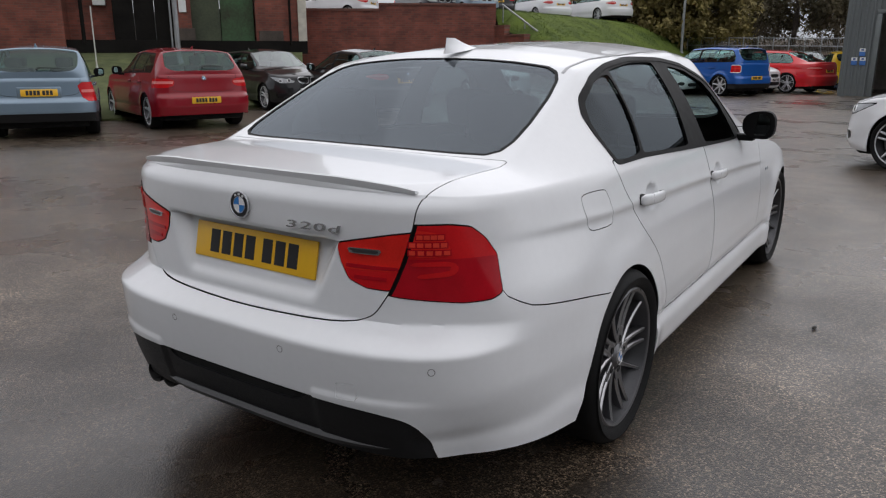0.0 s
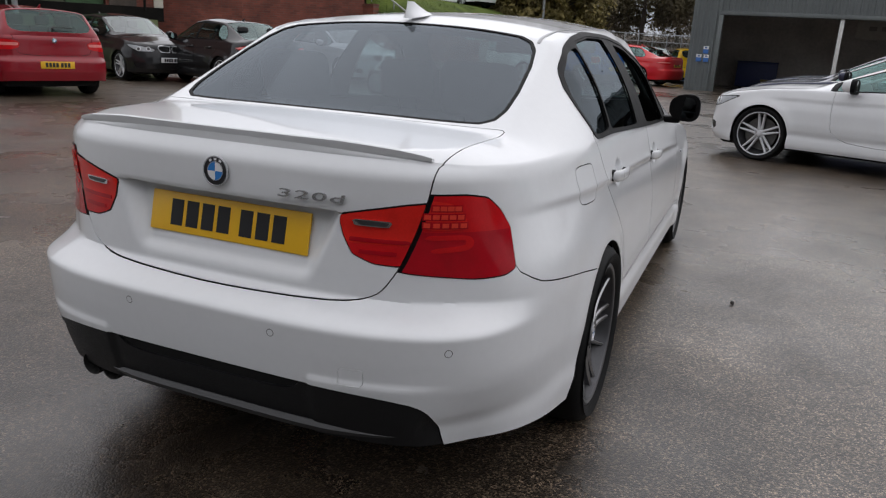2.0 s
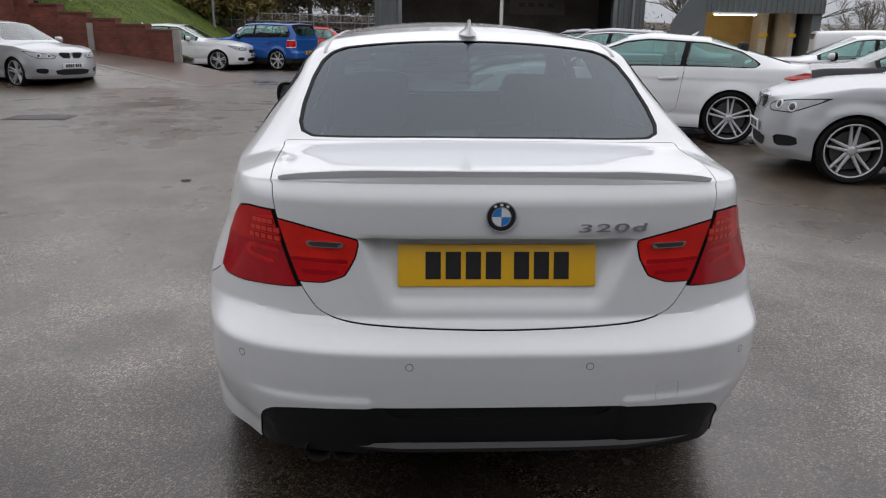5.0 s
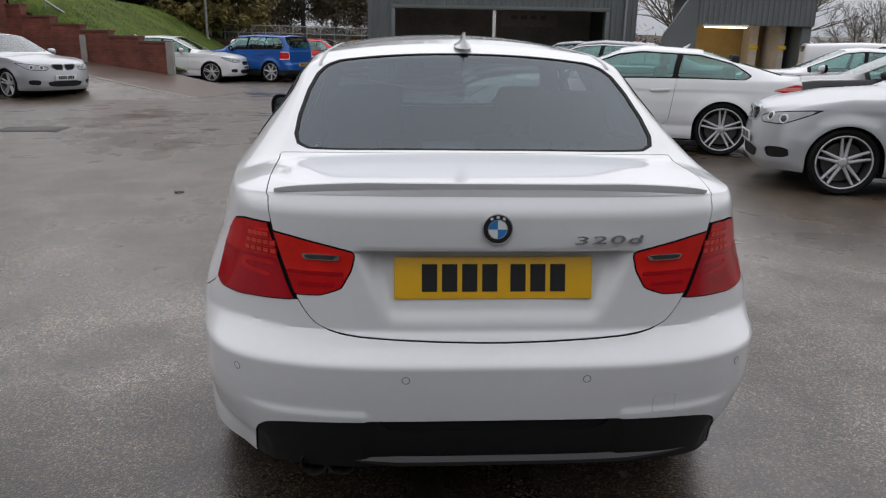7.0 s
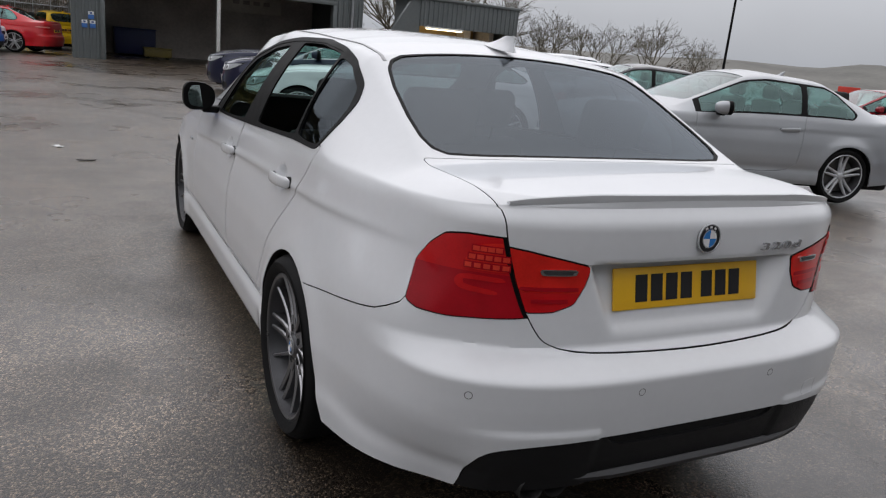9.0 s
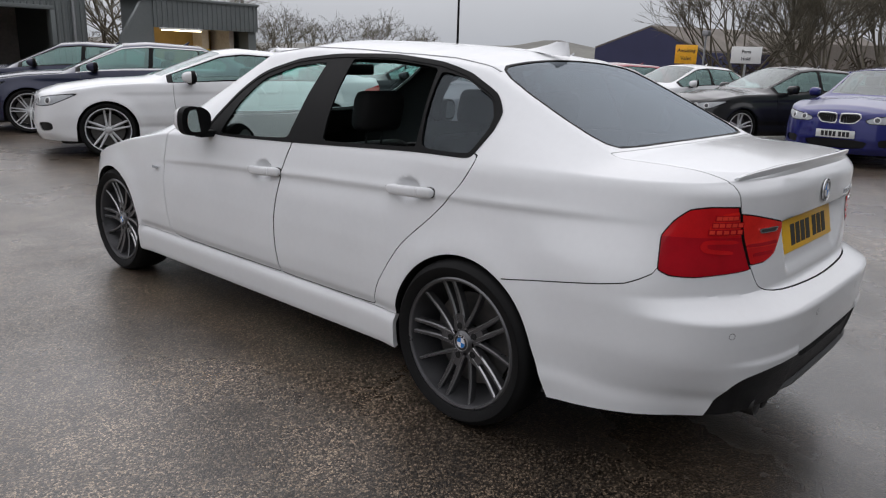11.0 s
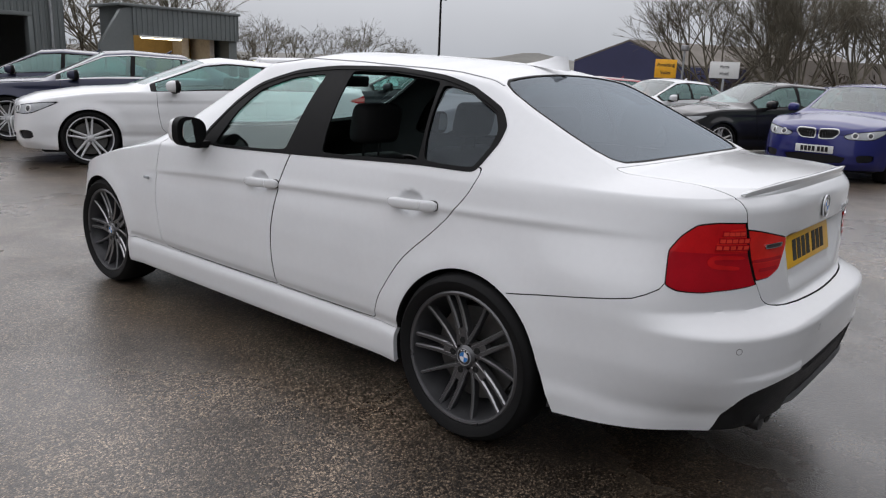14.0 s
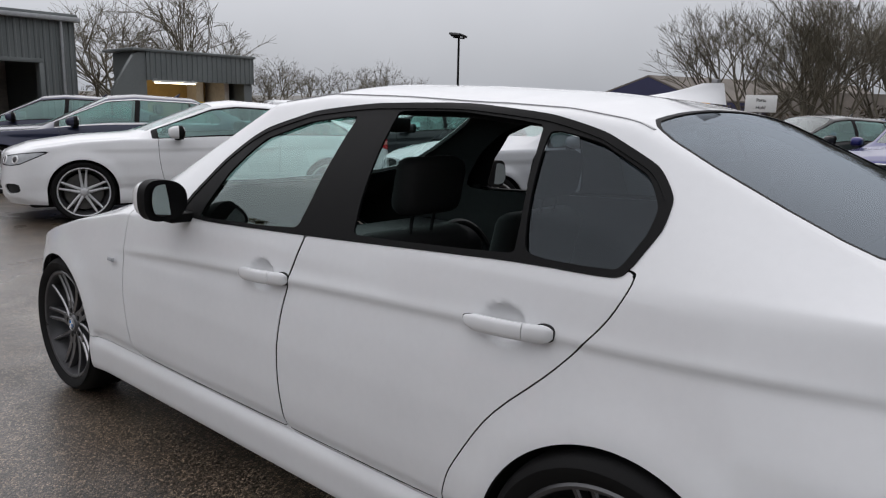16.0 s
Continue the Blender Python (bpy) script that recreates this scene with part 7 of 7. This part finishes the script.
yard_car("coupe", WCAR, parked("coupe", -1, 0, 3.9, 6.65, 68), "white two-door coupe with silver double-spoke wheels")
yard_car("big_saloon", P_NAVY, parked("big_saloon", -1, 1, 1.55, 11.05, 66), "navy blue saloon with chrome window line", chrome=True, wheel=MANY)
yard_car("big_saloon", P_NAVY, parked("big_saloon", -1, 1, 1.8, 14.3, 66), "navy blue saloon parked beside another", wheel=MANY)
yard_car("small_coupe", P_SILVER, parked("small_coupe", -1, 1, 3.98, 4.05, 73.5), "silver small coupe with five-spoke wheels")
yard_car("saloon", P_GREY, parked("saloon", -1, 1, 6.35, 8.9, 70), "dark grey saloon facing the yard", wheel=MANY)
yard_car("saloon", WCAR, parked("saloon", -1, 1, 7.4, 12.5, 70), "white saloon parked behind a grey one", wheel=MANY)
yard_car("saloon", P_BLACK, parked("saloon", -1, 1, 10.65, 3.4, 60), "black saloon with silver wheels facing the yard")
yard_car("saloon", P_BLUE, parked("saloon", -1, 1, 9.75, 0.52, 88), "royal blue saloon with chrome kidney grilles", wheel=MANY)
yard_car("saloon", WCAR, parked("saloon", -1, 1, 12.5, 5.95, 72), "white saloon parked behind a black one", False, wheel=MANY)
yard_car("hatch", P_RED, parked("hatch", -1, 1, 13.1, 8.35, 72), "red hatchback in the far row", False, wheel=MANY)
yard_car("small_hatch", P_BLUE, parked("small_hatch", -1, 1, 19.2, 3.6, 80), "blue hatchback behind the front row", False, wheel=MANY)
yard_car("van", WCAR, parked("van", -1, 0, 12.2, 19.0, -112), "white panel van beside the small workshop", False, kidney=False, wheel=STAR)
yard_car("small_hatch", P_ICE, parked("small_hatch", 1, 0, -10.29, 4.93, 57.5), "ice-blue hatchback with dark lower bumper", kidney=False, wheel=STAR, lamp="small", trim_low=0.40, plate_z=0.72, wiper=True)
yard_car("hatch", P_RED, parked("hatch", -1, 0, -10.25, 5.91, 70), "red five-door hatchback with silver wheels", wheel=STAR, lamp="hatch", plate_z=0.52, wiper=True)
yard_car("hatch", P_BLACK, parked("hatch", 1, 1, -11.94, 10.28, -110), "black hatchback reversed into its space", wheel=FIVE)
yard_car("saloon", P_BLACK, parked("saloon", 1, 0, -8.62, 11.9, 70), "black saloon parked nose to the bank", wheel=MANY)
yard_car("saloon", P_SILVER, parked("saloon", 1, 1, -8.85, 14.5, -122), "silver saloon with sporty front bumper")
yard_car("sport_hatch", WCAR, parked("sport_hatch", 1, 1, -6.3, 22.3, -98), "white hatchback parked beside the brick wall", kidney=False, wheel=FIVE)
yard_car("tall_hatch", P_MINI, parked("tall_hatch", -1, 0, -4.5, 22.9, 64), "bright blue tall hatchback with black arches", kidney=False, wheel=STAR, lamp="mini", ring=True, trim_low=0.40, plate_z=0.58, wiper=True)
yard_car("big_saloon", P_SCARLET, parked("big_saloon", -1, 0, -3.05, 26.2, 70), "scarlet saloon parked near the workshop", kidney=False, wheel=FIVE)
yard_car("estate", P_GREEN, parked("estate", 1, 1, -4.0, 33.2, 200), "grey-green estate car near the fence", False, kidney=False, wheel=STAR)
yard_car("city_car", WCAR, parked("city_car", 1, 1, -4.1, 25.0, 250), "small white car facing out beside a scarlet saloon", kidney=False, wheel=STAR, lamp="hatch")
yard_car("city_car", P_YELLOW, parked("city_car", -1, 0, -2.3, 30.2, 20), "small yellow city car beside the workshop", False, kidney=False, wheel=STAR, lamp="hatch")
U = "cars on the upper yard"
for kind, pm, az, d, hd, lab in (("saloon", WCAR, -26.0, 39.0, 62, "white saloon on the upper yard"), ("saloon", WCAR, -21.6, 40.0, 62, "white saloon at the edge of the upper yard"),
                                 ("saloon", P_BLACK, -30.0, 36.5, 40, "black saloon on the upper yard"), ("hatch", P_ICE, -33.2, 37.0, -120, "pale hatchback behind the brick wall"),
                                 ("hatch", P_GREY, -36.0, 37.5, -120, "grey hatchback behind the brick wall"), ("saloon", WCAR, -40.2, 38.0, 100, "white saloon behind the brick wall"),
                                 ("hatch", P_BLACK, -43.6, 40.0, 100, "black hatchback behind the brick wall")):
    a = math.radians(az)
    S = KINDS[kind]
    yard_car(kind, pm, pose(1.67 + d * math.sin(a), -2.34 + d * math.cos(a), TERRACE - 0.02, 0, 0, hd), lab, False, wheel=MANY, group=U)


# ---- fence, trees, far things ----
def bare_tree(name, x, y, z, h, spread, seed, label, material, twigs=260, trunks=1, levels=4):
    """A leafless tree: trunk and limbs that fork into fine twigs."""
    rnd = random.Random(seed)
    t = empty(name, label, "tree", pose(x, y, z))
    tb, cb = bmesh.new(), bmesh.new()

    def grow(bm, p, d, ln, r, lev):
        q = p + d * ln
        tube(bm, p, q, r, r * 0.68, 7 if lev < 2 else 4, caps=False)
        if lev >= levels:
            return
        for _ in range(3 if lev < levels - 1 else 4):
            a = Vector((rnd.gauss(0, 1), rnd.gauss(0, 1), rnd.gauss(0.25, 0.6)))
            nd = (d * 1.0 + a * (0.42 + 0.07 * lev) * spread).normalized()
            grow(cb, q if rnd.random() < 0.6 else p.lerp(q, rnd.uniform(0.5, 1)), nd, ln * rnd.uniform(0.58, 0.86), r * 0.6, lev + 1)
    for k in range(trunks):
        d = Vector((rnd.gauss(0, 0.16 * min(trunks, 3)), rnd.gauss(0, 0.16 * min(trunks, 3)), 1)).normalized()
        grow(tb, Vector((rnd.gauss(0, 0.12 * (trunks - 1)), rnd.gauss(0, 0.12 * (trunks - 1)), -0.1)), d, h * 0.27, 0.018 * h / (1 + 0.5 * (trunks > 1)), 0)
    part("trunk", tb, material, t)
    part("crown", cb, material, t, "bare twigs")
    return t


LEAF_DARK = mat("dark_foliage", (0.064, 0.057, 0.036), 0.9, 0, 0.5, 0.8, tint=(0.115, 0.094, 0.052))
LEAF_BROWN = mat("autumn_foliage", (0.11, 0.088, 0.036), 0.9, 0, 0.5, 0.8, tint=(0.175, 0.14, 0.045))


def leafy_tree(x, y, z, h, r, seed, leaf, label):
    """A trunk with limbs and a crown of many small leaf clumps with gaps."""
    rnd = random.Random(seed)
    t = empty("tree", label, "tree", pose(x, y, z), "trees behind the fence")
    bm = bmesh.new()
    tube(bm, (0, 0, -0.2), (0.1, 0, h * 0.5), 0.16, 0.09, 9)
    ends = []
    for k in range(9):
        a, e = rnd.uniform(0, math.tau), rnd.uniform(0.3, 1.1)
        p = Vector((0.05, 0, h * rnd.uniform(0.2, 0.5)))
        q = p + Vector((math.cos(a) * math.cos(e), math.sin(a) * math.cos(e), math.sin(e))) * r * rnd.uniform(0.7, 1.1)
        tube(bm, p, q, 0.06, 0.02, 6)
        ends.append(q)
    part("trunk", bm, TIMBER, t)
    V, T = [], []
    for _ in range(110):
        c = Vector((rnd.gauss(0, r * 0.5), rnd.gauss(0, r * 0.5), h * rnd.uniform(0.12, 1.0)))
        cr = r * rnd.uniform(0.14, 0.34) * (1.15 - 0.6 * c.z / h)
        for _ in range(110):
            d = Vector((rnd.gauss(0, 1), rnd.gauss(0, 1), rnd.gauss(0, 1)))
            p = c + d.normalized() * cr * rnd.random() ** 0.4
            u = Vector((rnd.gauss(0, 1), rnd.gauss(0, 1), rnd.gauss(0, 1))).normalized() * 0.13
            w = Vector((rnd.gauss(0, 1), rnd.gauss(0, 1), rnd.gauss(0, 1))).normalized() * 0.085
            k = len(V)
            V += [tuple(p - u), tuple(p + w), tuple(p + u), tuple(p - w)]
            T.append((k, k + 1, k + 2, k + 3))
    me = bpy.data.meshes.new("crown")
    me.from_pydata(V, [], T)
    link_mesh("crown", me, leaf, t, smooth=0)


rt = random.Random(9)
for i, az in enumerate((-31, -27.5, -24, -21, -18.5, -16, -13.5, -11, -8.5, -6, -3.5, -1, 1.5)):
    d = rt.uniform(47, 56)
    leafy_tree(1 + d * math.sin(math.radians(az)), -2.4 + d * math.cos(math.radians(az)), 2.3 if az < -20 else 1.5, rt.uniform(9, 13), rt.uniform(2.6, 3.6), i, LEAF_DARK if i % 3 else LEAF_BROWN,
               "dark autumn tree behind the fence" if i % 3 else "brown autumn tree behind the fence")
for i, (az, d) in enumerate(((-20.5, 43), (-17.5, 42), (-14.2, 42.5))):
    leafy_tree(1 + d * math.sin(math.radians(az)), -2.4 + d * math.cos(math.radians(az)), 1.6, 4.2, 2.2, 40 + i, LEAF_BROWN, "yellow-brown shrub beside the grass bank")


def fence():
    f = empty("fence", "grey steel railing fence below the trees", "fence")
    a, b = Vector((-12.0, 37.9, 1.42)), Vector((-1.4, 36.6, 1.28))
    n = 16
    for i in range(n):
        p = a.lerp(b, i / (n - 1))
        bm = bmesh.new()
        tube(bm, p - Vector((0, 0, 0.3)), p + Vector((0, 0, 0.78)), 0.025, seg=6)
        part("post", bm, GALV, f)
    for h in (0.72, 0.36):
        bm = bmesh.new()
        tube(bm, a + Vector((0, 0, h)), b + Vector((0, 0, h)), 0.022, seg=6)
        part("rail", bm, GALV, f)
    m_ = bmesh.new()
    for i in range(150):
        p = a.lerp(b, i / 149)
        tube(m_, p, p + Vector((0, 0, 0.72)), 0.006, seg=3, caps=False)
    tagged(part("wire_mesh", m_, GALV, f, "", 0), kind="stuff")


fence()
tarp = empty("tarpaulin", "blue tarpaulin over a heap by the fence", "tarpaulin", pose(-2.6, 34.5, 0))
bm = bmesh.new()
rnd = random.Random(3)
made = bmesh.ops.create_icosphere(bm, subdivisions=3, radius=1)["verts"]
for v in made:
    f = 1 + 0.16 * noise.noise(v.co * 2.3)
    v.co = Vector((v.co.x * 1.0 * f, v.co.y * 0.6 * f, max(v.co.z, -0.1) * 0.9 * f + 0.1))
part("sheet", bm, mat("blue_tarpaulin", (0.02, 0.13, 0.36), 0.5, 0, 0.3, 3, 0.4, 12), tarp)

PALE_TWIG = mat("pale_twigs", (0.13, 0.115, 0.085), 0.9, 0, 0.3, 3)

# leafless trees beyond the workshops and the yard
for i, (az, d, h, sp, tr) in enumerate(((23.2, 42, 9.6, 1.0, 3), (25.4, 43, 9.2, 1.0, 3), (27.6, 40, 10.4, 1.0, 3), (29.6, 44, 9.0, 1.0, 2), (34.6, 44, 6.6, 1.0, 3), (37.0, 46, 6.2, 1.0, 3), (40.0, 48, 6.0, 1.0, 3), (43.3, 50, 6.6, 1.0, 3), (46, 56, 5.6, 1.1, 3))):
    a = math.radians(az)
    x, y = -2.4 + d * math.sin(a), -1.2 + d * math.cos(a)
    bare_tree("tree", x, y, ground_z(x, y), h * 0.86, sp, 20 + i, "bare winter tree beyond the workshop", PALE_TWIG, trunks=tr, levels=5)
for i, (az, d, h, tr) in enumerate(((73.9, 28, 7.3, 14), (80.6, 30, 7.4, 7))):
    a = math.radians(az)
    x, y = -2.4 + d * math.sin(a), -1.2 + d * math.cos(a)
    bare_tree("tree", x, y, ground_z(x, y), h * 0.86, 0.62, 50 + i, "bare many-stemmed winter tree beside the yard", PALE_TWIG, trunks=tr, levels=6)


def hedge(x0, y0, x1, y1, h, seed, leaf, label, count=9000):
    rnd = random.Random(seed)
    V, T = [], []
    for _ in range(count):
        f = rnd.random()
        p = Vector((x0 + (x1 - x0) * f + rnd.gauss(0, 0.7), y0 + (y1 - y0) * f + rnd.gauss(0, 0.7), 0))
        p.z = ground_z(p.x, p.y) + rnd.random() ** 0.8 * h * (0.72 + 0.28 * math.sin(f * 23 + seed) * math.sin(f * 7.3))
        u = Vector((rnd.gauss(0, 1), rnd.gauss(0, 1), rnd.gauss(0, 1))).normalized() * 0.15
        w = Vector((rnd.gauss(0, 1), rnd.gauss(0, 1), rnd.gauss(0, 1))).normalized() * 0.03
        k = len(V)
        V += [tuple(p - u), tuple(p + w), tuple(p + u), tuple(p - w)]
        T.append((k, k + 1, k + 2, k + 3))
    me = bpy.data.meshes.new("hedge")
    me.from_pydata(V, [], T)
    tagged(link_mesh("hedge", me, leaf, None, smooth=0), label, "hedge", kind="stuff")


TWIG = mat("twiggy_hedge", (0.075, 0.058, 0.038), 0.95, 0, 0.5, 1.0)
hedge(16, 40, 45, 36, 2.1, 1, TWIG, "brown leafless hedge beyond the yard")
hedge(23.5, 10.5, 29, 3.0, 2.0, 2, TWIG, "brown scrub below the bare trees", 6000)
hedge(-1, 46, 22, 46, 3.4, 3, TWIG, "brown scrub behind the workshop", 6000)
hedge(-16, 43.5, 0.5, 42.5, 3.6, 6, TWIG, "brown undergrowth behind the fence", 9000)
hedge(-30, 58, 4, 60, 11, 5, LEAF_DARK, "dark woodland behind the fence", 16000)


def flood_mast():
    x, y = 22.4, 20.5
    z = ground_z(x, y)
    t = empty("street_lamp", "tall black mast with two floodlights", "street lamp", pose(x, y, z))
    bm = bmesh.new()
    tube(bm, (0, 0, 0), (0, 0, 4.5), 0.06, 0.045, 12)
    part("pole", bm, BLACKTRIM, t)
    for s in (-1, 1):
        bm = bmesh.new()
        box(bm, -0.22, 0.22, -0.14, 0.14, -0.05, 0.05, 0.03, Matrix.Translation((s * 0.26, 0, 4.6)) @ pose(0, 0, 0, 25, 0, s * 20))
        h = part("lamp_head", bm, BLACKTRIM, t)
        bm = bmesh.new()
        box(bm, -0.18, 0.18, -0.1, 0.1, -0.058, -0.05, 0.0, Matrix.Translation((s * 0.26, 0, 4.6)) @ pose(0, 0, 0, 25, 0, s * 20))
        part("lens", bm, LENS_CLEAR, h)
    boxed("arm", (-0.35, 0.35, -0.03, 0.03, 4.46, 4.52), BLACKTRIM, t, 0.01)


flood_mast()


def text_mesh(body, size, width=None):
    cu = bpy.data.curves.new("lettering", "FONT")
    cu.body, cu.size, cu.extrude, cu.align_x, cu.align_y, cu.offset = body, size, 0.002, "CENTER", "CENTER", size * 0.012
    tmp = bpy.data.objects.new("tmp", cu)
    scene.collection.objects.link(tmp)
    me = bpy.data.meshes.new_from_object(tmp.evaluated_get(bpy.context.evaluated_depsgraph_get()))
    bpy.data.objects.remove(tmp)
    return me


def notice(x, y, z, face, w, h, board, lines, label):
    """A board on a post, facing along the bearing face."""
    t = empty("sign", label, "sign", pose(x, y, ground_z(x, y), 0, 0, face))
    zz = z - ground_z(x, y)
    boxed("board", (-w / 2, w / 2, -0.012, 0.012, zz - h / 2, zz + h / 2), board, t, 0.008)
    boxed("post", (-0.03, 0.03, 0.014, 0.07, 0, zz + h / 2 - 0.02), GALV, t, 0.005)
    for i, ln in enumerate(lines):
        o = link_mesh("lettering", text_mesh(ln, h * 0.27), INK, t, "", 0)
        o.matrix_local = pose(0, -0.0165, zz + h * (0.2 - 0.42 * i), 90, 0, 0)
    return t


notice(17.93, 7.90, 1.64, -62, 0.60, 0.52, mat("amber_board", (0.85, 0.42, 0.015), 0.5), ("Awaiting", "Valet"), "amber sign board on a post in the car park")
notice(18.92, 6.57, 1.66, -68, 0.80, 0.46, PLATE_W, ("Parts", "Hold"), "white sign board on a post in the car park")
notice(20.2, 13.2, 1.05, -50, 0.62, 0.6, mat("red_board", (0.6, 0.04, 0.02), 0.5), (), "plain red sign board in the far row")
fl = simple_post("floodlight", 21.1, 8.75, ground_z(21, 9), 2.3, 0.035, GALV, "short floodlight mast behind the signs", "floodlight")
boxed("lamp_head", (-0.12, 0.16, -0.1, 0.1, 2.4, 2.58), GALV, fl, 0.03)


def shed():
    b = empty("shed", "large navy blue gabled shed with weathered roof", "building")
    A, P, C = Vector((48.6, 29.4)), Vector((50.6, 25.9)), Vector((52.6, 22.4))
    back = Vector((22, -9))
    bm = bmesh.new()
    pts = [(A.x, A.y, -1), (C.x, C.y, -1), (C.x, C.y, 2.35), (P.x, P.y, 4.1), (A.x, A.y, 2.45)]
    f = [bm.verts.new(v) for v in pts]
    g = [bm.verts.new((x + back.x, y + back.y, z)) for x, y, z in pts]
    bm.faces.new(f)
    bm.faces.new(g[::-1])
    bm.faces.new((f[0], f[1], g[1], g[0]))
    bm.faces.new((f[1], f[2], g[2], g[1]))
    bm.faces.new((f[0], f[4], g[4], g[0]))
    part("wall", bm, NAVY, b, "navy blue steel wall", smooth=0)
    bm = bmesh.new()
    for (p, q) in ((2, 3), (4, 3)):
        a, c = Vector(pts[p]), Vector(pts[q])
        bb = Vector((back.x, back.y, 0))
        vs = [bm.verts.new(v + Vector((0, 0, dz))) for dz in (0.03, 0.15) for v in (a, c, c + bb, a + bb)]
        bm.faces.new(vs[:4])
        bm.faces.new(vs[4:])
        for i in range(4):
            bm.faces.new((vs[i], vs[(i + 1) % 4], vs[4 + (i + 1) % 4], vs[4 + i]))
    part("roof", bm, ROOFING, b, "weathered sheet roof", smooth=0)
    prism("annexe", [(57, 17), (75, 3), (80, 10), (62, 24)], -1, 3.2, ROOFING, b)


shed()


def hills():
    bm = bmesh.new()
    rows = []
    for r, (d, base) in enumerate(((260, -3.0), (380, 6.0), (520, 9.0), (700, 3.0))):
        row = []
        for i in range(61):
            az = math.radians(20 + 75 * i / 60)
            bump = 0.0
            if r in (1, 2):
                bump = 6.0 * math.exp(-((math.degrees(az) - 56) / 3.2) ** 2) + 3.0 * math.exp(-((math.degrees(az) - 47) / 5) ** 2) + 4 * math.exp(-((math.degrees(az) - 78) / 9) ** 2)
            row.append(bm.verts.new((d * math.sin(az), d * math.cos(az), base + bump + 1.2 * noise.noise((i * 0.31, r, 0)))))
        rows.append(row)
    for a, b in zip(rows[:-1], rows[1:]):
        for i in range(60):
            bm.faces.new((a[i], a[i + 1], b[i + 1], b[i]))
    tagged(part("backdrop", bm, HILL, None), "misty far hills beyond the valley", "hills", kind="structure")


hills()


def scrap(x, y, w, d, material, label, seed):
    """A crumpled scrap lying on the tarmac."""
    rnd = random.Random(seed)
    bm = bmesh.new()
    n = 5
    g = [[bm.verts.new((w * (i / n - 0.5) * rnd.uniform(0.7, 1.1), d * (j / n - 0.5) * rnd.uniform(0.7, 1.1), 0.004 + 0.012 * rnd.random())) for j in range(n + 1)] for i in range(n + 1)]
    for i in range(n):
        for j in range(n):
            bm.faces.new((g[i][j], g[i + 1][j], g[i + 1][j + 1], g[i][j + 1]))
    ext = bmesh.ops.extrude_face_region(bm, geom=bm.faces[:])
    bmesh.ops.translate(bm, vec=(0, 0, -0.004), verts=[v for v in ext["geom"] if isinstance(v, bmesh.types.BMVert)])
    ob = part("scrap", bm, material, None)
    tagged(ob, label, "litter")
    ob.matrix_world = pose(x, y, 0.001, 0, 0, rnd.uniform(0, 360))


LEAF_WET = mat("wet_dead_leaf", (0.02, 0.015, 0.01), 0.5, 0, 0.4, 30)
for i, (x, y, w, d, mt, lab) in enumerate(((-1.62, 6.3, 0.14, 0.07, PLATE_W, "white paper scrap lying on the tarmac"), (-1.37, 5.46, 0.16, 0.06, LEAF_WET, "dark wet leaf lying on the tarmac"),
                                           (-2.24, 4.05, 0.08, 0.05, LEAF_WET, "small dark leaf on wet tarmac"), (1.29, 1.57, 0.03, 0.02, LEAF_WET, "small dark leaf beside the white car"))):
    scrap(x, y, w, d, mt, lab, i)
